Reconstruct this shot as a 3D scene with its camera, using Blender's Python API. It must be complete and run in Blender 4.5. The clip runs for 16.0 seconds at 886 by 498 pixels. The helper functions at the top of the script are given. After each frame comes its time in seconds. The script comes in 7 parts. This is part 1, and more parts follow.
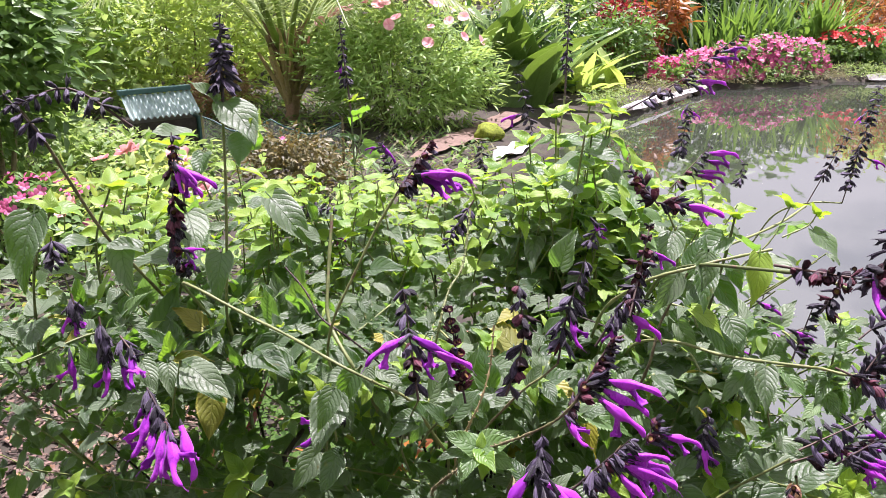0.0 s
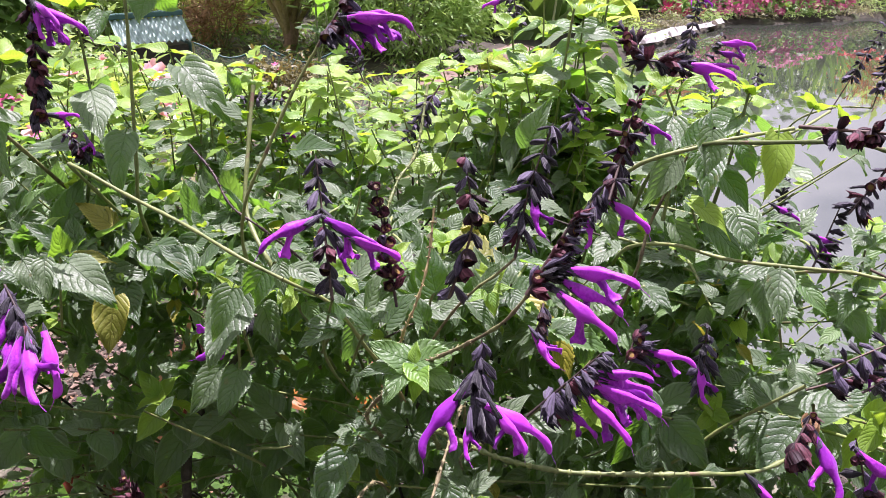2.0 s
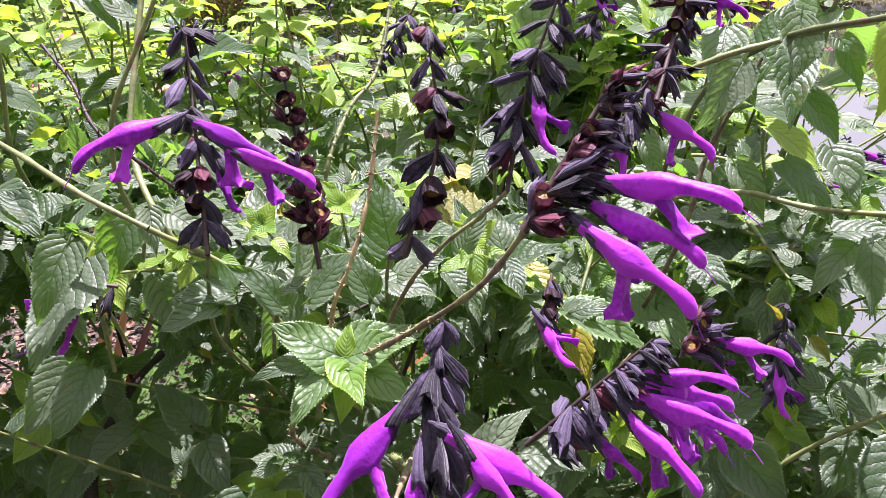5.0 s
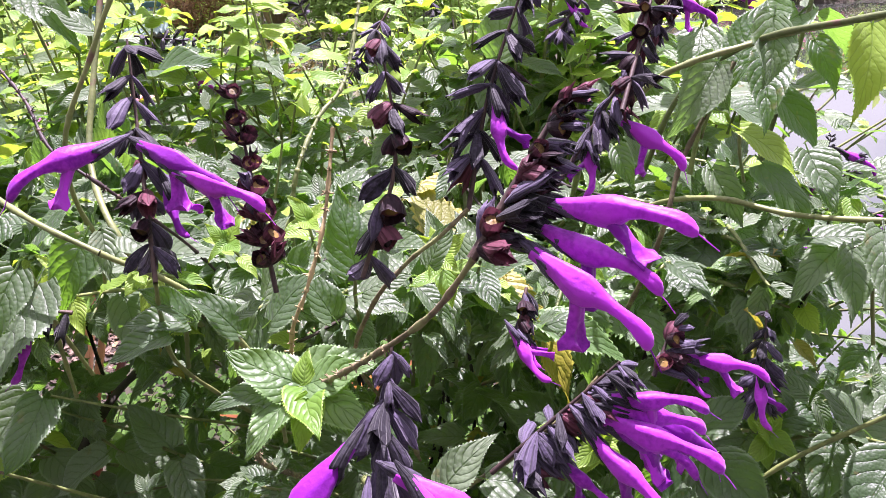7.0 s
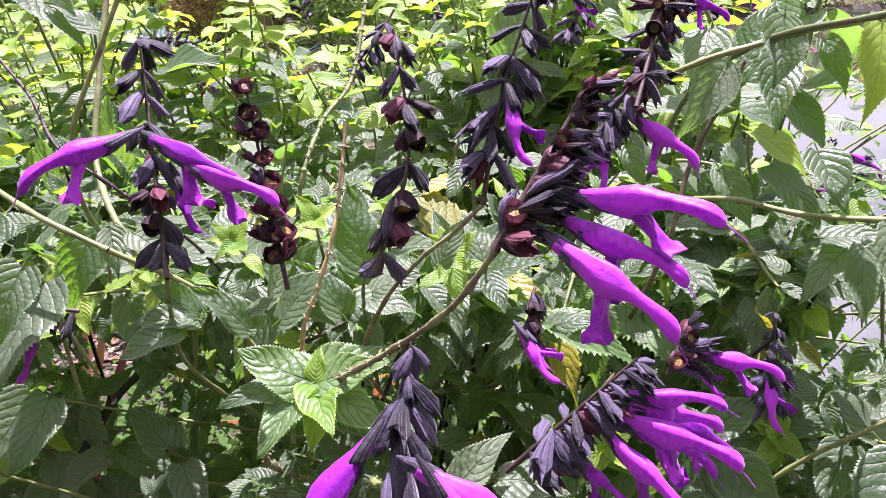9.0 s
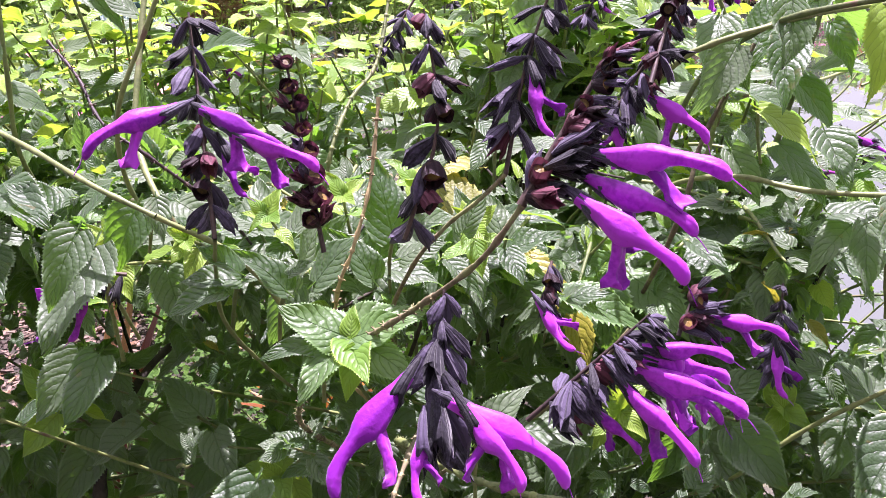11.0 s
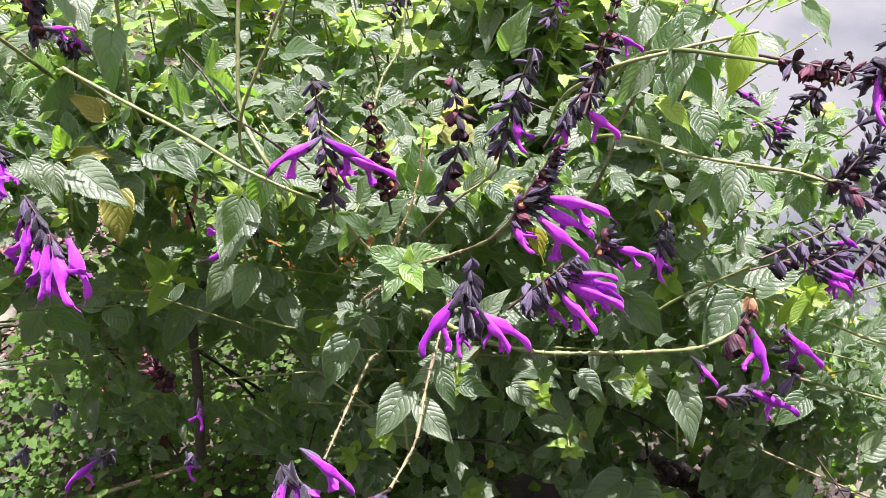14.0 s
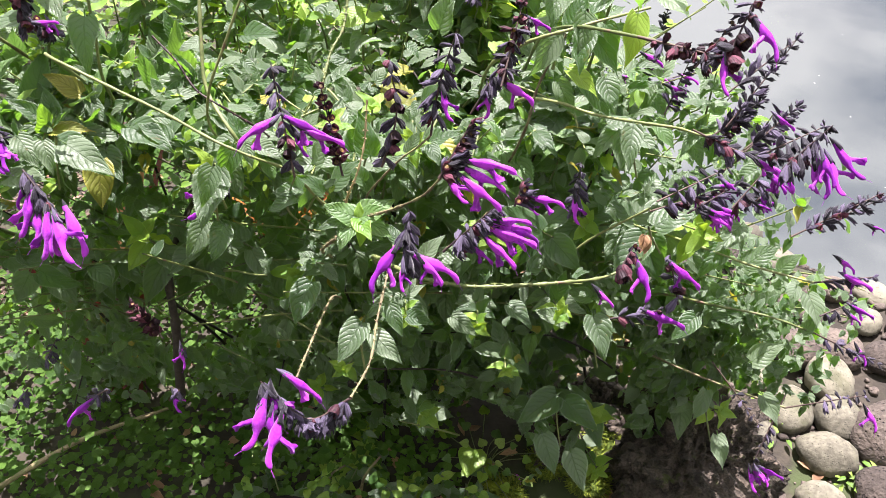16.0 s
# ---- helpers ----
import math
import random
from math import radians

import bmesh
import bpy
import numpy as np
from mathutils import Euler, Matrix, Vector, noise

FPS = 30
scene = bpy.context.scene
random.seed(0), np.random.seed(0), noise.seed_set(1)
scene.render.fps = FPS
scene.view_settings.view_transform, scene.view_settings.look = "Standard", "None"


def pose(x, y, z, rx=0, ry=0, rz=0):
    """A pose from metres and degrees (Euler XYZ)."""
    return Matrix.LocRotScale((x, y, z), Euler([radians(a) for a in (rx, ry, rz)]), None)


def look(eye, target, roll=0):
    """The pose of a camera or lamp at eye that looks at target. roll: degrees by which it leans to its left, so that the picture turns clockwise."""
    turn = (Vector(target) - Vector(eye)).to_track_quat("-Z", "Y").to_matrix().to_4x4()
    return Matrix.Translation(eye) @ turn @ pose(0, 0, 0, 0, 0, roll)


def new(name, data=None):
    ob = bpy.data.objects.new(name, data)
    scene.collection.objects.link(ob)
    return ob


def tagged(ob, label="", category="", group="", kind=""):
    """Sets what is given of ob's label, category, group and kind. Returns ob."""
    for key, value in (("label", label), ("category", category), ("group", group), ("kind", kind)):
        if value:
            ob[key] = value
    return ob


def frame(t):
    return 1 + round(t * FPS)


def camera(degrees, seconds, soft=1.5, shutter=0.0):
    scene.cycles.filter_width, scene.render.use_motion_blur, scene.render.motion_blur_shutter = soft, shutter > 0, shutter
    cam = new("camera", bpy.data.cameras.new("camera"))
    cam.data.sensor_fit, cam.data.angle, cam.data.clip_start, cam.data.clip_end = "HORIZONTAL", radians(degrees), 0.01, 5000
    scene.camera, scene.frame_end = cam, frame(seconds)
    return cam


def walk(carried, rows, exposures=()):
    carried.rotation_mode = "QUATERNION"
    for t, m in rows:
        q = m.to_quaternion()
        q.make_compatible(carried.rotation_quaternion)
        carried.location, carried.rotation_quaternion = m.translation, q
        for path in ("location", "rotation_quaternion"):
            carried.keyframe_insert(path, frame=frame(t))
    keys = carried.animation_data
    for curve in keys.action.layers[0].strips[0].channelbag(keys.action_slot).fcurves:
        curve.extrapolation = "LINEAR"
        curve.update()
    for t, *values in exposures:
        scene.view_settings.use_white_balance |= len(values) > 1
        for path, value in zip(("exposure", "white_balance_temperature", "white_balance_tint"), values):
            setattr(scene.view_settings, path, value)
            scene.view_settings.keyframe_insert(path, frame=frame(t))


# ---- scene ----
cam = camera(59.6, 16.0, 0.65)
PATH = [
    (0, (0.032, 0.001, 1.41), (-0.026, 1.875, 0.715), 0.1),
    (0.5, (0.048, 0.023, 1.396), (0.003, 1.886, 0.669), 0.2),
    (1, (0.09, 0.031, 1.38), (0.037, 1.866, 0.584), 0.5),
    (1.5, (0.104, 0.083, 1.342), (0.055, 1.91, 0.528), 0.6),
    (2, (0.094, 0.141, 1.289), (0.015, 1.96, 0.461), 0.5),
    (2.5, (0.091, 0.204, 1.24), (0.011, 2.024, 0.417), 2.3),
    (3, (0.094, 0.255, 1.223), (0.04, 2.039, 0.32), 2.7),
    (5.5, (0.12, 0.343, 1.157), (0.019, 2.164, 0.336), 0.0),
    (6, (0.124, 0.349, 1.158), (0.02, 2.168, 0.333), 0.2),
    (6.5, (0.122, 0.348, 1.161), (0.055, 2.169, 0.337), -0.2),
    (7, (0.13, 0.353, 1.165), (0.048, 2.17, 0.335), -0.8),
    (7.5, (0.134, 0.357, 1.163), (0.029, 2.173, 0.333), -0.9),
    (8, (0.13, 0.355, 1.161), (0.032, 2.176, 0.338), -0.8),
    (8.5, (0.125, 0.355, 1.16), (0.056, 2.181, 0.347), -0.5),
    (11, (0.115, 0.323, 1.157), (0.016, 2.142, 0.33), -0.6),
    (11.5, (0.112, 0.311, 1.169), (0.009, 2.105, 0.291), 0.2),
    (12, (0.103, 0.298, 1.184), (0.008, 2.083, 0.286), 0.6),
    (12.5, (0.094, 0.27, 1.229), (0.027, 1.998, 0.225), 0.6),
    (13, (0.086, 0.212, 1.285), (0.046, 1.928, 0.258), 1.2),
    (13.5, (0.073, 0.163, 1.346), (0.042, 1.808, 0.209), 1.2),
    (14, (0.075, 0.117, 1.381), (0.09, 1.712, 0.174), 1.3),
    (14.5, (0.072, 0.085, 1.411), (0.14, 1.663, 0.184), 1.3),
    (15, (0.078, 0.058, 1.444), (0.159, 1.605, 0.179), 1.1),
    (15.5, (0.084, 0.036, 1.463), (0.188, 1.553, 0.163), 1.7),
    (16, (0.088, 0.012, 1.47), (0.21, 1.517, 0.158), 1.8),
]
walk(cam, [(t, look(eye, target, roll)) for t, eye, target, roll in PATH], [(0, 1.7, 6150, 33), (2.5, 1.74, 6060, 36), (7, 2.1, 6000, 44), (11, 2.09, 5980, 45), (12.5, 2.1, 6060, 40), (14, 2.13, 6150, 35), (16, 2.17, 6270, 25)])

# ---- world, sun ----
SUN_TO = Vector((0.08, 0.32, 1.0)).normalized()
world = bpy.data.worlds.new("world")
scene.world = world
world.use_nodes = True
wn, wl = world.node_tree.nodes, world.node_tree.links
wn.clear()
sky = wn.new("ShaderNodeTexSky")
sky.sky_type = "NISHITA"
sky.sun_disc = False
sky.sun_elevation = math.asin(SUN_TO.z)
sky.sun_rotation = math.atan2(SUN_TO.x, SUN_TO.y)
sky.air_density, sky.dust_density = 1.0, 2.0
w_coord = wn.new("ShaderNodeTexCoord")
w_map = wn.new("ShaderNodeMapping")
w_map.inputs["Scale"].default_value = (1.0, 1.0, 2.2)
w_noise = wn.new("ShaderNodeTexNoise")
w_noise.inputs["Scale"].default_value, w_noise.inputs["Detail"].default_value = 2.3, 7.0
w_ramp = wn.new("ShaderNodeValToRGB")
w_ramp.color_ramp.elements[0].position, w_ramp.color_ramp.elements[1].position = 0.3, 0.46
w_mix = wn.new("ShaderNodeMix")
w_mix.data_type = "RGBA"
w_mix.inputs["B"].default_value = (14.5, 14.4, 14.4, 1)
w_bg = wn.new("ShaderNodeBackground")
w_bg.inputs["Strength"].default_value = 0.028
w_out = wn.new("ShaderNodeOutputWorld")
wl.new(w_coord.outputs["Generated"], w_map.inputs["Vector"])
wl.new(w_map.outputs["Vector"], w_noise.inputs["Vector"])
wl.new(w_noise.outputs["Fac"], w_ramp.inputs["Fac"])
wl.new(w_ramp.outputs["Color"], w_mix.inputs["Factor"])
wl.new(sky.outputs["Color"], w_mix.inputs["A"])
wl.new(w_mix.outputs["Result"], w_bg.inputs["Color"])
wl.new(w_bg.outputs["Background"], w_out.inputs["Surface"])

sun = new("sun", bpy.data.lights.new("sun", "SUN"))
sun.data.energy, sun.data.angle, sun.data.color = 4.4, radians(0.55), (1.0, 0.96, 0.91)
sun.matrix_basis = look(SUN_TO * 30, (0, 0, 0))

# ---- materials ----
rng = random.Random(11)


def fresh(name):
    m = bpy.data.materials.new(name)
    m.use_nodes = True
    m.node_tree.nodes.clear()
    return m, m.node_tree.nodes, m.node_tree.links


def calc(nodes, links, op, a, b=None, c=None):
    n = nodes.new("ShaderNodeMath")
    n.operation = op
    for k, v in enumerate((a, b, c)):
        if v is None:
            continue
        if isinstance(v, (int, float)):
            n.inputs[k].default_value = v
        else:
            links.new(v, n.inputs[k])
    return n.outputs[0]


def blend(nodes, links, fac, a, b):
    n = nodes.new("ShaderNodeMix")
    n.data_type = "RGBA"
    for key, v in (("Factor", fac), ("A", a), ("B", b)):
        if isinstance(v, tuple):
            n.inputs[key].default_value = (*v, 1) if len(v) == 3 else v
        elif isinstance(v, (int, float)):
            n.inputs[key].default_value = v
        else:
            links.new(v, n.inputs[key])
    return n.outputs["Result"]


def chance(nodes, links):
    """One random number for each object or island."""
    info, geo = nodes.new("ShaderNodeObjectInfo"), nodes.new("ShaderNodeNewGeometry")
    both = calc(nodes, links, "ADD", info.outputs["Random"], geo.outputs["Random Per Island"])
    return calc(nodes, links, "FRACT", both), geo


def grain(nodes, links, geo, scale, detail=3.0, rough=0.6):
    n = nodes.new("ShaderNodeTexNoise")
    n.inputs["Scale"].default_value, n.inputs["Detail"].default_value = scale, detail
    n.inputs["Roughness"].default_value = rough
    links.new(geo.outputs["Position"], n.inputs["Vector"])
    return n.outputs["Fac"]


def ramp(nodes, links, fac, lo, hi):
    n = nodes.new("ShaderNodeMapRange")
    n.interpolation_type = "SMOOTHSTEP"
    n.inputs["From Min"].default_value, n.inputs["From Max"].default_value = lo, hi
    links.new(fac, n.inputs["Value"])
    return n.outputs["Result"]


def leaf_material(name, dark, light, glow, amount=0.3, rough=0.42, veins=8.0, relief=0.6, spots=0.0, gloss=0.5, paler=0.4, felt=0.0):
    """Blade with pinnate veins, quilted relief and light that shines through."""
    m, nodes, links = fresh(name)
    luck, geo = chance(nodes, links)
    uv = nodes.new("ShaderNodeUVMap")
    uv.uv_map = "uv"
    split = nodes.new("ShaderNodeSeparateXYZ")
    links.new(uv.outputs["UV"], split.inputs["Vector"])
    side = calc(nodes, links, "ABSOLUTE", calc(nodes, links, "MULTIPLY_ADD", split.outputs["X"], 2.0, -1.0))
    along = calc(nodes, links, "SUBTRACT", split.outputs["Y"], calc(nodes, links, "MULTIPLY", calc(nodes, links, "POWER", side, 1.3), 0.34))
    waver = grain(nodes, links, geo, 120.0, 2.0)
    along = calc(nodes, links, "ADD", along, calc(nodes, links, "MULTIPLY_ADD", waver, 0.09, -0.045))
    wave = calc(nodes, links, "ABSOLUTE", calc(nodes, links, "SINE", calc(nodes, links, "MULTIPLY", along, veins * 3.1416)))
    rib = ramp(nodes, links, side, 0.02, 0.07)
    pillow = calc(nodes, links, "MULTIPLY", calc(nodes, links, "POWER", wave, 0.5), calc(nodes, links, "POWER", rib, 0.5))
    lines = calc(nodes, links, "SUBTRACT", 1.0, calc(nodes, links, "MULTIPLY", ramp(nodes, links, wave, 0.05, 0.3), rib))
    cells = nodes.new("ShaderNodeTexVoronoi")
    cells.inputs["Scale"].default_value = 420.0
    links.new(geo.outputs["Position"], cells.inputs["Vector"])
    broad = grain(nodes, links, geo, 18.0)
    tone = calc(nodes, links, "ADD", calc(nodes, links, "MULTIPLY", luck, 0.75), calc(nodes, links, "MULTIPLY", broad, 0.35))
    colour = blend(nodes, links, ramp(nodes, links, tone, 0.1, 0.95), dark, light)
    deep = tuple(v * 0.45 for v in dark)
    colour = blend(nodes, links, calc(nodes, links, "MULTIPLY", lines, paler), colour, deep)
    pale = tuple(min(1.0, v * 1.7 + 0.03) for v in light)
    colour = blend(nodes, links, calc(nodes, links, "MULTIPLY", ramp(nodes, links, side, 0.9, 0.99), 0.4), colour, pale)
    if spots:
        worn = ramp(nodes, links, grain(nodes, links, geo, 90.0), 0.66, 0.72)
        colour = blend(nodes, links, calc(nodes, links, "MULTIPLY", worn, spots), colour, (0.16, 0.11, 0.04))
    height = calc(nodes, links, "ADD", calc(nodes, links, "MULTIPLY", pillow, 0.9), calc(nodes, links, "MULTIPLY", cells.outputs["Distance"], -0.5))
    bump = nodes.new("ShaderNodeBump")
    bump.inputs["Strength"].default_value, bump.inputs["Distance"].default_value = relief, 0.0012
    links.new(height, bump.inputs["Height"])
    skin = nodes.new("ShaderNodeBsdfPrincipled")
    skin.inputs["Roughness"].default_value, skin.inputs["Specular IOR Level"].default_value = rough, gloss
    skin.inputs["Sheen Weight"].default_value, skin.inputs["Sheen Roughness"].default_value = felt, 0.45
    links.new(colour, skin.inputs["Base Color"])
    links.new(bump.outputs["Normal"], skin.inputs["Normal"])
    thin = nodes.new("ShaderNodeBsdfTranslucent")
    links.new(blend(nodes, links, calc(nodes, links, "MULTIPLY", luck, 0.45), glow, colour), thin.inputs["Color"])
    links.new(bump.outputs["Normal"], thin.inputs["Normal"])
    mixed = nodes.new("ShaderNodeMixShader")
    mixed.inputs["Fac"].default_value = amount
    links.new(skin.outputs["BSDF"], mixed.inputs[1])
    links.new(thin.outputs["BSDF"], mixed.inputs[2])
    out = nodes.new("ShaderNodeOutputMaterial")
    links.new(mixed.outputs["Shader"], out.inputs["Surface"])
    return m


def surface(name, dark, light, scale=12.0, rough=0.8, relief=0.3, step=0.004, fine=5.0, metal=0.0, spot=None, spot_at=(0.6, 0.7), amount=0.0, sheen=0.0, holes=0.0, gloss=0.5, stripes=0, striped=0.5, vary=0.3):
    """Mottled surface in two tones with grain at two scales; spot: a third colour in patches; amount: how far light shines through."""
    m, nodes, links = fresh(name)
    luck, geo = chance(nodes, links)
    big, small = grain(nodes, links, geo, scale), grain(nodes, links, geo, scale * fine, 4.0)
    tone = calc(nodes, links, "ADD", calc(nodes, links, "MULTIPLY", big, 0.55), calc(nodes, links, "MULTIPLY", small, 0.45))
    tone = calc(nodes, links, "ADD", tone, calc(nodes, links, "MULTIPLY_ADD", luck, vary, -vary / 2))
    colour = blend(nodes, links, ramp(nodes, links, tone, 0.3, 0.7), dark, light)
    if spot:
        colour = blend(nodes, links, ramp(nodes, links, grain(nodes, links, geo, scale * 0.7, 5.0), *spot_at), colour, spot)
    height = calc(nodes, links, "ADD", big, calc(nodes, links, "MULTIPLY", small, 0.6))
    if holes:
        pores = nodes.new("ShaderNodeTexVoronoi")
        pores.inputs["Scale"].default_value = holes
        links.new(geo.outputs["Position"], pores.inputs["Vector"])
        bare = ramp(nodes, links, grain(nodes, links, geo, holes * 0.3, 2.0), 0.42, 0.58)
        pit = calc(nodes, links, "MAXIMUM", ramp(nodes, links, pores.outputs["Distance"], 0.08, 0.3), bare)
        height = calc(nodes, links, "ADD", height, calc(nodes, links, "MULTIPLY", pit, 1.6))
        colour = blend(nodes, links, pit, tuple(v * 0.25 for v in dark), colour)
    if stripes:
        uv, split = nodes.new("ShaderNodeUVMap"), nodes.new("ShaderNodeSeparateXYZ")
        uv.uv_map = "uv"
        links.new(uv.outputs["UV"], split.inputs["Vector"])
        line = calc(nodes, links, "SINE", calc(nodes, links, "MULTIPLY", split.outputs["X"], stripes * 6.2832))
        line = ramp(nodes, links, line, 0.1, 0.9)
        colour = blend(nodes, links, calc(nodes, links, "MULTIPLY", line, striped), colour, tuple(v * 0.4 for v in dark))
        height = calc(nodes, links, "SUBTRACT", height, calc(nodes, links, "MULTIPLY", line, 0.8))
    bump = nodes.new("ShaderNodeBump")
    bump.inputs["Strength"].default_value, bump.inputs["Distance"].default_value = relief, step
    links.new(height, bump.inputs["Height"])
    skin = nodes.new("ShaderNodeBsdfPrincipled")
    skin.inputs["Roughness"].default_value, skin.inputs["Metallic"].default_value = rough, metal
    skin.inputs["Specular IOR Level"].default_value = gloss
    skin.inputs["Sheen Weight"].default_value = sheen
    links.new(colour, skin.inputs["Base Color"])
    links.new(bump.outputs["Normal"], skin.inputs["Normal"])
    out = nodes.new("ShaderNodeOutputMaterial")
    last = skin.outputs["BSDF"]
    if amount:
        thin = nodes.new("ShaderNodeBsdfTranslucent")
        links.new(colour, thin.inputs["Color"])
        mixed = nodes.new("ShaderNodeMixShader")
        mixed.inputs["Fac"].default_value = amount
        links.new(last, mixed.inputs[1])
        links.new(thin.outputs["BSDF"], mixed.inputs[2])
        last = mixed.outputs["Shader"]
    links.new(last, out.inputs["Surface"])
    return m


LEAF = leaf_material("salvia_leaf", (0.027, 0.062, 0.022), (0.134, 0.182, 0.106), (0.22, 0.5, 0.025), 0.4, 0.47, 7.0, 0.65, 0.5, 0.55, 0.42, 0.05)
YOUNG = leaf_material("young_salvia_leaf", (0.1, 0.22, 0.03), (0.22, 0.34, 0.04), (0.46, 0.68, 0.03), 0.42, 0.46, 8.0, 0.4)
TENDER = leaf_material("tender_salvia_leaf", (0.045, 0.105, 0.027), (0.135, 0.23, 0.08), (0.3, 0.58, 0.03), 0.4, 0.46, 7.0, 0.65, 0.3, 0.55, 0.4, 0.03)
AGED = leaf_material("yellowing_leaf", (0.16, 0.18, 0.03), (0.3, 0.27, 0.03), (0.5, 0.45, 0.03), 0.35, 0.5, 7.0, 0.6, 1.0)
STEM = surface("green_stem", (0.08, 0.11, 0.03), (0.2, 0.23, 0.075), 60, 0.55, 0.4, 0.001, spot=(0.15, 0.09, 0.06))
WOODY = surface("brown_stem", (0.085, 0.07, 0.033), (0.27, 0.225, 0.115), 70, 0.75, 0.7, 0.0012, spot=(0.2, 0.22, 0.08), spot_at=(0.5, 0.66))
# near-black: shade on the trunk and inner branches is put into the colour
SHADE_BARK = surface("shade_dark_bark", (0.012, 0.009, 0.007), (0.05, 0.04, 0.03), 60, 0.85, 0.8, 0.002)
TWIG = surface("purple_brown_rachis", (0.025, 0.012, 0.014), (0.09, 0.055, 0.04), 80, 0.6, 0.4, 0.001)
CALYX = surface("dusky_violet_calyx", (0.008, 0.006, 0.012), (0.08, 0.062, 0.108), 150, 0.6, 0.6, 0.0008, 4.0, amount=0.1, sheen=0.15, stripes=8, striped=0.4, gloss=0.3, vary=0.9)
CUP = surface("maroon_dry_calyx", (0.02, 0.007, 0.011), (0.14, 0.042, 0.062), 120, 0.6, 0.7, 0.0008, 4.0, spot=(0.13, 0.07, 0.03), spot_at=(0.6, 0.78), amount=0.25, stripes=8, striped=0.35, gloss=0.3, vary=0.6)
PETAL = surface("violet_corolla", (0.25, 0.008, 0.36), (0.55, 0.05, 0.66), 110, 0.5, 0.5, 0.0008, 4.0, amount=0.3, sheen=0.25, gloss=0.35, vary=0.5)

# ---- mesh tools ----


def arrays(verts, faces, uvs=None):
    """A template: vertices, quads, and one uv a vertex."""
    v = np.array(verts, float)
    return v, np.array(faces, int), np.zeros((len(v), 2)) if uvs is None else np.array(uvs, float)


def merged(*some):
    vs, fs, us, n = [], [], [], 0
    for v, f, u in some:
        vs.append(v), fs.append(f + n), us.append(u)
        n += len(v)
    return np.concatenate(vs), np.concatenate(fs), np.concatenate(us)


def moved(tpl, m):
    v, f, u = tpl
    m = np.array(m)
    return v @ m[:3, :3].T + m[:3, 3], f, u


def spread(tpl, mats):
    """The template at each of the poses, joined."""
    v, f, u = tpl
    m = np.array([np.array(k) for k in mats]).reshape(-1, 4, 4)
    vs = np.einsum("nij,vj->nvi", m[:, :3, :3], v) + m[:, None, :3, 3]
    fs = f[None] + (np.arange(len(m)) * len(v))[:, None, None]
    return vs.reshape(-1, 3), fs.reshape(-1, f.shape[1]), np.tile(u, (len(m), 1))


def mesh_of(name, tpl, material, smooth=True):
    v, f, u = tpl
    me = bpy.data.meshes.new(name)
    me.vertices.add(len(v))
    me.vertices.foreach_set("co", v.astype(np.float32).ravel())
    k = f.shape[1]
    me.loops.add(f.size)
    me.loops.foreach_set("vertex_index", f.astype(np.int32).ravel())
    me.polygons.add(len(f))
    me.polygons.foreach_set("loop_start", (np.arange(len(f)) * k).astype(np.int32))
    me.polygons.foreach_set("use_smooth", np.full(len(f), smooth))
    layer = me.uv_layers.new(name="uv")
    layer.data.foreach_set("uv", u[f.ravel()].astype(np.float32).ravel())
    me.update(calc_edges=True)
    me.materials.append(material)
    return me


PLACED = {}


def under(ob, parent, m):
    """Hang ob under parent at the world pose m."""
    ob.parent = parent
    ob.matrix_basis = PLACED[parent.name].inverted() @ m
    PLACED[ob.name] = m
    return ob


def thing(name, at, label, category, group="", kind=""):
    ob = new(name)
    ob.matrix_basis = pose(*at)
    PLACED[ob.name] = pose(*at)
    return tagged(ob, label, category, group, kind)


def part(name, tpl, material, parent, label="", m=None, kind="", smooth=True):
    """A template in world metres as one mesh under a thing or part."""
    base = PLACED[parent.name] if m is None else m
    ob = new(name, mesh_of(name, moved(tpl, base.inverted()) if m is None else tpl, material, smooth))
    under(ob, parent, base)
    return tagged(ob, label, "", "", kind)


def curve(points, n):
    """Points on a smooth line through the given ones."""
    p = [Vector(q) for q in points]
    p = [2 * p[0] - p[1], *p, 2 * p[-1] - p[-2]]
    out, spans = [], len(p) - 3
    for k in range(n + 1):
        s = min(k * spans / n, spans - 1e-6)
        i, f = int(s), s - int(s)
        a, b, c, d = p[i : i + 4]
        out.append(0.5 * (2 * b + (c - a) * f + (2 * a - 5 * b + 4 * c - d) * f * f + (3 * b - a - 3 * c + d) * f**3))
    return out


def tube(line, radii, sides=6, knots=0.0):
    """A tube along a line; radii: first and last, or one for each point."""
    n = len(line)
    if len(radii) == 2:
        radii = [radii[0] + (radii[1] - radii[0]) * k / (n - 1) for k in range(n)]
    vs, fs, us = [], [], []
    hint = Vector((0.31, 0.2, 0.93))
    for k, p in enumerate(line):
        ahead = (line[min(k + 1, n - 1)] - line[max(k - 1, 0)]).normalized()
        x = ahead.cross(hint)
        x = x.normalized() if x.length > 0.05 else ahead.orthogonal().normalized()
        y = ahead.cross(x)
        r = radii[k] * (1 + (knots if k % 4 == 0 else 0))
        for j in range(sides):
            a = 2 * math.pi * j / sides
            vs.append(p + r * (math.cos(a) * x + math.sin(a) * y))
            us.append((j / sides, k / n))
    for k in range(n - 1):
        for j in range(sides):
            i = (j + 1) % sides
            fs.append((k * sides + j, k * sides + i, k * sides + sides + i, k * sides + sides + j))
    return arrays([tuple(v) for v in vs], fs, us)


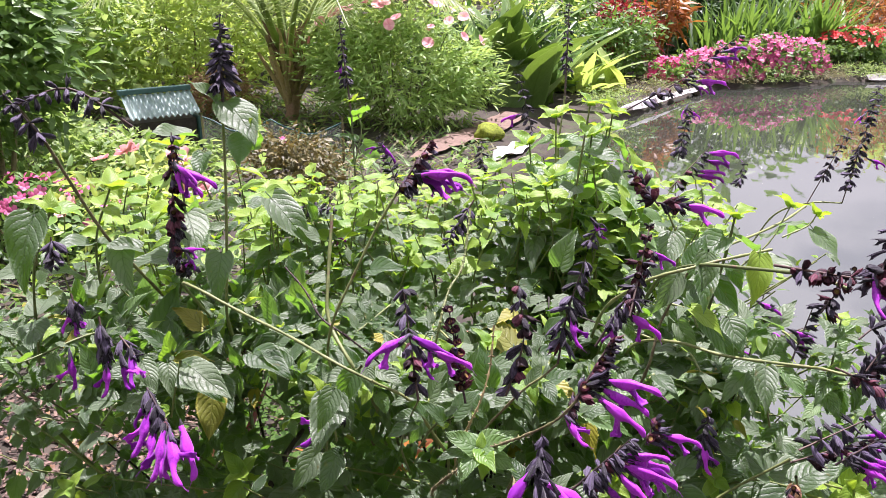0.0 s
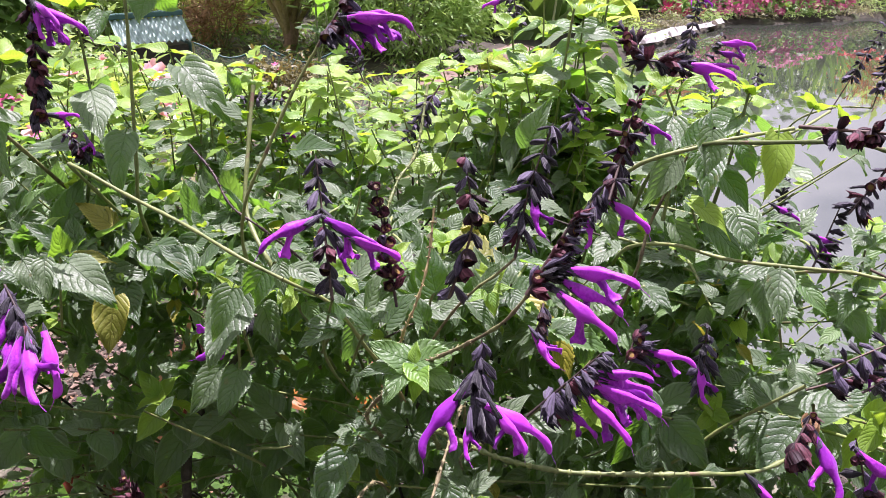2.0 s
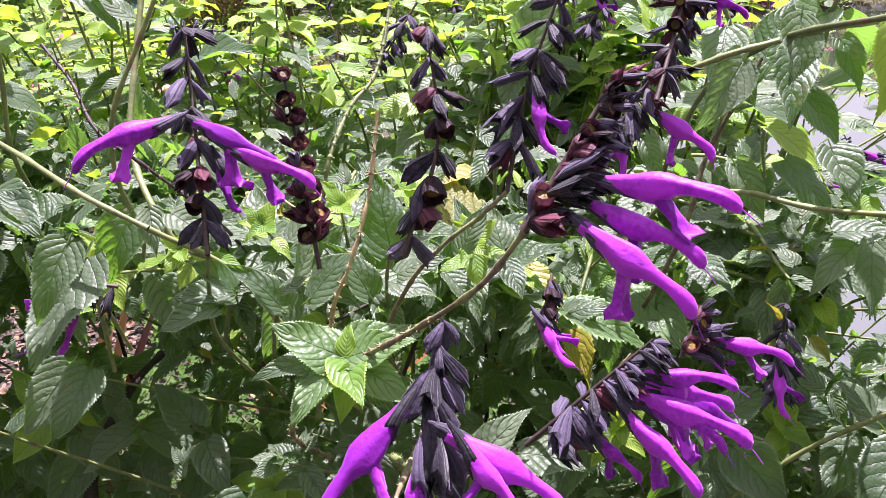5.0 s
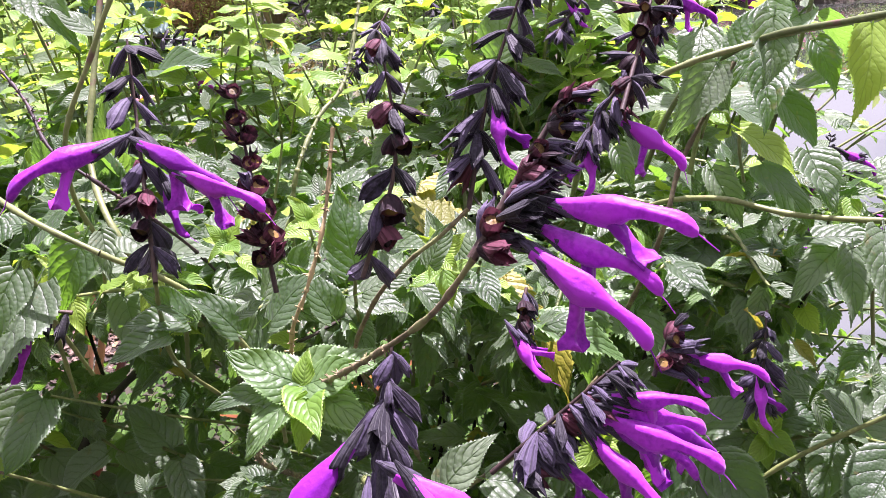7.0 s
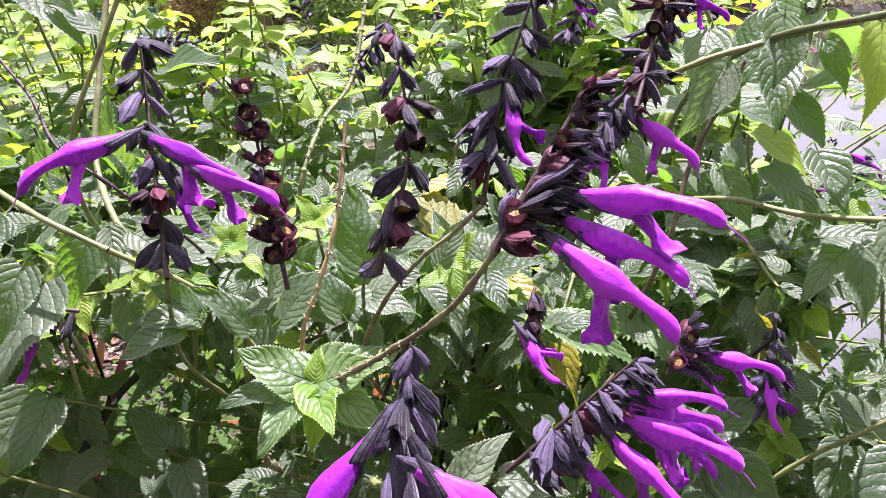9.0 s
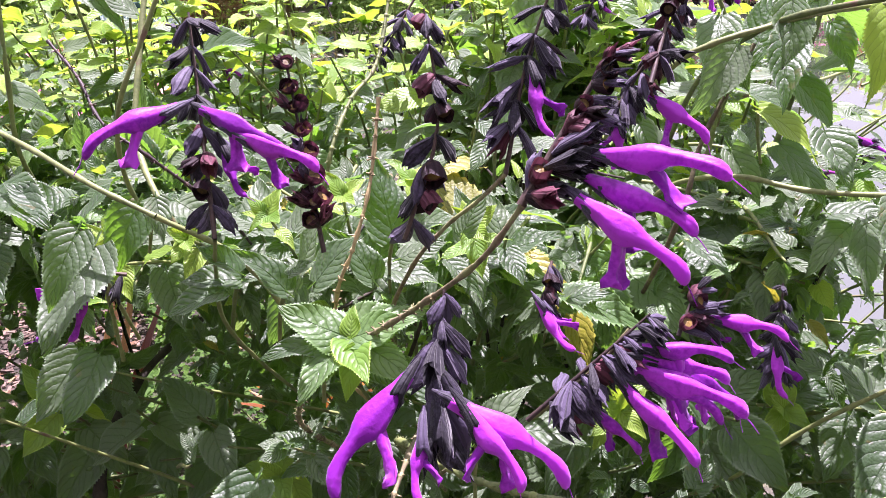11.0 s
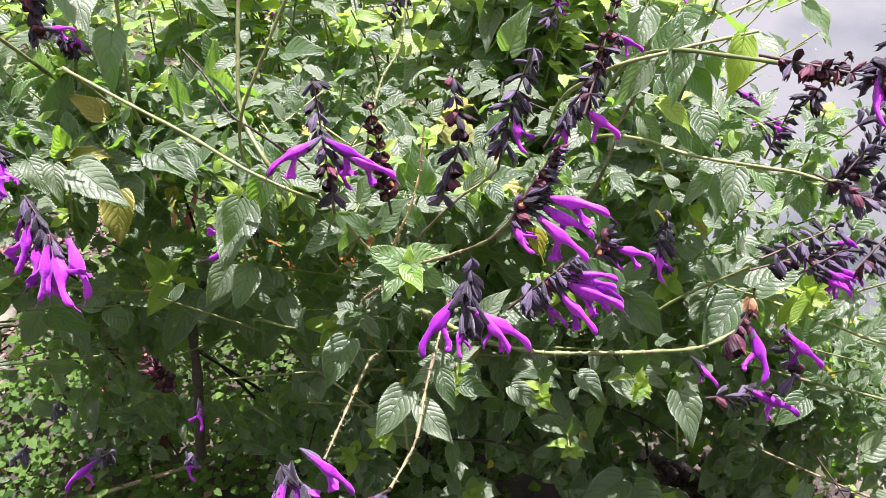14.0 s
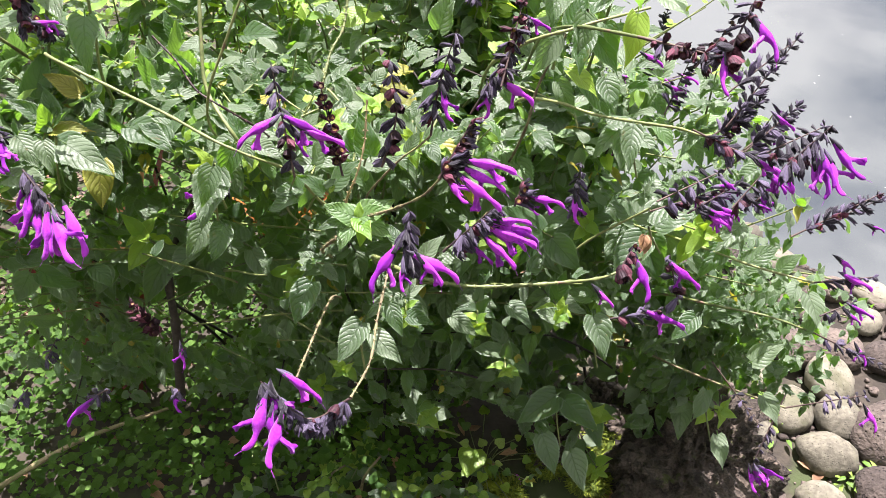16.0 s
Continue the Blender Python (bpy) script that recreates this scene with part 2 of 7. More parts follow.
def aimed(base, tip, up=(0, 0, 1), size=None, wide=1.0):
    """The pose with y from base to tip, z near up, scaled to their distance."""
    base, tip, up = Vector(base), Vector(tip), Vector(up)
    y = tip - base
    length = y.length if size is None else size
    y.normalize()
    x = y.cross(up)
    x = x.normalized() if x.length > 0.05 else y.cross(Vector((0.2, -0.9, 0.35))).normalized()
    z = x.cross(y)
    m = Matrix((x * length * wide, y * length, z * length)).transposed().to_4x4()
    m.translation = base
    return m


def tris(tpl):
    """The template with its quads cut into triangles."""
    v, f, u = tpl
    return v, np.concatenate([f[:, [0, 1, 2]], f[:, [0, 2, 3]]]), u


def leaf_shape(cols, rows, width, fold, droop, teeth, seed, heart=0.07, stalk=0.14, wavy=0.02, per=2):
    """An ovate blade, 1 long along y, with a short stalk behind its base; teeth: how far they stand out, per: how many in a row."""
    r = random.Random(seed)
    vs, fs, us = [], [], []
    peak = max((0.03 + k / 50) ** 0.45 * (1 - k / 50) ** 1.2 for k in range(50))
    twist, ph, side = r.uniform(-0.15, 0.15), r.uniform(0, 6), r.uniform(-0.06, 0.06)
    for k in range(rows + 1):
        v = k / rows
        half = width / 2 * (0.03 + v) ** 0.45 * (1 - v) ** 1.2 / peak
        for j in range(cols + 1):
            u = 2 * j / cols - 1
            y, x = v - heart * abs(u) * (1 - v) ** 5, u * half
            z = fold * abs(x) - droop * v * v + twist * x * v
            z += wavy * math.sin(9 * v + ph + 2 * u) * abs(u) - 0.06 * (1 - abs(u)) * half
            vs.append((x + side * math.sin(3 * v), y, z)), us.append((j / cols, v))
    for k in range(rows):
        for j in range(cols):
            a = k * (cols + 1) + j
            fs.append((a, a + 1, a + cols + 2, a + cols + 1))
    blade = arrays(vs, fs, us)
    if teeth:
        saw, cut, at = [], [], []
        for j in (0, cols):
            for k in range(rows - 1):
                a, b = Vector(vs[k * (cols + 1) + j]), Vector(vs[(k + 1) * (cols + 1) + j])
                out = Vector(((1 if j else -1), 0.15, -0.15)) * teeth * width * (0.5 + 0.8 * math.sin(math.pi * (k + 1) / rows))
                for i in range(per):
                    p, q = a.lerp(b, i / per), a.lerp(b, (i + 1) / per)
                    n = len(saw)
                    saw += [tuple(p), tuple(q), tuple(p.lerp(q, 0.8) + out * r.uniform(0.7, 1.2))]
                    at += [(j / cols, (k + i / per) / rows), (j / cols, (k + (i + 1) / per) / rows), (j / cols, (k + (i + 1) / per) / rows)]
                    cut.append((n, n + 1, n + 2) if j == 0 else (n + 1, n, n + 2))
        blade = merged(tris(blade), arrays(saw, cut, at))
    if not stalk:
        return blade
    w = 0.013
    st = arrays([(-w, -stalk, 0.03), (w, -stalk, 0.03), (w, 0.03, 0), (-w, 0.03, 0), (0, -stalk, 0.03 - w), (0, -stalk, 0.03 + w), (0, 0.03, w), (0, 0.03, -w)], [(0, 1, 2, 3), (4, 5, 6, 7)], [(0.5, 0.02)] * 8)
    return merged(blade, tris(st) if teeth else st)


def ringed(rings, sides):
    """Ovals along a line: (y, z, x radius, z radius)."""
    vs, fs, us = [], [], []
    for k, (y, z, rx, rz) in enumerate(rings):
        for j in range(sides):
            a = 2 * math.pi * j / sides
            vs.append((rx * math.cos(a), y, z + rz * math.sin(a)))
            us.append((j / sides, k / len(rings)))
    for k in range(len(rings) - 1):
        for j in range(sides):
            i = (j + 1) % sides
            fs.append((k * sides + i, k * sides + j, k * sides + sides + j, k * sides + sides + i))
    return arrays(vs, fs, us)


# ---- salvia parts, each 1 long along y ----
FINE = [leaf_shape(6, 14, w, f, d, 0.036, s, wavy=0.05) for s, (w, f, d) in enumerate([(0.6, 0.12, 0.18), (0.54, 0.2, 0.26), (0.64, 0.08, 0.14), (0.58, -0.08, 0.3), (0.6, 0.3, 0.24), (0.5, 0.4, 0.36), (0.55, 0.2, 0.45), (0.62, 0.36, 0.1)])]
COARSE = [leaf_shape(4, 6, w, f, d, 0.07, 20 + s, wavy=0.05, per=3) for s, (w, f, d) in enumerate([(0.56, 0.15, 0.15), (0.5, 0.25, 0.35), (0.6, -0.1, 0.25), (0.48, 0.45, 0.5)])]
SIMPLE = [leaf_shape(2, 4, w, f, d, 0.09, 40 + s, stalk=0) for s, (w, f, d) in enumerate([(0.56, 0.15, 0.15), (0.5, 0.25, 0.35), (0.6, 0.05, 0.25), (0.48, 0.45, 0.5)])]
FINE_MESH = {kind: [mesh_of("leaf", t, mat) for t in FINE] for kind, mat in (("mature", LEAF), ("tender", TENDER), ("young", YOUNG), ("aged", AGED))}


def calyx_shape(gape, slim, seed):
    """A ribbed papery wedge, narrow at its stalk and wide at the mouth, with one pointed lip above and two below; gape 0: lips closed."""
    r = random.Random(seed)
    flat = 0.62 + 0.38 * gape
    rings = [(0, 0, 0.025, 0.025), (0.1, 0, 0.055, 0.05), (0.3, 0.008, 0.105 * slim, 0.085 * slim), (0.52, 0.01, 0.15 * slim, 0.115 * slim * flat)]
    rings += [(0.72, 0.0, 0.175 * slim, (0.06 + 0.1 * gape) * slim), (0.86, -0.01, 0.14 * slim, 0.035 + 0.17 * gape), (0.96, -0.02, 0.07 * slim, 0.02 + 0.2 * gape)]
    v, f, u = ringed(rings, 8)
    reach = (-0.3, -0.04, 0.17, -0.04, -0.3, 0.08, -0.16, 0.08)
    for j in range(8):
        v[16 + j : 40 + j : 8, [0, 2]] *= 1.1 if j % 2 else 0.92
        v[48 + j, 1] += reach[j] * (0.35 + 0.9 * gape) + r.uniform(-0.04, 0.04)
        v[40 + j, 1] += 0.4 * reach[j] * (0.35 + 0.9 * gape)
    v[:, 0] += 0.05 * np.sin(v[:, 1] * 3 + seed)
    v[:, 2] -= (0.05 + 0.08 * math.sin(seed)) * v[:, 1] ** 2
    return v, f, u


def cup_shape(wide, seed):
    """A short open cup with two pointed lips and a seed bed inside."""
    r = random.Random(seed)
    rings = [(0, 0, 0.05, 0.05), (0.08, 0, 0.2, 0.19), (0.25, 0, 0.35 * wide, 0.34 * wide), (0.48, 0, 0.43 * wide, 0.43 * wide), (0.68, 0, 0.44 * wide, 0.44 * wide), (0.84, 0, 0.45 * wide, 0.45 * wide)]
    v, f, u = ringed(rings, 12)
    for j in range(12):
        lobe = abs(math.sin(2 * math.pi * j / 12)) ** 2
        v[60 + j, 1] += 0.2 * lobe - 0.08 + r.uniform(-0.04, 0.04)
        v[60 + j, [0, 2]] *= 1.04 - 0.16 * lobe
        v[j + 24 : j + 60 : 12, [0, 2]] *= 1.05 if j % 2 else 0.95
    bed = ringed([(0.56, 0, 0.41 * wide, 0.41 * wide), (0.61, 0, 0.24, 0.24), (0.59, 0, 0.12, 0.12), (0.64, 0, 0.01, 0.01)], 10)
    return merged((v * 0.68, f, u), (bed[0] * 0.68, bed[1], bed[2]))


def corolla_shape(arch, lip, seed):
    """A two-lipped tube: a long hood above, a lobed lip hanging below, a thin style at its end."""
    r = random.Random(seed)
    hood = [(0, 0, 0.036, 0.04), (0.1, 0.004, 0.046, 0.05), (0.22, 0.01, 0.06, 0.07), (0.34, 0.012, 0.074, 0.094), (0.43, 0.016, 0.078, 0.104), (0.5, 0.03, 0.07, 0.088), (0.56, 0.05, 0.052, 0.06)]
    hood += [(0.64, 0.062, 0.042, 0.046), (0.74, 0.064 - arch * 0.1, 0.04, 0.043), (0.84, 0.056 - arch * 0.4, 0.045, 0.052), (0.91, 0.04 - arch * 0.8, 0.046, 0.058), (0.96, 0.02 - arch, 0.038, 0.048), (0.99, 0.004 - arch, 0.02, 0.026), (0.995, 0.0 - arch, 0.004, 0.004)]
    hood = ringed([(y, z, rx * 1.03, rz * 1.14) for y, z, rx, rz in hood], 20)
    v = hood[0]
    mid = np.interp(v[:, 1], [0.0, 0.43, 0.64, 1.0], [0.0, 0.016, 0.062, -arch])
    around = np.arctan2(v[:, 2] - mid, v[:, 0])
    fold = 0.075 * np.cos(5 * around + 2.2 * v[:, 1] + seed) + 0.045 * np.cos(8 * around - 3 * v[:, 1] + 2 * seed)
    v[:, 0] *= 1 + fold
    v[:, 2] = mid + (v[:, 2] - mid) * (1 + fold)
    below = ringed([(-0.05, 0, 0.056, 0.056), (0.05, 0.0, 0.054, 0.046), (0.15, 0.0, 0.056, 0.044), (0.23, -0.002, 0.062, 0.036), (0.29, 0.004, 0.085, 0.028), (0.34, 0.016, 0.118, 0.02), (0.385, 0.04, 0.132, 0.014), (0.4, 0.066, 0.1, 0.01), (0.4, 0.08, 0.012, 0.003)], 20)
    v = below[0]
    edge = v[:, 1] > 0.26
    v[edge, 1] += 0.035 * np.cos(v[edge, 0] * 50 + r.uniform(-0.6, 0.6)) * (v[edge, 1] - 0.26) / 0.14
    v[edge, 2] += 0.02 * np.sin(v[edge, 0] * 58 + seed)
    v[~edge, 2] += 0.008 * np.cos(v[~edge, 0] * 90 + seed)
    v[:, 2] -= 0.6 * np.clip(np.abs(v[:, 0]) - 0.04, 0, 1) * (v[:, 1] > 0.22)
    turn = pose(0, 0.4, -0.012, -56 + lip, 0, r.uniform(-12, 12))
    hair = tube([Vector((0, 0.93, 0.01)), Vector((0, 1.04, -0.04 - arch)), Vector((0, 1.13, -0.1 - arch))], (0.007, 0.004), 4)
    v, f, u = merged(hood, moved(below, turn), hair)
    ph, bend = r.uniform(0, 6), r.uniform(-0.09, 0.09)
    v[:, 0] += bend * v[:, 1] ** 2 + 0.007 * np.sin(13 * v[:, 1] + 19 * v[:, 2] + ph)
    v[:, 2] += 0.008 * np.sin(11 * v[:, 1] + 14 * v[:, 0] + ph * 2) - r.uniform(0.0, 0.05) * v[:, 1] ** 2
    return v, f, u


BUDS = [calyx_shape(0.08, 1.0, 1), calyx_shape(0.4, 1.2, 2), calyx_shape(0.7, 1.05, 3), calyx_shape(0.5, 0.9, 8), calyx_shape(0.25, 1.25, 11), calyx_shape(0.95, 1.1, 13)]
CUPS = [cup_shape(0.85, 4), cup_shape(0.95, 7), cup_shape(0.75, 9), calyx_shape(0.9, 1.2, 5)]
BUD_MESH = [mesh_of("calyx", t, CALYX, k % 2 == 0) for k, t in enumerate(BUDS)]
CUP_MESH = [mesh_of("calyx", t, CUP) for t in CUPS]
GOLD = surface("golden_seed_bed", (0.06, 0.036, 0.008), (0.22, 0.135, 0.022), 200, 0.6, 0.3, 0.0006)
for cup in CUP_MESH[:3]:
    cup.materials.append(GOLD)
    for face in list(cup.polygons)[-20:]:
        face.material_index = 1
PETAL_MESH = [mesh_of("corolla", corolla_shape(a, l, s), PETAL) for s, (a, l) in enumerate([(0.0, 0), (0.03, 10), (-0.01, -14), (0.05, 4), (0.02, -6), (0.07, 8), (-0.02, 14), (0.04, -20)])]

# ---- ground and pond ----
SOIL = surface("garden_soil", (0.022, 0.018, 0.012), (0.068, 0.056, 0.037), 5.0, 0.95, 0.8, 0.012, 7.0, spot=(0.035, 0.05, 0.014), spot_at=(0.5, 0.66))
MULCH = surface("bark_mulch", (0.045, 0.03, 0.022), (0.16, 0.108, 0.08), 26.0, 0.9, 0.6, 0.004, vary=0.8)
LINER = surface("pale_pond_liner", (0.22, 0.21, 0.2), (0.45, 0.44, 0.42), 9.0, 0.45, 0.5, 0.02, 3.0, spot=(0.1, 0.09, 0.08), spot_at=(0.56, 0.66))
STONE_PALE = surface("pale_lava_stone", (0.06, 0.055, 0.037), (0.18, 0.168, 0.118), 14.0, 0.85, 0.7, 0.006, 6.0, spot=(0.085, 0.085, 0.046), spot_at=(0.52, 0.7), holes=230.0)
STONE_DARK = surface("dark_porous_lava", (0.04, 0.031, 0.024), (0.125, 0.1, 0.078), 14.0, 0.9, 1.0, 0.012, 6.0, holes=110.0)
ROCK = surface("rough_lava_rock", (0.022, 0.017, 0.012), (0.15, 0.118, 0.085), 34.0, 0.95, 1.0, 0.02, 6.0, spot=(0.07, 0.085, 0.02), spot_at=(0.6, 0.7))
MOSS = surface("moss", (0.06, 0.1, 0.008), (0.26, 0.32, 0.025), 50.0, 0.9, 1.0, 0.006, amount=0.2)

SHORE = [(1.75, 0.9), (1.5, 1.35), (1.15, 1.75), (0.62, 2.15), (0.2, 2.6), (0.12, 3.5), (0.2, 4.6), (0.5, 5.6), (1.05, 6.9), (1.75, 7.95), (3.0, 9.6), (4.1, 9.95), (5.6, 10.6), (8.5, 11.2), (11.0, 8.0), (10.0, 2.0), (5.0, -1.0), (2.6, -0.4)]
SHORE = [(p.x, p.y) for p in curve([(x, y, 0) for x, y in (*SHORE, SHORE[0])], 90)[:-1]]


def to_shore(x, y):
    """Distance to the pond's edge; negative in the pond."""
    a = np.array(SHORE)
    b = np.roll(a, -1, 0)
    p, d = np.stack([x, y], -1)[..., None, :], b - a
    s = np.clip(((p - a) * d).sum(-1) / (d * d).sum(-1), 0, 1)
    near = np.sqrt((((p - a) - s[..., None] * d) ** 2).sum(-1)).min(-1)
    crosses = ((a[:, 1] > p[..., 1]) != (b[:, 1] > p[..., 1])) & (p[..., 0] < a[:, 0] + (p[..., 1] - a[:, 1]) / (d[:, 1] + 1e-12) * d[:, 0])
    return np.where(crosses.sum(-1) % 2 == 1, -near, near)


def ground_height(x, y):
    d = to_shore(x, y)
    s = np.clip((d + 0.25) / 0.3, 0, 1)
    z = -0.45 * (1 - s * s * (3 - 2 * s))
    bumps = 0.02 * np.sin(3.1 * x + 1.3 * y) * np.sin(2.3 * y - x) + 0.008 * np.sin(17 * x + 3) * np.sin(15 * y)
    rise = 0.07 * np.clip(np.hypot(x, y) - 12, 0, 40)
    return z + bumps * s + rise * s


lines_x = np.unique(np.concatenate([np.arange(-3, 3.01, 0.1), np.arange(-14, 14.1, 0.35), np.array([-900, -300, -120, -60, -34, -22, 22, 34, 60, 120, 300, 900])]).round(3))
lines_y = np.unique(np.concatenate([np.arange(-1, 8.01, 0.1), np.arange(-8, 20.1, 0.35), np.array([-900, -300, -120, -50, -22, 26, 34, 60, 120, 300, 900])]).round(3))
gx, gy = np.meshgrid(lines_x, lines_y)
gz = np.concatenate([ground_height(rx, ry)[None] for rx, ry in zip(gx, gy)])
nx = len(lines_x)
cell = (np.arange(len(lines_y) - 1)[:, None] * nx + np.arange(nx - 1)[None]).ravel()
ground_tpl = (np.stack([gx.ravel(), gy.ravel(), gz.ravel()], -1), np.stack([cell, cell + 1, cell + nx + 1, cell + nx], -1), np.stack([gx.ravel(), gy.ravel()], -1))
ground = new("ground", mesh_of("ground", ground_tpl, SOIL))
PLACED[ground.name] = Matrix()
tagged(ground, "brown garden soil with grass and leaf litter", "ground", kind="structure")


def height(x, y):
    return float(ground_height(np.array([x]), np.array([y]))[0])


water_mat, nodes, links = fresh("murky_pond_water")
geo = nodes.new("ShaderNodeNewGeometry")
ripple = grain(nodes, links, geo, 2.2, 2.0)
small = grain(nodes, links, geo, 14.0, 3.0)
bump = nodes.new("ShaderNodeBump")
bump.inputs["Strength"].default_value, bump.inputs["Distance"].default_value = 0.035, 0.02
links.new(calc(nodes, links, "ADD", ripple, calc(nodes, links, "MULTIPLY", small, 0.12)), bump.inputs["Height"])
skin = nodes.new("ShaderNodeBsdfPrincipled")
links.new(blend(nodes, links, ramp(nodes, links, grain(nodes, links, geo, 0.6, 4.0), 0.35, 0.7), (0.026, 0.029, 0.023), (0.038, 0.041, 0.034)), skin.inputs["Base Color"])
skin.inputs["Roughness"].default_value, skin.inputs["IOR"].default_value = 0.02, 3.6
skin.inputs["Specular Tint"].default_value = (0.92, 1.0, 0.95, 1)
links.new(bump.outputs["Normal"], skin.inputs["Normal"])
flecks = ramp(nodes, links, grain(nodes, links, geo, 34.0, 2.0), 0.76, 0.79)
fleck = nodes.new("ShaderNodeBsdfPrincipled")
fleck.inputs["Base Color"].default_value, fleck.inputs["Roughness"].default_value = (0.6, 0.6, 0.55, 1), 0.5
both = nodes.new("ShaderNodeMixShader")
links.new(flecks, both.inputs["Fac"])
links.new(skin.outputs["BSDF"], both.inputs[1])
links.new(fleck.outputs["BSDF"], both.inputs[2])
out = nodes.new("ShaderNodeOutputMaterial")
links.new(both.outputs["Shader"], out.inputs["Surface"])
WATER_Z = -0.06
water = new("water", mesh_of("water", arrays([(-0.5, -2, WATER_Z), (12, -2, WATER_Z), (12, 12.5, WATER_Z), (-0.5, 12.5, WATER_Z)], [(0, 1, 2, 3)], [(0, 0)] * 4), water_mat))
tagged(water, "still grey-green pond water mirroring sky and flowers", "water", kind="structure")

# ---- general plant tools ----
DIAMOND = arrays([(0, 0, 0), (0.24, 0.4, 0.06), (0, 1, -0.12), (-0.24, 0.4, 0.06), (0, 0.45, -0.02)], [(0, 1, 4, 4), (0, 4, 3, 3), (1, 2, 4, 4), (4, 2, 3, 3)], [(0.5, 0), (1, 0.4), (0.5, 1), (0, 0.4), (0.5, 0.45)])
DIAMOND = (DIAMOND[0], np.array([(0, 1, 4), (0, 4, 3), (1, 2, 4), (4, 2, 3)]), DIAMOND[2])


def strap(width, droop, rows=6, fold=0.25):
    """A long arching blade, 1 long along y."""
    vs, fs, us = [], [], []
    for k in range(rows + 1):
        v = k / rows
        w = width / 2 * min(1, 3.2 * v + 0.45) * (1 - v**3) + 0.001
        y, z = v * (1 - 0.22 * droop * v), -droop * v * v * 0.75
        for u in (-1, 0, 1):
            vs.append((u * w, y, z + fold * abs(u) * w)), us.append(((u + 1) / 2, v))
    for k in range(rows):
        for j in range(2):
            a = k * 3 + j
            fs.append((a, a + 1, a + 4, a + 3))
    return arrays(vs, fs, us)


def crown_poses(r, centre, radii, n, size, clumps=30, loose=0.22, up=0.6, shell=0.55):
    """Poses of leaves in clumps over an oval."""
    c, q = Vector(centre), Vector(radii)
    hubs = []
    while len(hubs) < clumps:
        d = Vector((r.gauss(0, 1), r.gauss(0, 1), r.gauss(0, 1))).normalized() * r.uniform(shell, 1.0)
        hubs.append(d)
    mats = []
    for _ in range(n):
        h = r.choice(hubs)
        d = h + Vector((r.gauss(0, loose), r.gauss(0, loose), r.gauss(0, loose)))
        p = c + Vector((d.x * q.x, d.y * q.y, d.z * q.z))
        away = Vector((d.x, d.y, d.z * 0.5 + 0.1 * r.gauss(0, 1))) + 0.7 * Vector((r.gauss(0, 1), r.gauss(0, 1), r.gauss(0, 0.7)))
        away.normalize()
        normal = (Vector((0, 0, up)) + 0.5 * d + 0.5 * Vector((r.gauss(0, 1), r.gauss(0, 1), r.gauss(0, 1)))).normalized()
        s = size * r.uniform(0.6, 1.35)
        if p.z < 0.02:
            continue
        mats.append(aimed(p, p + away * s, normal))
    return mats


def shrub(name, at, radii, lift, n, size, material, label, category="shrub", seed=0, shape=None, clumps=34, flowers=None, stems=7, stem_mat=None, loose=0.2, group=""):
    """Stems, a crown of many leaves, and flower heads where there are some: (count, size, material, shape, highest share)."""
    r = random.Random(seed)
    x, y = at
    z = height(x, y)
    t = thing(name, (x, y, z), label, category, group)
    centre = (x, y, z + lift)
    sticks = []
    for k in range(stems):
        a, e = r.uniform(0, 6.28), r.uniform(0.2, 0.75)
        top = Vector((x + e * radii[0] * math.cos(a), y + e * radii[1] * math.sin(a), z + lift + radii[2] * r.uniform(0.0, 0.6)))
        base = Vector((x + 0.12 * radii[0] * math.cos(a), y + 0.12 * radii[1] * math.sin(a), z - 0.03))
        sticks.append(tube(curve([base, base.lerp(top, 0.5) + Vector((0, 0, 0.1 * radii[2])), top], 6), (0.02 * radii[2] + 0.004, 0.004), 5))
    for stick in sticks:
        part("stem", stick, stem_mat or WOODY, t)
    part("crown", spread(shape or DIAMOND, crown_poses(r, centre, radii, n, size, clumps, loose)), material, t)
    if flowers:
        count, fsize, fmat, fshape, share = flowers
        mats = []
        for _ in range(count):
            a, e = r.uniform(0, 6.28), math.sqrt(r.uniform(0, 1))
            up = r.uniform(1 - share, 1)
            d = Vector((e * math.cos(a), e * math.sin(a), math.sqrt(max(0.0, 1 - e * e)) * up * 2 - 1 + 0.4)) if share > 0.8 else Vector((e * math.cos(a), e * math.sin(a), math.sqrt(max(0.02, 1 - e * e))))
            p = Vector((centre[0] + d.x * radii[0] * 1.03, centre[1] + d.y * radii[1] * 1.03, max(z + 0.04, centre[2] + d.z * radii[2] * 1.06)))
            face = (Vector((d.x, d.y - 0.5, d.z + 0.5)) + 0.4 * Vector((r.gauss(0, 1), r.gauss(0, 1), r.gauss(0, 1)))).normalized()
            mats.append(aimed(p, p + face * fsize * r.uniform(0.7, 1.3), (r.gauss(0, 1), r.gauss(0, 1), 0.3)))
        part("flower", spread(fshape, mats), fmat, t, kind="stuff")
    return t


def blossom(petals=5, cup=0.25):
    """An open flower facing along y, 1 across."""
    some = []
    for k in range(petals):
        a = 2 * math.pi * k / petals
        m = Matrix.Rotation(a, 4, "Y") @ pose(0, 0, 0, 72)
        v = np.array([(0, 0, 0), (0.2, 0.3, cup * 0.2), (0.1, 0.52, 0), (-0.1, 0.52, 0), (-0.2, 0.3, cup * 0.2), (0, 0.3, -0.03)], float)
        f = np.array([(0, 1, 5), (1, 2, 5), (2, 3, 5), (3, 4, 5), (4, 0, 5)])
        some.append(moved((v, f, np.zeros((6, 2)) + 0.5), m))
    return merged(*some)


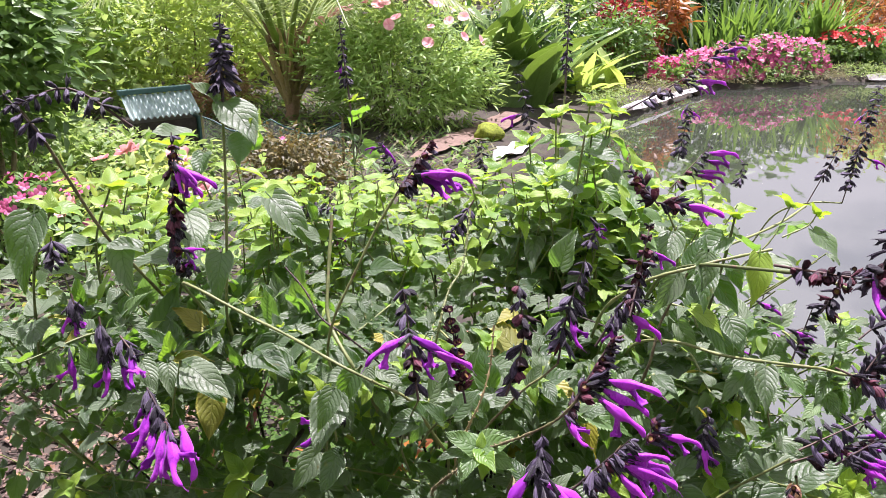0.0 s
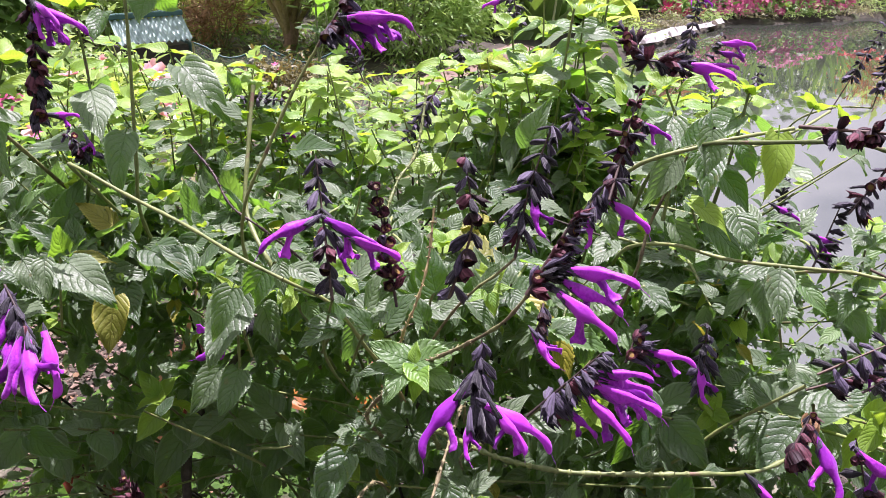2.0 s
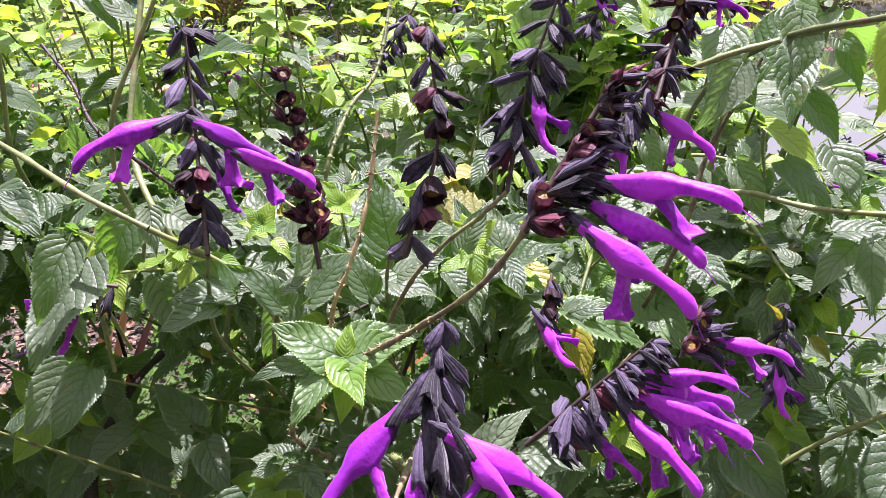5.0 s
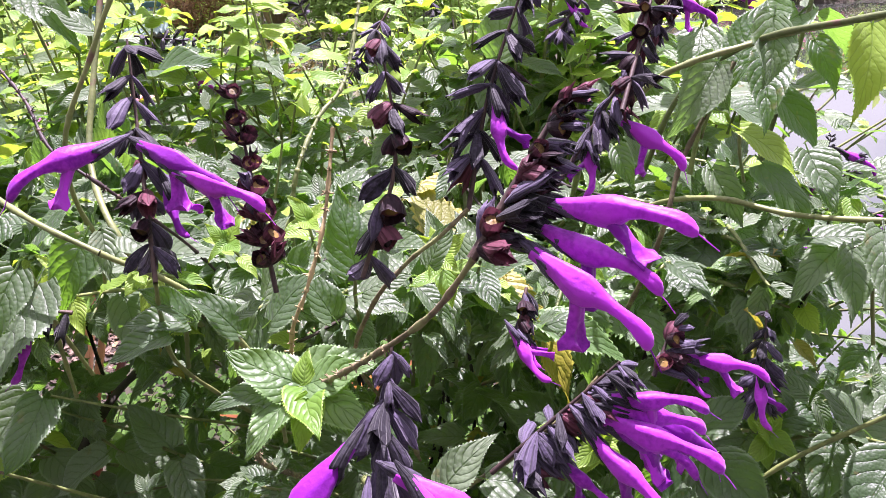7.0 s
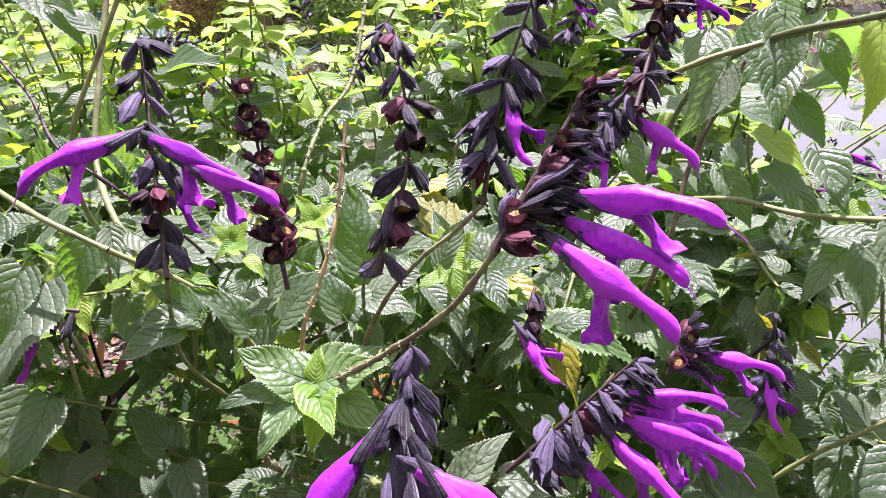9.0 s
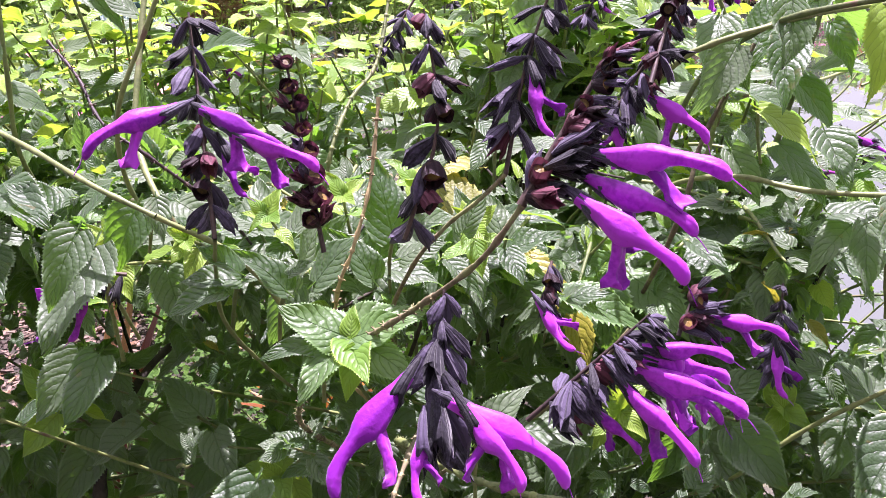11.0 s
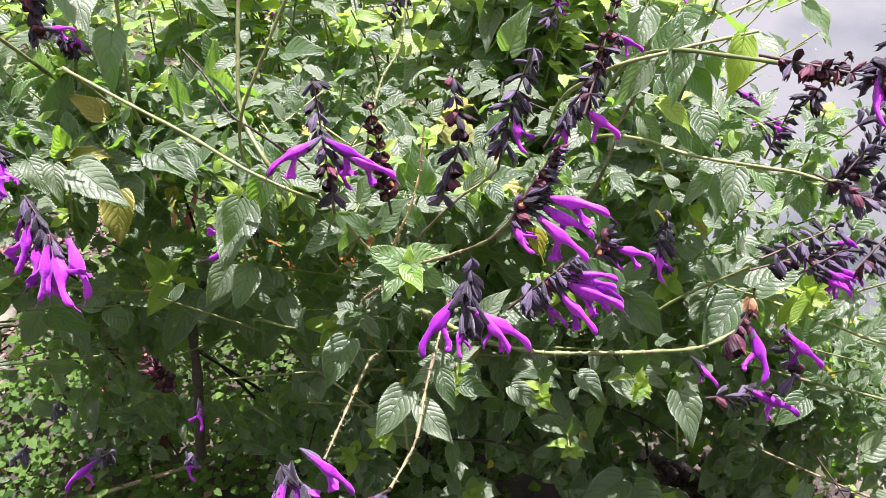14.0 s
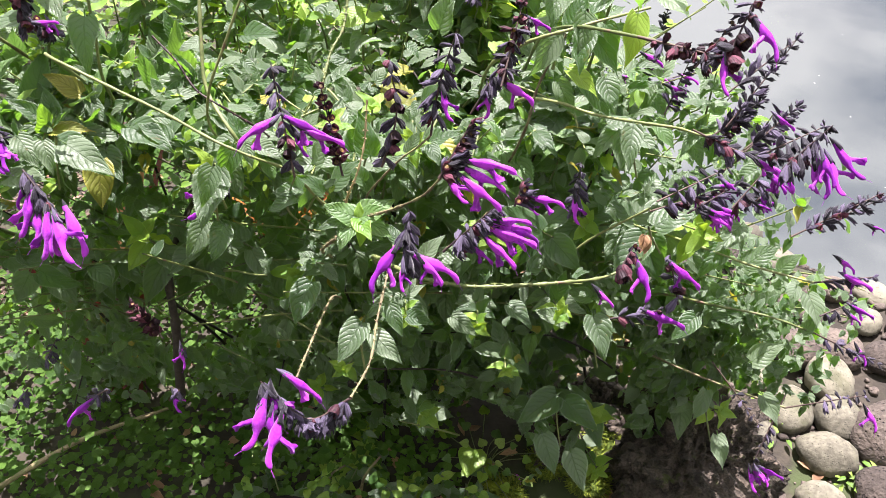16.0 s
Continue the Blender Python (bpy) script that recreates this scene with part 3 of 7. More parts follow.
BLOSSOM = blossom()

# ---- far plants ----
GREEN = leaf_material("mid_green_leaf", (0.04, 0.1, 0.02), (0.12, 0.23, 0.045), (0.25, 0.45, 0.05), 0.3, 0.5, 4.0, 0.3)
BRIGHT = leaf_material("bright_green_leaf", (0.16, 0.26, 0.055), (0.4, 0.53, 0.15), (0.56, 0.7, 0.12), 0.48, 0.5, 4.0, 0.3)
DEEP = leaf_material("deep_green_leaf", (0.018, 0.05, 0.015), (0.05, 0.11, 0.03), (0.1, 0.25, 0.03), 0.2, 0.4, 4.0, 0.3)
FROND = leaf_material("palm_leaflet", (0.13, 0.2, 0.06), (0.36, 0.43, 0.18), (0.4, 0.55, 0.1), 0.3, 0.4, 1.0, 0.1)
REDLEAF = leaf_material("crimson_leaf", (0.12, 0.012, 0.018), (0.36, 0.035, 0.04), (0.5, 0.05, 0.04), 0.3, 0.45, 4.0, 0.3)
ORANGE = leaf_material("orange_bronze_leaf", (0.16, 0.045, 0.012), (0.45, 0.17, 0.03), (0.6, 0.25, 0.04), 0.3, 0.5, 4.0, 0.3)
DRYLEAF = leaf_material("dry_brown_leaf", (0.13, 0.07, 0.035), (0.38, 0.22, 0.11), (0.45, 0.26, 0.12), 0.25, 0.6, 4.0, 0.3)
OLIVE = leaf_material("olive_leaf", (0.09, 0.1, 0.04), (0.22, 0.2, 0.09), (0.3, 0.28, 0.1), 0.25, 0.6, 4.0, 0.3)
PINK = surface("pink_petal", (0.38, 0.035, 0.14), (0.64, 0.17, 0.31), 3.0, 0.6, 0.1, amount=0.25)
PALEPINK = surface("pale_pink_petal", (0.75, 0.3, 0.33), (0.85, 0.52, 0.5), 8.0, 0.6, 0.1, amount=0.3)
RED = surface("red_petal", (0.6, 0.02, 0.03), (0.75, 0.1, 0.07), 4.0, 0.6, 0.1, amount=0.25)
HUSK = surface("palm_fibre", (0.09, 0.055, 0.03), (0.3, 0.2, 0.12), 9.0, 0.9, 0.9, 0.02)


TAN = surface("tan_palm_stalk", (0.16, 0.12, 0.05), (0.42, 0.33, 0.15), 12.0, 0.7, 0.5, 0.01)


def strap_plant(name, at, n, length, shapes, material, label, category, seed, steep=(50, 85), lean=0.0, group="", spread_out=0.1):
    """A tuft of long blades, each its own part."""
    r = random.Random(seed)
    x, y = at
    z = height(x, y)
    t = thing(name, (x, y, z), label, category, group)
    meshes = [mesh_of("blade", s, material) for s in shapes]
    for k in range(n):
        a, e = r.uniform(0, 6.28), radians(r.uniform(*steep))
        d = Vector((math.cos(a) * math.cos(e) + lean, math.sin(a) * math.cos(e), math.sin(e)))
        b = Vector((x + spread_out * r.gauss(0, 1), y + spread_out * 0.5 * r.gauss(0, 1), z - 0.01))
        m = aimed(b, b + d, (-d.x * 0.3, -d.y * 0.3, 1), length * r.uniform(0.65, 1.15))
        under(new("blade", r.choice(meshes)), t, m)
    return t


def palm(at, label, seed, fronds=13, length=1.8):
    r = random.Random(seed)
    x, y = at
    z = height(x, y)
    t = thing("palm", (x, y, z), label, "palm")
    foot = [Vector((x, y, z - 0.05)), Vector((x + 0.03, y, z + 0.25)), Vector((x + 0.02, y, z + 0.6))]
    part("trunk", tube(curve(foot, 10), [0.06, 0.07, 0.06, 0.07, 0.06, 0.06, 0.05, 0.06, 0.05, 0.05, 0.04], 12, 0.1), HUSK, t)
    flaps = [aimed(Vector((x, y, z + r.uniform(0.1, 0.6))), Vector((x + r.uniform(-0.25, 0.25), y - r.uniform(0.0, 0.2), z + r.uniform(0.7, 1.1))), (0, -1, 0.2), r.uniform(0.15, 0.5)) for _ in range(90)]
    part("husk", spread(strap(0.11, 0.25, 4), flaps), HUSK, t, kind="stuff")
    for k in range(16):
        a = 2.4 * k
        out = Vector((math.cos(a), math.sin(a), 0))
        base = Vector((x, y, z + 0.04 + 0.02 * k))
        part("leaf_base", tube(curve([base, base + out * 0.11 + Vector((0, 0, 0.22)), base + out * (0.3 - 0.01 * k) + Vector((0, 0, 0.5))], 8), (0.035, 0.016), 6), TAN, t)
    for k in range(fronds):
        a = 2 * math.pi * k / fronds + r.uniform(-0.2, 0.2)
        rise = r.uniform(0.55, 1.35)
        l = length * r.uniform(0.85, 1.25)
        out = Vector((math.cos(a), math.sin(a), 0))
        base = Vector((x, y, z + 0.5))
        line = curve([base, base + out * l * 0.25 + Vector((0, 0, l * 0.42 * rise)), base + out * l * 0.6 + Vector((0, 0, l * 0.62 * rise)), base + out * l * 0.95 + Vector((0, 0, l * 0.42 * rise - 0.1))], 30)
        stalk = part("frond", tube(line, (0.03, 0.005), 5), FROND, t)
        mats = []
        for i in [5 + k / 2 for k in range(50)]:
            p = line[int(i)].lerp(line[min(30, int(i) + 1)], i % 1)
            ahead = (line[min(int(i) + 1, 30)] - line[int(i) - 1]).normalized()
            side = ahead.cross(Vector((0, 0, 1))).normalized()
            ll = 0.62 * math.sin(math.pi * min(1, 0.18 + 0.8 * i / 31)) * r.uniform(0.85, 1.1)
            for s in (-1, 1):
                d = (side * s + ahead * 0.75 + Vector((0, 0, -0.15 + 0.1 * r.gauss(0, 1)))).normalized()
                mats.append(aimed(p, p + d, (0, 0, 1), ll))
        part("leaflet", spread(strap(0.034, 0.35, 4), mats), FROND, stalk, kind="stuff")
    return t


BROAD = leaf_shape(2, 3, 0.42, 0.2, 0.25, 0, 50, stalk=0)
NARROW = leaf_shape(2, 2, 0.24, 0.2, 0.2, 0, 51, stalk=0)
palm((-1.63, 7.25), "palm with brown fibrous trunk and arching fronds", 3, 13)
# bush with pink heads, and the large-leaved clump beside it
SPIDER = blossom(11, 0.05)
LIGHT = leaf_material("light_green_leaf", (0.1, 0.185, 0.055), (0.31, 0.42, 0.15), (0.46, 0.64, 0.14), 0.44, 0.5, 4.0, 0.3)
FRESH = leaf_material("fresh_green_leaf", (0.11, 0.23, 0.05), (0.33, 0.49, 0.15), (0.46, 0.64, 0.13), 0.42, 0.5, 4.0, 0.3)
GLOSSY = leaf_material("glossy_paddle_leaf", (0.05, 0.12, 0.02), (0.18, 0.29, 0.07), (0.3, 0.5, 0.05), 0.15, 0.3, 10.0, 0.3, gloss=0.7)
RUST = leaf_material("bronze_green_leaf", (0.045, 0.055, 0.015), (0.17, 0.15, 0.05), (0.3, 0.22, 0.05), 0.25, 0.5, 4.0, 0.3)
shrub("flowering_bush", (-0.6, 7.0), (0.82, 0.6, 0.52), 0.58, 7000, 0.09, FRESH, "dense green bush with pink spidery flower heads", "bush", 5, NARROW, 90, (34, 0.09, PALEPINK, SPIDER, 0.3), 10, STEM, 0.15)
PADDLE = [leaf_shape(4, 9, 0.34, 0.25, 0.45, 0, 52, stalk=0.3), leaf_shape(4, 9, 0.3, 0.3, 0.25, 0, 53, stalk=0.3), leaf_shape(4, 9, 0.36, 0.15, 0.75, 0, 54, stalk=0.3)]
strap_plant("broadleaf_clump", (0.4, 8.35), 52, 1.2, PADDLE, GLOSSY, "clump of large glossy light-green paddle leaves", "plant", 8, (55, 89), 0.0, "", 0.22)
strap_plant("broadleaf_clump", (1.3, 9.2), 40, 0.7, PADDLE, BRIGHT, "yellow-green arching broad-leaved plant on the bank", "plant", 9, (25, 80), 0.0, "", 0.18)
# fills the dark hollow below the paddle leaves; shade is put into its colour
shrub("shade_shrub", (0.3, 8.9), (0.9, 0.5, 0.5), 0.4, 3000, 0.1, DEEP, "dark green undergrowth, the hollow's shade put into its leaf colour", "shrub", 12, BROAD, 40)
# left side, behind the roof
shrub("garden_shrub", (-2.9, 8.3), (1.1, 0.7, 0.7), 0.62, 4200, 0.13, BRIGHT, "sunlit light-green leafy shrub behind the shed", "shrub", 21, NARROW, 60)
shrub("garden_shrub", (-4.2, 7.6), (1.1, 0.8, 0.8), 0.75, 3600, 0.13, LIGHT, "tall loose green shrub behind the shed", "shrub", 22, BROAD, 50)
shrub("garden_shrub", (-3.3, 10.5), (2.2, 1.0, 1.1), 1.0, 4500, 0.19, LIGHT, "large green shrub at the back of the garden", "shrub", 23, DIAMOND, 60)
shrub("garden_shrub", (-0.4, 9.9), (1.6, 0.8, 0.8), 0.8, 4500, 0.125, BRIGHT, "tall light-green shrub behind the palm", "shrub", 30, NARROW, 60)
shrub("leafy_tree", (-2.75, 4.3), (0.55, 0.55, 0.75), 1.0, 4200, 0.09, GREEN, "small dark-leaved tree with brown trunk", "tree", 24, BROAD, 34, None, 5)
shrub("brown_shrub", (-2.25, 7.2), (0.3, 0.3, 0.24), 0.26, 1500, 0.06, DRYLEAF, "withered rust-brown shrub beside the palm", "shrub", 25, NARROW, 24)
shrub("dry_shrub", (-1.05, 4.85), (0.27, 0.26, 0.17), 0.19, 2600, 0.04, RUST, "low straggly brown-green shrub with one pink flower", "shrub", 26, BROAD, 30, (3, 0.04, PINK, BLOSSOM, 0.3), 7, None, 0.32)
shrub("impatiens_patch", (-2.1, 3.55), (0.42, 0.35, 0.2), 0.2, 1500, 0.06, GREEN, "low bed of bright pink and green impatiens", "flower bed", 27, BROAD, 30, (80, 0.055, PINK, BLOSSOM, 0.5))
shrub("rose_bush", (-1.25, 2.9), (0.26, 0.26, 0.22), 0.5, 600, 0.05, BRIGHT, "small bush with pale pink roses", "rose bush", 28, BROAD, 24, (9, 0.1, PALEPINK, blossom(7, 0.6), 0.4))
shrub("garden_shrub", (-3.1, 5.3), (0.6, 0.5, 0.28), 0.28, 2600, 0.07, LIGHT, "low sunlit light-green shrub beside the shed", "shrub", 29, BROAD, 40)
shrub("garden_shrub", (-2.15, 5.0), (0.55, 0.3, 0.16), 0.17, 1800, 0.06, LIGHT, "low green plants in front of the shed", "shrub", 36, BROAD, 30)
# far bank
shrub("bank_shrub", (1.85, 10.3), (0.6, 0.5, 0.42), 0.42, 2600, 0.08, GREEN, "loose green shrub on the pond bank", "shrub", 31, BROAD, 34)
shrub("croton", (2.1, 10.9), (0.42, 0.35, 0.45), 0.5, 1500, 0.13, REDLEAF, "crimson-leaved upright shrub on the pond bank", "shrub", 32, NARROW, 30, None, 8)
shrub("croton", (2.75, 11.1), (0.28, 0.3, 0.4), 0.8, 420, 0.18, ORANGE, "shrub with orange and yellow leaves on bare stems", "shrub", 33, NARROW, 20, None, 6)
strap_plant("blade_clump", (4.0, 11.6), 130, 1.25, [strap(0.05, 0.25, 6), strap(0.045, 0.1, 6), strap(0.055, 0.5, 6)], GREEN, "dense clump of upright green sword-shaped leaves", "grass clump", 34, (58, 88), 0.0, "", 0.34)
strap_plant("blade_clump", (5.0, 11.8), 110, 1.25, [strap(0.05, 0.25, 6), strap(0.045, 0.1, 6), strap(0.055, 0.6, 6)], GREEN, "clump of arching light-green sword-shaped leaves", "grass clump", 35, (52, 88), 0.0, "", 0.3)
DEEPPINK = surface("deep_pink_petal", (0.5, 0.02, 0.12), (0.75, 0.12, 0.28), 3.0, 0.6, 0.1, amount=0.25)
for k, (bx, by, rx, rz) in enumerate([(2.55, 9.95, 0.28, 0.12), (2.95, 10.05, 0.34, 0.17), (3.4, 10.2, 0.42, 0.22), (3.95, 10.4, 0.42, 0.24), (4.45, 10.65, 0.36, 0.2)]):
    shrub("impatiens_mound", (bx, by), (rx, 0.34, rz), rz * 0.8 + 0.03, 1300, 0.07, GREEN, "mound of pink impatiens in full flower at the pond's edge", "flowers", 40 + k, BROAD, 26, (360, 0.075, (DEEPPINK, PINK, PINK, PINK, PINK)[k], BLOSSOM, 0.9), 6, None, 0.2, "impatiens along the pond")
shrub("red_bush", (5.45, 11.3), (0.55, 0.42, 0.24), 0.28, 2000, 0.08, GREEN, "rounded bush covered in red flowers", "bush", 46, BROAD, 30, (110, 0.085, RED, BLOSSOM, 0.6))
shrub("bronze_shrub", (6.2, 12.6), (0.9, 0.6, 0.6), 0.6, 3000, 0.11, ORANGE, "orange-bronze leaved shrub above the red bush", "shrub", 47, NARROW, 40)
shrub("bank_shrub", (1.3, 11.4), (1.0, 0.6, 0.55), 0.5, 2200, 0.12, GREEN, "green shrub behind the bank's flowers", "shrub", 64, BROAD, 40)
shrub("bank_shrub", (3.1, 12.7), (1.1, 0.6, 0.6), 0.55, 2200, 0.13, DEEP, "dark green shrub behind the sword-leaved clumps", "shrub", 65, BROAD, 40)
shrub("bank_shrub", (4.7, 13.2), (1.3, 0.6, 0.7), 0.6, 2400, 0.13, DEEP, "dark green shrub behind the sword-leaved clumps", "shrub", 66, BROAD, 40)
for k, (bx, by) in enumerate([(1.6, 8.25), (2.05, 8.95), (2.55, 9.55), (3.2, 9.9), (3.9, 10.05), (4.6, 10.3), (5.3, 10.6)]):
    shrub("bank_cover", (bx, by), (0.38, 0.2, 0.1), 0.07, 1000, 0.04, (LIGHT, OLIVE)[k % 2], "low grey-green plants creeping over the bank", "ground cover", 50 + k, NARROW, 22, None, 3, None, 0.25, "plants along the bank")
# trees that close the garden ahead
for k in range(16):
    a = radians(-78 + 10.4 * k)
    far = 17 + 3.5 * (k % 3)
    shrub("garden_tree", (far * math.sin(a), far * math.cos(a)), (2.6, 2.0, 1.0), 1.1 + 0.2 * (k % 2), 1500, 0.38, (GREEN, BRIGHT, DEEP)[k % 3], "leafy green tree added to close in the garden", "tree", 70 + k, DIAMOND, 50, None, 5, None, 0.2, "trees round the garden")
# unseen trees behind the camera, added to block sky light on the bush's front
for k in range(9):
    a = radians(100 + 20 * k)
    shrub("garden_tree", (8.5 * math.sin(a), 8.5 * math.cos(a)), (2.4, 2.2, 2.9), 3.6, 1100, 0.6, (GREEN, DEEP)[k % 2], "leafy green tree added to close in the garden", "tree", 90 + k, DIAMOND, 50, None, 5, None, 0.2, "trees round the garden")

# ---- shed with corrugated roof ----
ROOFING = surface("pale_green_corrugated_iron", (0.14, 0.23, 0.21), (0.27, 0.37, 0.34), 6.0, 0.45, 0.2, 0.003, spot=(0.22, 0.2, 0.16), spot_at=(0.64, 0.75))
TEAL = surface("dark_teal_paint", (0.02, 0.075, 0.07), (0.05, 0.13, 0.12), 8.0, 0.6, 0.2)
BOARD = surface("weathered_dark_boards", (0.03, 0.025, 0.02), (0.08, 0.065, 0.05), 12.0, 0.8, 0.5)
SX, SY, ST = -2.36, 5.95, 38
shed = thing("shed", (SX, SY, height(SX, SY)), "small low shed with pale green corrugated roof", "shed")
sm = pose(SX, SY, height(SX, SY), 0, 0, ST) @ Matrix.Diagonal((0.46, 0.42, 0.82, 1))


def slab(x0, x1, y0, y1, z0, z1, bevel=0.006):
    bm = bmesh.new()
    bmesh.ops.create_cube(bm, size=1, matrix=Matrix.Translation(((x0 + x1) / 2, (y0 + y1) / 2, (z0 + z1) / 2)) @ Matrix.Diagonal((x1 - x0, y1 - y0, z1 - z0, 1)))
    if bevel:
        bmesh.ops.bevel(bm, geom=list(bm.edges), offset=bevel, segments=1, affect="EDGES")
    bmesh.ops.triangulate(bm, faces=list(bm.faces))
    bm.verts.index_update()
    v = np.array([tuple(p.co) for p in bm.verts])
    f = np.array([[p.index for p in q.verts] for q in bm.faces])
    bm.free()
    return v, f, np.zeros((len(v), 2))


part("wall", moved(slab(-0.52, 0.52, -0.28, 0.5, -0.05, 0.32), sm), BOARD, shed, smooth=False)
rows = []
waves = 96
for top in (0, 1):
    for k in range(waves + 1):
        x = -0.58 + 1.16 * k / waves
        w = 0.012 * math.cos(k * math.pi / 4)
        rows.append((x, -0.36 if not top else 0.14, (0.37 if not top else 0.55) + w))
sheet = arrays(rows + [(x, y + 0.001, z - 0.006) for x, y, z in rows], [(k, k + 1, waves + 2 + k, waves + 1 + k) for k in range(waves)] + [(2 * waves + 3 + k, 2 * waves + 2 + k, 3 * waves + 3 + k, 3 * waves + 4 + k) for k in range(waves)])
part("roof", moved(sheet, sm), ROOFING, shed, "pale green corrugated iron sheet")
part("ridge_cap", moved(slab(-0.6, 0.6, 0.1, 0.24, 0.555, 0.6), sm), TEAL, shed, "dark teal ridge board", smooth=False)
part("gable", moved(slab(0.53, 0.57, -0.36, 0.5, 0.0, 0.34), sm), TEAL, shed, smooth=False)

# ---- net, liner, mossy stone ----
net_mat, nodes, links = fresh("fine_grey_net")
thread = nodes.new("ShaderNodeBsdfPrincipled")
thread.inputs["Base Color"].default_value, thread.inputs["Roughness"].default_value = (0.62, 0.68, 0.68, 1), 0.6
gap = nodes.new("ShaderNodeBsdfTransparent")
both = nodes.new("ShaderNodeMixShader")
both.inputs["Fac"].default_value = 0.27
links.new(gap.outputs["BSDF"], both.inputs[1])
links.new(thread.outputs["BSDF"], both.inputs[2])
out = nodes.new("ShaderNodeOutputMaterial")
links.new(both.outputs["Shader"], out.inputs["Surface"])
net = thing("garden_net", (-1.35, 5.4, 0.0), "fine pale net hung low between stakes", "net")
vs, us = [], []
for k in range(25):
    x = -1.85 + 1.0 * k / 24
    sag = 0.09 * math.sin(math.pi * ((k % 12) / 12))
    for z in (0.0, 0.18, 0.36 - sag):
        vs.append((x, 5.4 + 0.03 * math.sin(k * 0.9) + 0.05 * z, height(x, 5.4) + z)), us.append((k / 24, z))
part("mesh", arrays(vs, [(3 * k + j, 3 * k + 3 + j, 3 * k + 4 + j, 3 * k + 1 + j) for k in range(24) for j in range(2)], us), net_mat, net)
part("cord", tube([Vector(vs[3 * k + 2]) for k in range(25)], (0.006, 0.006), 5), TEAL, net, "dark teal cord")
for x in (-1.85, -1.35, -0.85):
    part("stake", tube([Vector((x, 5.42, -0.03)), Vector((x, 5.42, 0.38))], (0.01, 0.008), 6), WOODY, net)


def lump(size, seed, rough=0.12, sides=22, rows=12):
    """An uneven rounded stone."""
    vs, fs, us = [], [], []
    off = Vector((seed * 3.7, seed * 1.3, 0))
    for k in range(rows + 1):
        th = math.pi * k / rows
        for j in range(sides):
            a = 2 * math.pi * j / sides
            d = Vector((math.sin(th) * math.cos(a), math.sin(th) * math.sin(a), math.cos(th)))
            f = 1 + rough * (noise.noise(d * 1.3 + off) * 1.6 + 0.6 * noise.noise(d * 3.4 + off) + 0.25 * noise.noise(d * 8 + off) + (0.9 * abs(noise.noise(d * 6 + off)) + 0.5 * noise.noise(d * 15 + off) + 0.45 * abs(noise.noise(d * 31 + off)) if rough > 0.3 else 0))
            vs.append((d.x * size[0] * f, d.y * size[1] * f, d.z * size[2] * f)), us.append((j / sides, k / rows))
    for k in range(rows):
        for j in range(sides):
            i = (j + 1) % sides
            fs.append((k * sides + j, k * sides + sides + j, k * sides + sides + i, k * sides + i))
    return arrays(vs, fs, us)


def stone(name, at, size, material, label, seed, rough=0.12, turn=0.0, group="", sink=0.3, category="stone"):
    x, y = at[:2]
    z = (height(x, y) if len(at) < 3 else at[2]) + size[2] * (1 - 2 * sink)
    ob = new(name, mesh_of(name, lump(size, seed, rough, *((120, 70) if rough > 0.3 else (22, 12))), material))
    ob.matrix_basis = pose(x, y, z, 0, 0, turn)
    PLACED[ob.name] = ob.matrix_basis.copy()
    return tagged(ob, label, category, group)


def sheet_on(name, pts, lift, material, label, category, crumple=0.02):
    """A crumpled sheet laid over the ground along a line: x, y, half width."""
    vs, us = [], []
    r = random.Random(len(pts))
    line = curve([(x, y, w) for x, y, w in pts], 40)
    for k, p in enumerate(line):
        d = (line[min(k + 1, 40)] - line[max(k - 1, 0)]).to_2d().normalized()
        for j in range(7):
            s = (j / 3 - 1) * p.z * (1 + 0.25 * noise.noise(Vector((k * 0.25, j, 0))))
            x, y = p.x - d.y * s, p.y + d.x * s
            vs.append((x, y, max(height(x, y), WATER_Z + 0.005) + lift + crumple * noise.noise(Vector((x * 5, y * 5, 3)))))
            us.append((k / 40, j / 6))
    ob = new(name, mesh_of(name, arrays(vs, [(7 * k + j, 7 * k + 7 + j, 7 * k + 8 + j, 7 * k + 1 + j) for k in range(40) for j in range(6)], us), material))
    PLACED[ob.name] = Matrix()
    return tagged(ob, label, category)


sheet_on("pond_liner", [(1.45, 7.6, 0.02), (1.8, 8.05, 0.035), (2.35, 8.8, 0.035), (2.9, 9.5, 0.03)], 0.06, LINER, "pale crumpled liner sheet along the far bank", "pond liner", 0.012)
sheet_on("pond_liner", [(5.3, 10.5, 0.06), (6.3, 10.75, 0.16), (8.0, 11.1, 0.2)], 0.03, LINER, "white liner edge below the red bush", "pond liner")
sheet_on("pond_liner", [(0.25, 5.7, 0.03), (0.36, 5.95, 0.1), (0.5, 6.3, 0.07)], 0.03, LINER, "pale creased liner sheet at the path's end", "pond liner", 0.07)
sheet_on("garden_path", [(-0.35, 5.7, 0.06), (-0.15, 6.1, 0.13), (0.15, 6.7, 0.16), (0.5, 7.5, 0.14)], 0.03, MULCH, "bare trodden earth path beside the pond", "path", 0.004)
stone("mossy_stone", (0.22, 6.45), (0.12, 0.1, 0.08), MOSS, "small stone covered in yellow-green moss", 3, 0.2, 0, "", 0.15)
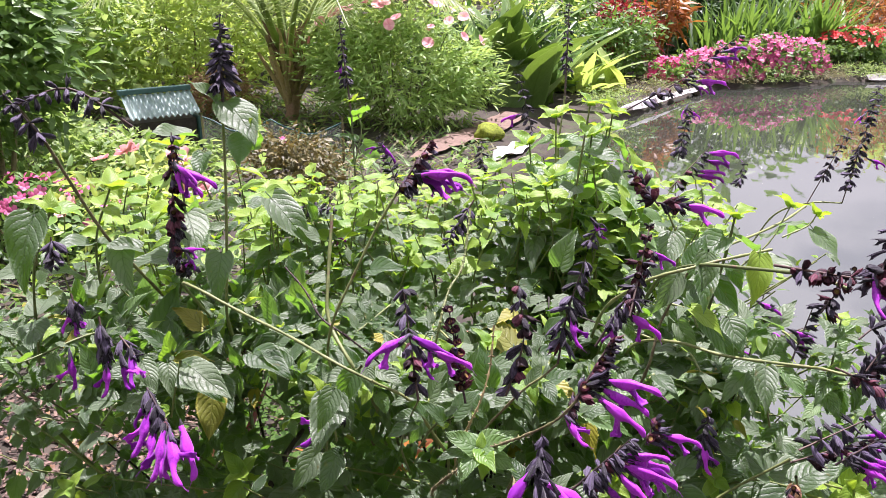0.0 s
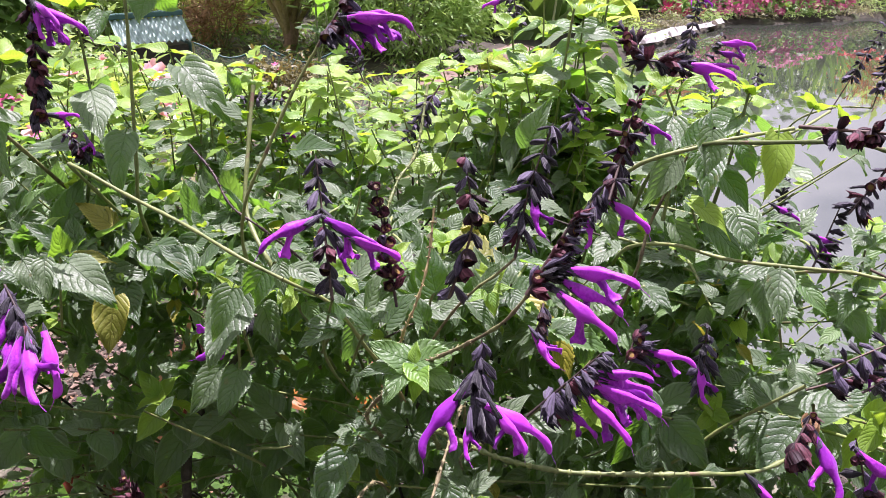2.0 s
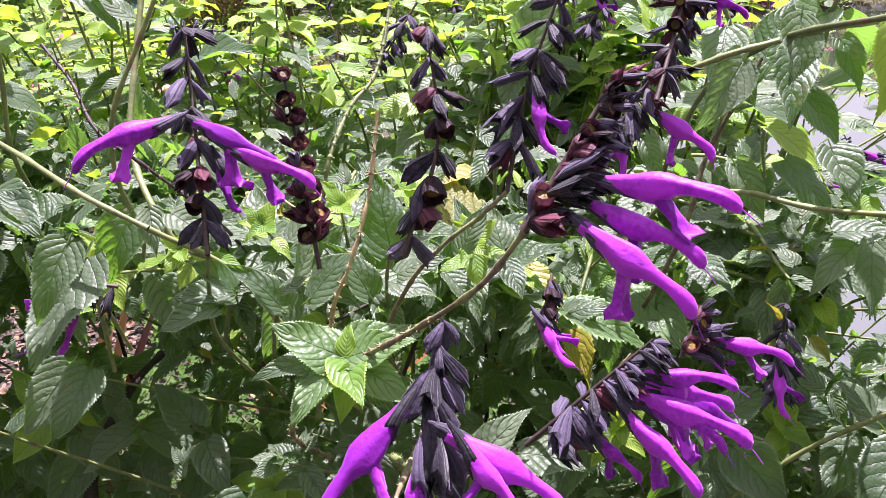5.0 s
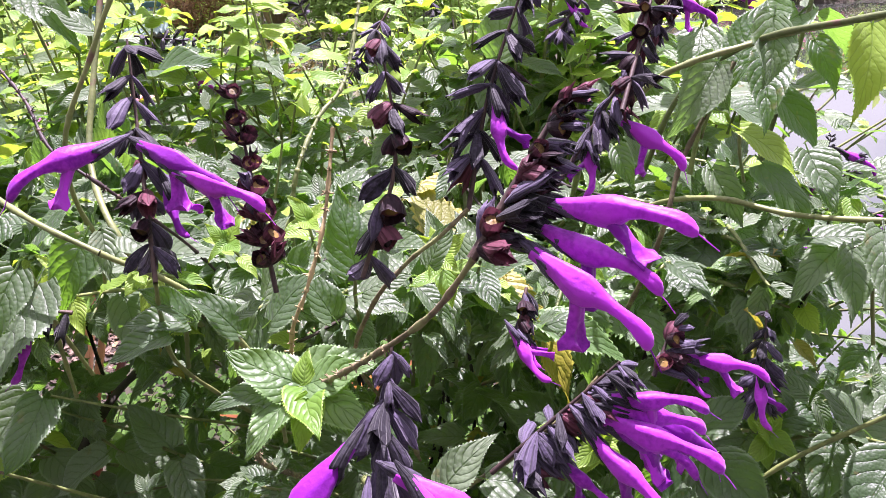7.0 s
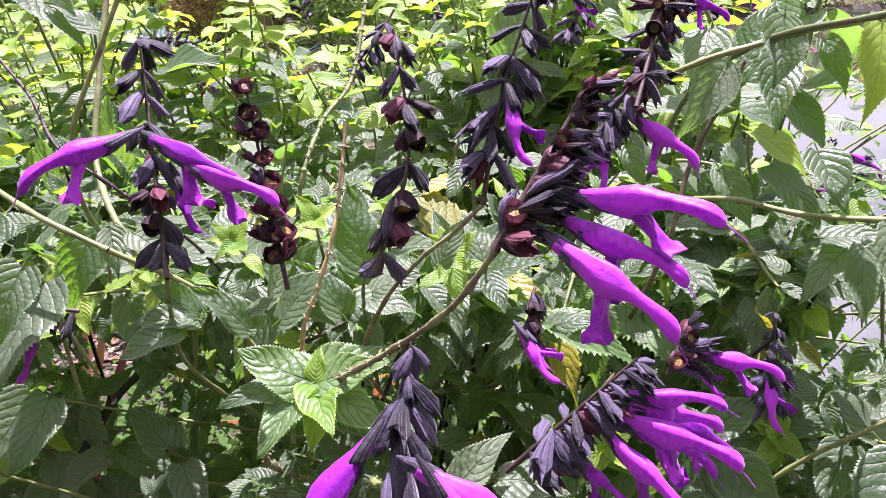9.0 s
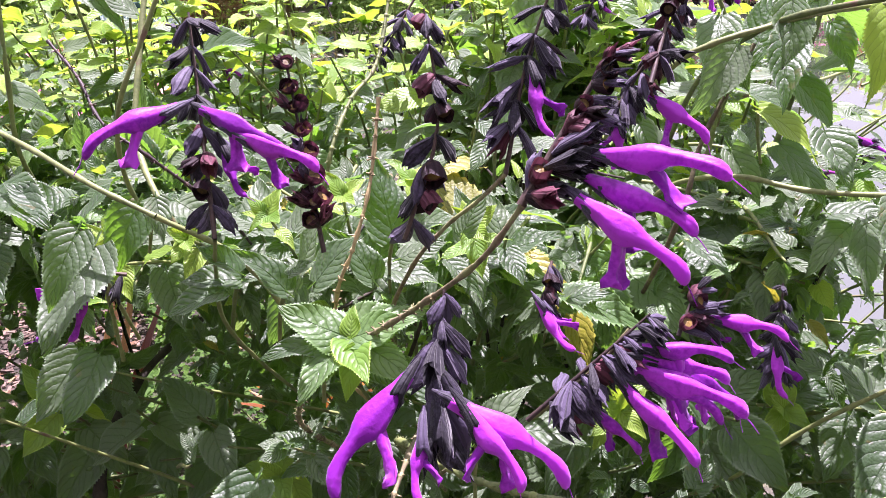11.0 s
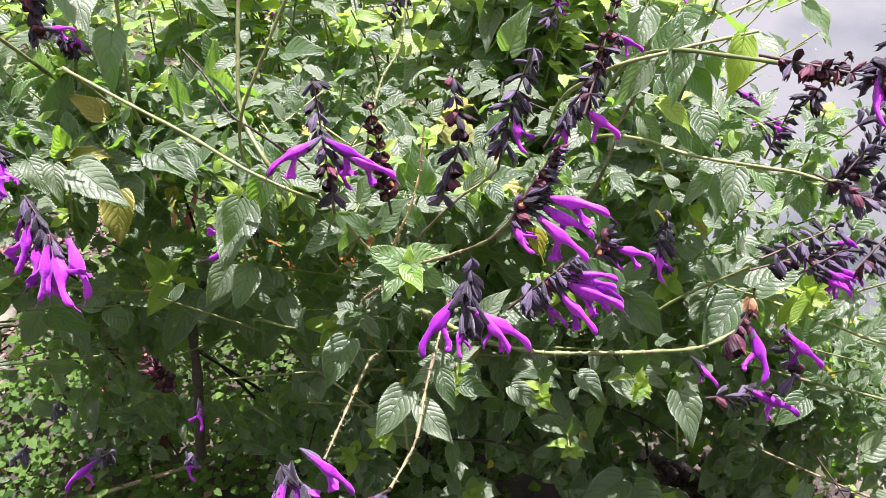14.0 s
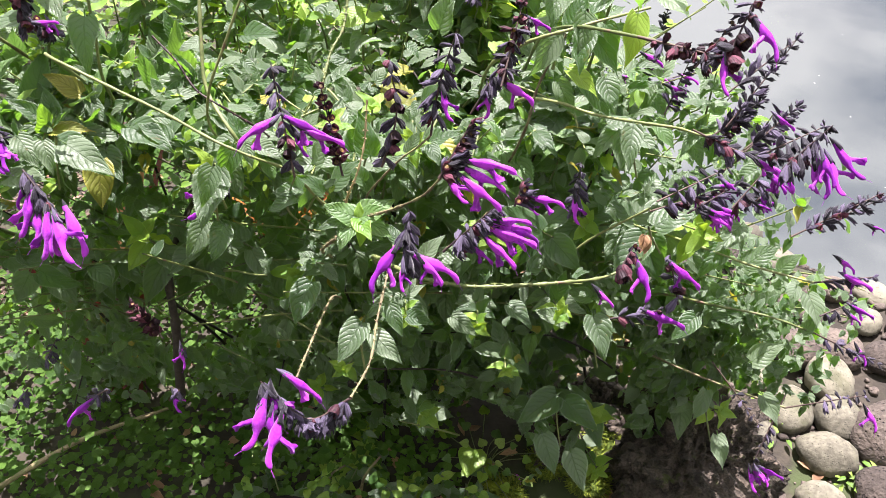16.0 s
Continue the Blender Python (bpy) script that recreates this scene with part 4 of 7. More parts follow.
for k, (bx, by, bs) in enumerate([(3.45, 9.72, 0.1), (4.85, 10.2, 0.16), (5.15, 10.35, 0.08), (2.75, 9.35, 0.07)]):
    stone("bank_stone", (bx, by), (bs, bs * 0.7, bs * 0.7), (STONE_PALE, ROCK)[k % 2], "stone on the far bank at the waterline", 60 + k, 0.2, 30 * k, "stones on the far bank")

# ---- the salvia bush ----
bush = thing("salvia_bush", (0.15, 1.2, 0.0), "sprawling salvia bush with violet flowers and dark calyces", "shrub")


FINE_MESH["dry"] = [mesh_of("leaf", t, DRYLEAF) for t in FINE[3:]]


def place_leaf(parent, base, tip, up=(0, -0.35, 1), kind="mature", label=""):
    fall = Vector(base) - Vector(tip)
    if fall.z > 0.55 * fall.length and kind != "dry":
        up = (0.15, -1.0, 0.35)
    ob = new("leaf", rng.choice(FINE_MESH[kind]))
    under(ob, parent, aimed(base, tip, up))
    return tagged(ob, label)


stubs = random.Random(29)


def add_stem(points, r0=0.0025, r1=0.0015, material=None, knots=0.25, label=""):
    """A stem; a knotty one carries the scars and stubs of old flower stalks in whorls."""
    line = curve(points, 6 * (len(points) - 1) + 4)
    body = [tube(line, (0.75 * r0, 0.75 * r1), 8, knots)]
    if knots >= 0.5:
        ends = curve(points, 160)
        gone = 0.0
        for i in range(2, 118):
            gone += (ends[i] - ends[i - 1]).length
            if gone < 0.009:
                continue
            gone = stubs.uniform(-0.002, 0.002)
            ahead = (ends[i + 1] - ends[i - 1]).normalized()
            x = ahead.orthogonal().normalized()
            y = ahead.cross(x)
            thick = 0.75 * (r0 + (r1 - r0) * i / 160)
            body.append(tube([ends[i] - ahead * thick * 1.2, ends[i] - ahead * thick * 0.4, ends[i] + ahead * thick * 0.4, ends[i] + ahead * thick * 1.2], (thick * 1.02, thick * 1.45, thick * 1.45, thick * 1.02), 8))
            for k in range(stubs.choice((3, 4, 5))):
                a = stubs.uniform(0, 6.28)
                d = (math.cos(a) * x + math.sin(a) * y + ahead * stubs.uniform(-0.3, 0.5)).normalized()
                body.append(tube([ends[i], ends[i] + d * (thick + stubs.uniform(0.0012, 0.003))], (0.0005, 0.0003), 4))
    return part("stem", merged(*body), material or STEM, bush, label)


def leafy(points, r0=0.0025, r1=0.0012, size=0.06, gap=0.06, first=0.1, material=None, tip=True, droop=0.8, kind="mature", spin=None):
    """A stem with pairs of leaves crosswise and a tuft of young ones at its end."""
    st = add_stem(points, r0, r1, material)
    line = curve(points, 60)
    total = sum((b - a).length for a, b in zip(line, line[1:]))
    n = max(1, int(total * (1 - first) / gap))
    a0 = rng.uniform(0, 3.1) if spin is None else spin
    for k in range(n):
        s = first + (1 - first) * (k + 0.5) / n
        i = int(s * 59)
        p, ahead = line[i], (line[i + 1] - line[max(i - 1, 0)]).normalized()
        x = ahead.orthogonal().normalized()
        y = ahead.cross(x)
        a = a0 + (k % 2) * math.pi / 2 + rng.uniform(-0.25, 0.25)
        late = s > 0.8 and tip
        for w in (0, math.pi):
            d = math.cos(a + w) * x + math.sin(a + w) * y
            d = (d + ahead * 0.35 + Vector((0, 0, -droop * rng.uniform(0.0, 1.2)))).normalized()
            l = size * rng.uniform(0.75, 1.2) * (0.6 if late else 1.0)
            place_leaf(st, p + d * l * 0.14, p + d * l * 1.14, (0, -0.2, 1), "young" if late else kind)
    if tip:
        sprout(st, line[-1], (line[-1] - line[-4]).normalized(), size * 0.5)
    return st


def sprout(parent, p, ahead, size):
    """Four small pale leaves at a shoot's end."""
    x = ahead.orthogonal().normalized()
    y = ahead.cross(x)
    for k in range(4):
        a = k * math.pi / 2 + rng.uniform(-0.3, 0.3)
        d = (math.cos(a) * x + math.sin(a) * y + ahead * (0.4 + 0.5 * (k % 2))).normalized()
        place_leaf(parent, p, p + d * size * rng.uniform(0.7, 1.2), ahead, "young")


def flower_spike(base, tip, bow=(0, 0, 0), whorls=7, per=4, size=0.017, hang=0.5, dry=0.0, first=0.18, rachis=0.0013, label="", face=None, taper=0.5, gap=0.012):
    """A rachis with whorls of calyces, smaller towards the tip. dry: the share of open empty cups."""
    base, tip = Vector(base), Vector(tip)
    line = curve([base, (base + tip) / 2 + Vector(bow), tip], 40)
    whorls = max(whorls, int((tip - base).length * (0.99 - first) / gap))
    per = per if gap < 0.02 else per + 1
    sp = part("flower_spike", tube(line[::4], (rachis, rachis * 0.45), 6), TWIG, bush, label)
    for k in range(whorls):
        s = first + (0.99 - first) * k / max(1, whorls - 1)
        i = min(39, int(s * 40))
        p, ahead = line[i], (line[i + 1] - line[max(0, i - 1)]).normalized()
        x = ahead.orthogonal().normalized()
        y = ahead.cross(x)
        shrink = 1.0 - taper * max(0.0, s - 0.45) / 0.55
        for j in range(per):
            if rng.random() < 0.14:
                continue
            a = 2 * math.pi * j / per + k * 0.8 + rng.uniform(-0.35, 0.35)
            d = math.cos(a) * x + math.sin(a) * y
            d = (d * 0.62 + ahead * (rng.uniform(0.0, 0.4) * (1.4 - shrink) + (0.55 if hang < 0.21 else 0.0)) + Vector((0, 0, -(0.12 + 1.15 * hang) * rng.uniform(0.6, 1.4) * shrink))).normalized()
            if face:
                d = (d * 0.75 + Vector(face) * rng.uniform(0.5, 1.1)).normalized()
            l = size * 0.92 * shrink * rng.uniform(0.8, 1.25)
            empty = rng.random() < dry
            if empty:
                d = (d + Vector((0.0, -0.55, 0.15))).normalized()
            ob = new("calyx", rng.choice(CUP_MESH if empty else BUD_MESH))
            under(ob, sp, aimed(p, p + d, (rng.gauss(0, 0.5), rng.gauss(0, 0.5), 1), l, 1.0 if empty else 1.15))
    return sp


def corolla(spike, root, tip, up=(0, 0, 1), calyx=True):
    """One open flower with its calyx, from where it leaves the calyx to the end of its hood."""
    root, tip = Vector(root), Vector(tip)
    d = (tip - root).normalized()
    if abs(d.z) > 0.55 and up == (0, 0, 1):
        up = (rng.choice((-1, 1)) * rng.uniform(0.6, 1.0), rng.uniform(-0.2, 0.4), 0.3)
    under(new("corolla", rng.choice(PETAL_MESH)), spike, aimed(root - d * 0.006, tip, up))
    if calyx:
        under(new("calyx", BUD_MESH[2]), spike, aimed(root - d * 0.014, root, up, 0.021, 1.0))

# spikes at the bush's open front
spike = flower_spike((-0.012, 0.655, 1.010), (-0.030, 0.710, 1.107), whorls=8, per=3, taper=0.2, size=0.022, hang=0.6, dry=0.12, first=0.15, label='pale violet calyces with two open flowers', gap=0.022)
corolla(spike, (-0.030, 0.665, 1.069), (-0.059, 0.637, 1.059))
corolla(spike, (-0.013, 0.675, 1.065), (0.023, 0.659, 1.050))
corolla(spike, (0.005, 0.666, 1.056), (0.040, 0.657, 1.044))
corolla(spike, (-0.008, 0.676, 1.044), (0.002, 0.664, 1.027))
spike = flower_spike((0.034, 0.682, 0.991), (0.016, 0.711, 1.082), whorls=8, per=4, taper=0.3, size=0.016, hang=0.0, dry=0.9, first=0.15, label='dry maroon seed calyces without flowers', gap=0.024)
spike = flower_spike((0.075, 0.691, 0.995), (0.085, 0.721, 1.107), whorls=8, per=3, taper=0.3, size=0.022, hang=0.7, dry=0.35, first=0.12, gap=0.022, bow=(0.012, 0, 0))
spike = flower_spike((0.127, 0.700, 1.028), (0.153, 0.729, 1.131), whorls=8, per=3, taper=0.3, size=0.023, hang=0.5, dry=0.05, first=0.25, gap=0.022, bow=(-0.004, 0, 0))
corolla(spike, (0.140, 0.703, 1.075), (0.146, 0.687, 1.052))
spike = flower_spike((0.175, 0.761, 1.017), (0.237, 0.788, 1.119), whorls=10, per=5, size=0.019, hang=0.25, dry=0.2, first=0.25, face=(0.47, -0.34, -0.82))
corolla(spike, (0.213, 0.767, 1.050), (0.245, 0.758, 1.028))
corolla(spike, (0.193, 0.770, 1.037), (0.194, 0.759, 1.011))
spike = flower_spike((0.129, 0.586, 1.055), (0.160, 0.603, 1.107), whorls=11, per=5, taper=0.4, size=0.018, hang=0.15, dry=0.45, first=0.08, rachis=0.0018, label='dusky spike with three large open flowers', gap=0.014, face=(0.81, -0.54, -0.22))
corolla(spike, (0.159, 0.583, 1.075), (0.195, 0.563, 1.076))
corolla(spike, (0.157, 0.583, 1.064), (0.187, 0.564, 1.054))
corolla(spike, (0.153, 0.577, 1.058), (0.182, 0.552, 1.041))
spike = flower_spike((0.096, 0.556, 0.970), (0.101, 0.585, 1.021), whorls=6, per=4, size=0.026, hang=0.6, dry=0.0, first=0.25, label='drooping spike of grey-violet calyces, flowers hanging', face=(0.27, -0.59, -0.76))
corolla(spike, (0.086, 0.552, 0.998), (0.062, 0.527, 0.971))
corolla(spike, (0.094, 0.548, 0.977), (0.093, 0.535, 0.961))
corolla(spike, (0.110, 0.550, 0.991), (0.149, 0.538, 0.972))
corolla(spike, (0.113, 0.544, 0.991), (0.131, 0.531, 0.971))
spike = flower_spike((0.138, 0.629, 0.928), (0.192, 0.635, 0.984), whorls=10, per=6, taper=0.3, size=0.02, hang=0.25, dry=0.1, first=0.2, face=(0.89, -0.24, -0.40))
corolla(spike, (0.194, 0.627, 0.970), (0.229, 0.622, 0.969))
corolla(spike, (0.189, 0.626, 0.959), (0.234, 0.609, 0.947))
corolla(spike, (0.193, 0.632, 0.950), (0.229, 0.636, 0.933))
corolla(spike, (0.172, 0.627, 0.933), (0.190, 0.615, 0.920))
corolla(spike, (0.184, 0.620, 0.950), (0.212, 0.598, 0.928))
corolla(spike, (0.213, 0.643, 0.947), (0.245, 0.644, 0.927))
corolla(spike, (0.194, 0.627, 0.964), (0.232, 0.630, 0.951))
corolla(spike, (0.192, 0.626, 0.955), (0.226, 0.613, 0.947))
spike = flower_spike((0.221, 0.687, 0.942), (0.231, 0.700, 0.964), whorls=4, per=4, size=0.02, hang=0.2, dry=0.3, face=(0.86, -0.34, -0.37))
corolla(spike, (0.243, 0.692, 0.949), (0.277, 0.681, 0.948))
corolla(spike, (0.239, 0.687, 0.942), (0.249, 0.682, 0.932))
spike = flower_spike((0.322, 0.789, 0.852), (0.328, 0.821, 0.907), whorls=7, per=5, size=0.022, hang=0.8, dry=0.0, first=0.1)
corolla(spike, (0.318, 0.788, 0.871), (0.322, 0.772, 0.843))
spike = flower_spike((0.166, 0.832, 0.917), (0.158, 0.806, 0.892), whorls=6, per=5, size=0.019, hang=0.4, dry=0.2, first=0.1, face=(0.48, -0.42, -0.77))
corolla(spike, (0.158, 0.806, 0.893), (0.179, 0.791, 0.865))
corolla(spike, (0.167, 0.813, 0.885), (0.175, 0.804, 0.869))
spike = flower_spike((-0.092, 0.719, 0.958), (-0.109, 0.715, 0.962), whorls=3, per=4, size=0.018, hang=0.5, face=(-0.47, -0.45, -0.76))
corolla(spike, (-0.112, 0.710, 0.955), (-0.141, 0.693, 0.927))
corolla(spike, (-0.116, 0.713, 0.950), (-0.124, 0.698, 0.924))
spike = flower_spike((-0.305, 0.711, 0.985), (-0.267, 0.675, 0.948), whorls=7, per=6, size=0.023, hang=0.4, dry=0.05, first=0.05, face=(0.02, -0.65, -0.76))
corolla(spike, (-0.298, 0.693, 0.965), (-0.309, 0.663, 0.930))
corolla(spike, (-0.276, 0.668, 0.954), (-0.281, 0.639, 0.919))
corolla(spike, (-0.266, 0.666, 0.952), (-0.250, 0.634, 0.917))
corolla(spike, (-0.259, 0.679, 0.953), (-0.241, 0.646, 0.917))
corolla(spike, (-0.281, 0.680, 0.937), (-0.272, 0.656, 0.909))
corolla(spike, (-0.305, 0.707, 0.966), (-0.318, 0.692, 0.947))
corolla(spike, (-0.292, 0.686, 0.949), (-0.296, 0.655, 0.922))
corolla(spike, (-0.276, 0.671, 0.945), (-0.270, 0.640, 0.925))
spike = flower_spike((-0.335, 0.731, 1.036), (-0.315, 0.716, 1.021), whorls=3, per=4, size=0.02)
corolla(spike, (-0.318, 0.715, 1.019), (-0.309, 0.693, 0.994))
spike = flower_spike((0.043, 0.461, 0.899), (-0.037, 0.470, 0.917), whorls=13, per=10, taper=0.0, size=0.018, hang=0.3, dry=0.06, first=0.05, gap=0.0072, label='drooping spike curled upward, flowers hanging from its end', bow=(0.0, -0.01, -0.03), face=(-0.04, -0.65, -0.76))
corolla(spike, (-0.011, 0.471, 0.920), (0.020, 0.455, 0.905))
corolla(spike, (-0.034, 0.453, 0.905), (-0.049, 0.426, 0.872))
corolla(spike, (-0.028, 0.449, 0.894), (-0.033, 0.430, 0.870))
corolla(spike, (-0.019, 0.443, 0.894), (-0.029, 0.415, 0.862))
corolla(spike, (-0.034, 0.468, 0.899), (-0.045, 0.445, 0.871))
corolla(spike, (-0.026, 0.464, 0.907), (-0.021, 0.446, 0.878))
spike = flower_spike((0.306, 0.563, 0.948), (0.326, 0.583, 0.973), whorls=5, per=5, size=0.019, hang=0.6, dry=0.8, first=0.2, face=(0.46, -0.61, -0.64))
corolla(spike, (0.329, 0.569, 0.957), (0.339, 0.544, 0.930))
corolla(spike, (0.298, 0.574, 0.914), (0.311, 0.563, 0.903))
spike = flower_spike((0.400, 0.603, 0.865), (0.385, 0.626, 0.921), whorls=5, per=4, size=0.02, hang=0.5, dry=0.3)
corolla(spike, (0.389, 0.616, 0.911), (0.416, 0.597, 0.891))
spike = flower_spike((0.335, 0.624, 0.823), (0.385, 0.613, 0.846), whorls=6, per=3, size=0.019, hang=0.2, dry=0.3)
corolla(spike, (0.376, 0.611, 0.843), (0.415, 0.596, 0.829))
spike = flower_spike((0.324, 0.691, 1.142), (0.384, 0.618, 1.156), whorls=8, per=4, size=0.018, hang=0.35, dry=0.8, first=0.2, rachis=0.0016)
corolla(spike, (0.380, 0.617, 1.154), (0.378, 0.596, 1.131))
spike = flower_spike((0.381, 0.616, 1.154), (0.412, 0.655, 1.201), whorls=7, per=5, size=0.022, hang=0.3, dry=0.4, first=0.08)
corolla(spike, (0.408, 0.632, 1.182), (0.428, 0.611, 1.159))
spike = flower_spike((0.420, 0.729, 1.013), (0.518, 0.684, 1.000), whorls=9, per=5, size=0.022, hang=0.15, dry=0.2, first=0.15, bow=(0, 0, -0.008))
corolla(spike, (0.486, 0.694, 0.994), (0.508, 0.682, 0.982))
spike = flower_spike((0.504, 0.671, 0.999), (0.548, 0.682, 1.046), whorls=7, per=5, size=0.021, hang=0.4, dry=0.05, first=0.1, face=(0.31, -0.64, -0.70))
corolla(spike, (0.533, 0.657, 1.016), (0.542, 0.632, 0.988))
corolla(spike, (0.543, 0.658, 1.018), (0.557, 0.632, 0.990))
corolla(spike, (0.549, 0.662, 1.031), (0.574, 0.637, 1.005))
corolla(spike, (0.532, 0.661, 1.006), (0.534, 0.643, 0.985))
corolla(spike, (0.533, 0.653, 1.024), (0.540, 0.629, 1.003))
spike = flower_spike((0.496, 0.804, 0.968), (0.576, 0.852, 1.061), whorls=10, per=5, size=0.016, hang=0.1, dry=0.0, first=0.2)
spike = flower_spike((0.535, 0.823, 0.917), (0.611, 0.857, 0.963), whorls=8, per=5, size=0.018, hang=0.2, dry=0.1, face=(0.68, -0.52, -0.52))
corolla(spike, (0.587, 0.855, 0.958), (0.601, 0.842, 0.945))
corolla(spike, (0.576, 0.838, 0.938), (0.594, 0.827, 0.927))
spike = flower_spike((0.506, 0.835, 0.928), (0.562, 0.865, 0.968), whorls=7, per=5, size=0.018, hang=0.1, dry=0.1)
spike = flower_spike((0.410, 0.765, 0.869), (0.506, 0.764, 0.908), whorls=8, per=5, size=0.02, hang=0.2, dry=0.2, face=(0.91, -0.32, -0.28))
corolla(spike, (0.486, 0.751, 0.875), (0.510, 0.738, 0.863))
corolla(spike, (0.496, 0.772, 0.901), (0.515, 0.772, 0.903))
corolla(spike, (0.464, 0.773, 0.884), (0.482, 0.762, 0.872))
corolla(spike, (0.491, 0.767, 0.887), (0.514, 0.769, 0.881))
spike = flower_spike((0.488, 0.715, 0.911), (0.536, 0.747, 0.952), whorls=6, per=5, size=0.02, hang=0.25, dry=0.1, face=(0.82, -0.42, -0.39))
corolla(spike, (0.527, 0.747, 0.951), (0.567, 0.726, 0.930))
corolla(spike, (0.539, 0.735, 0.938), (0.559, 0.723, 0.927))
corolla(spike, (0.526, 0.723, 0.908), (0.540, 0.717, 0.903))
corolla(spike, (0.534, 0.741, 0.943), (0.548, 0.716, 0.929))
spike = flower_spike((0.588, 0.733, 0.849), (0.688, 0.746, 0.904), whorls=9, per=5, size=0.018, hang=0.1, dry=0.2)
corolla(spike, (0.686, 0.727, 0.867), (0.702, 0.722, 0.862))
spike = flower_spike((0.637, 0.721, 0.779), (0.703, 0.707, 0.800), whorls=6, per=5, size=0.018, hang=0.2, dry=0.1, face=(0.83, -0.39, -0.40))
corolla(spike, (0.662, 0.723, 0.815), (0.682, 0.713, 0.804))
corolla(spike, (0.670, 0.709, 0.799), (0.703, 0.694, 0.785))
spike = flower_spike((0.660, 0.711, 0.725), (0.706, 0.721, 0.740), whorls=4, per=5, size=0.018, face=(0.79, -0.44, -0.43))
corolla(spike, (0.708, 0.716, 0.734), (0.733, 0.703, 0.722))
corolla(spike, (0.702, 0.709, 0.726), (0.717, 0.700, 0.717))
spike = flower_spike((0.679, 0.729, 0.671), (0.770, 0.695, 0.640), whorls=6, per=5, size=0.018, hang=0.1)
corolla(spike, (0.742, 0.710, 0.654), (0.754, 0.694, 0.637))
spike = flower_spike((0.686, 0.721, 0.510), (0.783, 0.697, 0.567), whorls=6, per=5, size=0.019, hang=0.3, first=0.5)
corolla(spike, (0.782, 0.681, 0.549), (0.798, 0.659, 0.525))
spike = flower_spike((0.711, 0.764, 0.485), (0.654, 0.692, 0.397), whorls=6, per=5, size=0.019, hang=0.4, first=0.45, face=(0.54, -0.58, -0.61))
corolla(spike, (0.652, 0.687, 0.390), (0.658, 0.664, 0.365))
corolla(spike, (0.672, 0.688, 0.394), (0.705, 0.673, 0.380))
corolla(spike, (0.668, 0.684, 0.389), (0.681, 0.669, 0.373))
corolla(spike, (0.656, 0.685, 0.402), (0.671, 0.679, 0.369))
spike = flower_spike((0.574, 0.775, 0.561), (0.646, 0.705, 0.487), whorls=4, per=5, size=0.015, hang=0.4, first=0.5)
spike = flower_spike((0.487, 1.184, 0.794), (0.626, 1.208, 0.834), whorls=9, per=5, size=0.017, hang=0.1, face=(0.80, -0.44, -0.41))
corolla(spike, (0.596, 1.200, 0.822), (0.623, 1.189, 0.812))
corolla(spike, (0.508, 1.206, 0.820), (0.527, 1.188, 0.802))
corolla(spike, (0.497, 1.184, 0.794), (0.521, 1.174, 0.785))
corolla(spike, (0.557, 1.205, 0.818), (0.570, 1.189, 0.814))
spike = flower_spike((0.605, 1.382, 0.803), (0.628, 1.424, 0.853), whorls=7, per=5, size=0.017, hang=0.1)
spike = flower_spike((0.447, 1.041, 0.778), (0.414, 1.028, 0.760), whorls=3, per=5, size=0.016)
corolla(spike, (0.428, 1.044, 0.780), (0.442, 1.035, 0.771))
spike = flower_spike((-0.214, 0.710, 0.718), (-0.253, 0.741, 0.750), whorls=6, per=5, size=0.02, hang=0.2, dry=0.9)
spike = flower_spike((-0.307, 0.704, 0.626), (-0.330, 0.698, 0.617), whorls=3, per=5, size=0.019)
corolla(spike, (-0.330, 0.695, 0.614), (-0.365, 0.677, 0.590))
spike = flower_spike((-0.223, 0.731, 0.589), (-0.229, 0.726, 0.582), whorls=2, per=5, size=0.016)
corolla(spike, (-0.231, 0.725, 0.581), (-0.224, 0.709, 0.563))
spike = flower_spike((-0.212, 0.770, 0.634), (-0.218, 0.768, 0.631), whorls=2, per=5, size=0.016)
corolla(spike, (-0.220, 0.768, 0.631), (-0.217, 0.749, 0.610))
spike = flower_spike((-0.438, 0.744, 0.584), (-0.454, 0.732, 0.568), whorls=3, per=5, size=0.019, hang=0.5)
spike = flower_spike((-0.335, 0.958, 1.021), (-0.356, 0.945, 1.050), whorls=5, per=5, size=0.02, hang=0.3, dry=0.3)
corolla(spike, (-0.333, 0.947, 1.040), (-0.323, 0.937, 1.030))
spike = flower_spike((-0.458, 0.838, 0.537), (-0.440, 0.860, 0.564), whorls=4, per=5, size=0.017)
# spikes above the bush
spike = flower_spike((-0.283, 0.990, 1.227), (-0.290, 1.035, 1.347), whorls=10, per=8, size=0.026, hang=0.3, first=0.36, rachis=0.002, gap=0.008, taper=0.75)
add_stem([(-0.303, 1.124, 0.766), (-0.303, 1.024, 0.866), (-0.299, 0.971, 0.946), (-0.291, 0.965, 1.017), (-0.285, 0.977, 1.133), (-0.284, 0.990, 1.227)], r0=0.0032, r1=0.0022)
spike = flower_spike((-0.215, 1.642, 1.109), (-0.246, 1.714, 1.306), whorls=11, per=5, size=0.019, hang=0.35, first=0.3, rachis=0.0022)
corolla(spike, (-0.239, 1.675, 1.199), (-0.242, 1.666, 1.176))
add_stem([(-0.191, 1.687, 0.682), (-0.191, 1.587, 0.782), (-0.194, 1.551, 0.860), (-0.206, 1.600, 0.996), (-0.215, 1.642, 1.109)], r0=0.0035, r1=0.0025)
spike = flower_spike((0.240, 1.669, 1.143), (0.247, 1.738, 1.330), whorls=11, per=5, size=0.019, hang=0.35, first=0.3, rachis=0.0022)
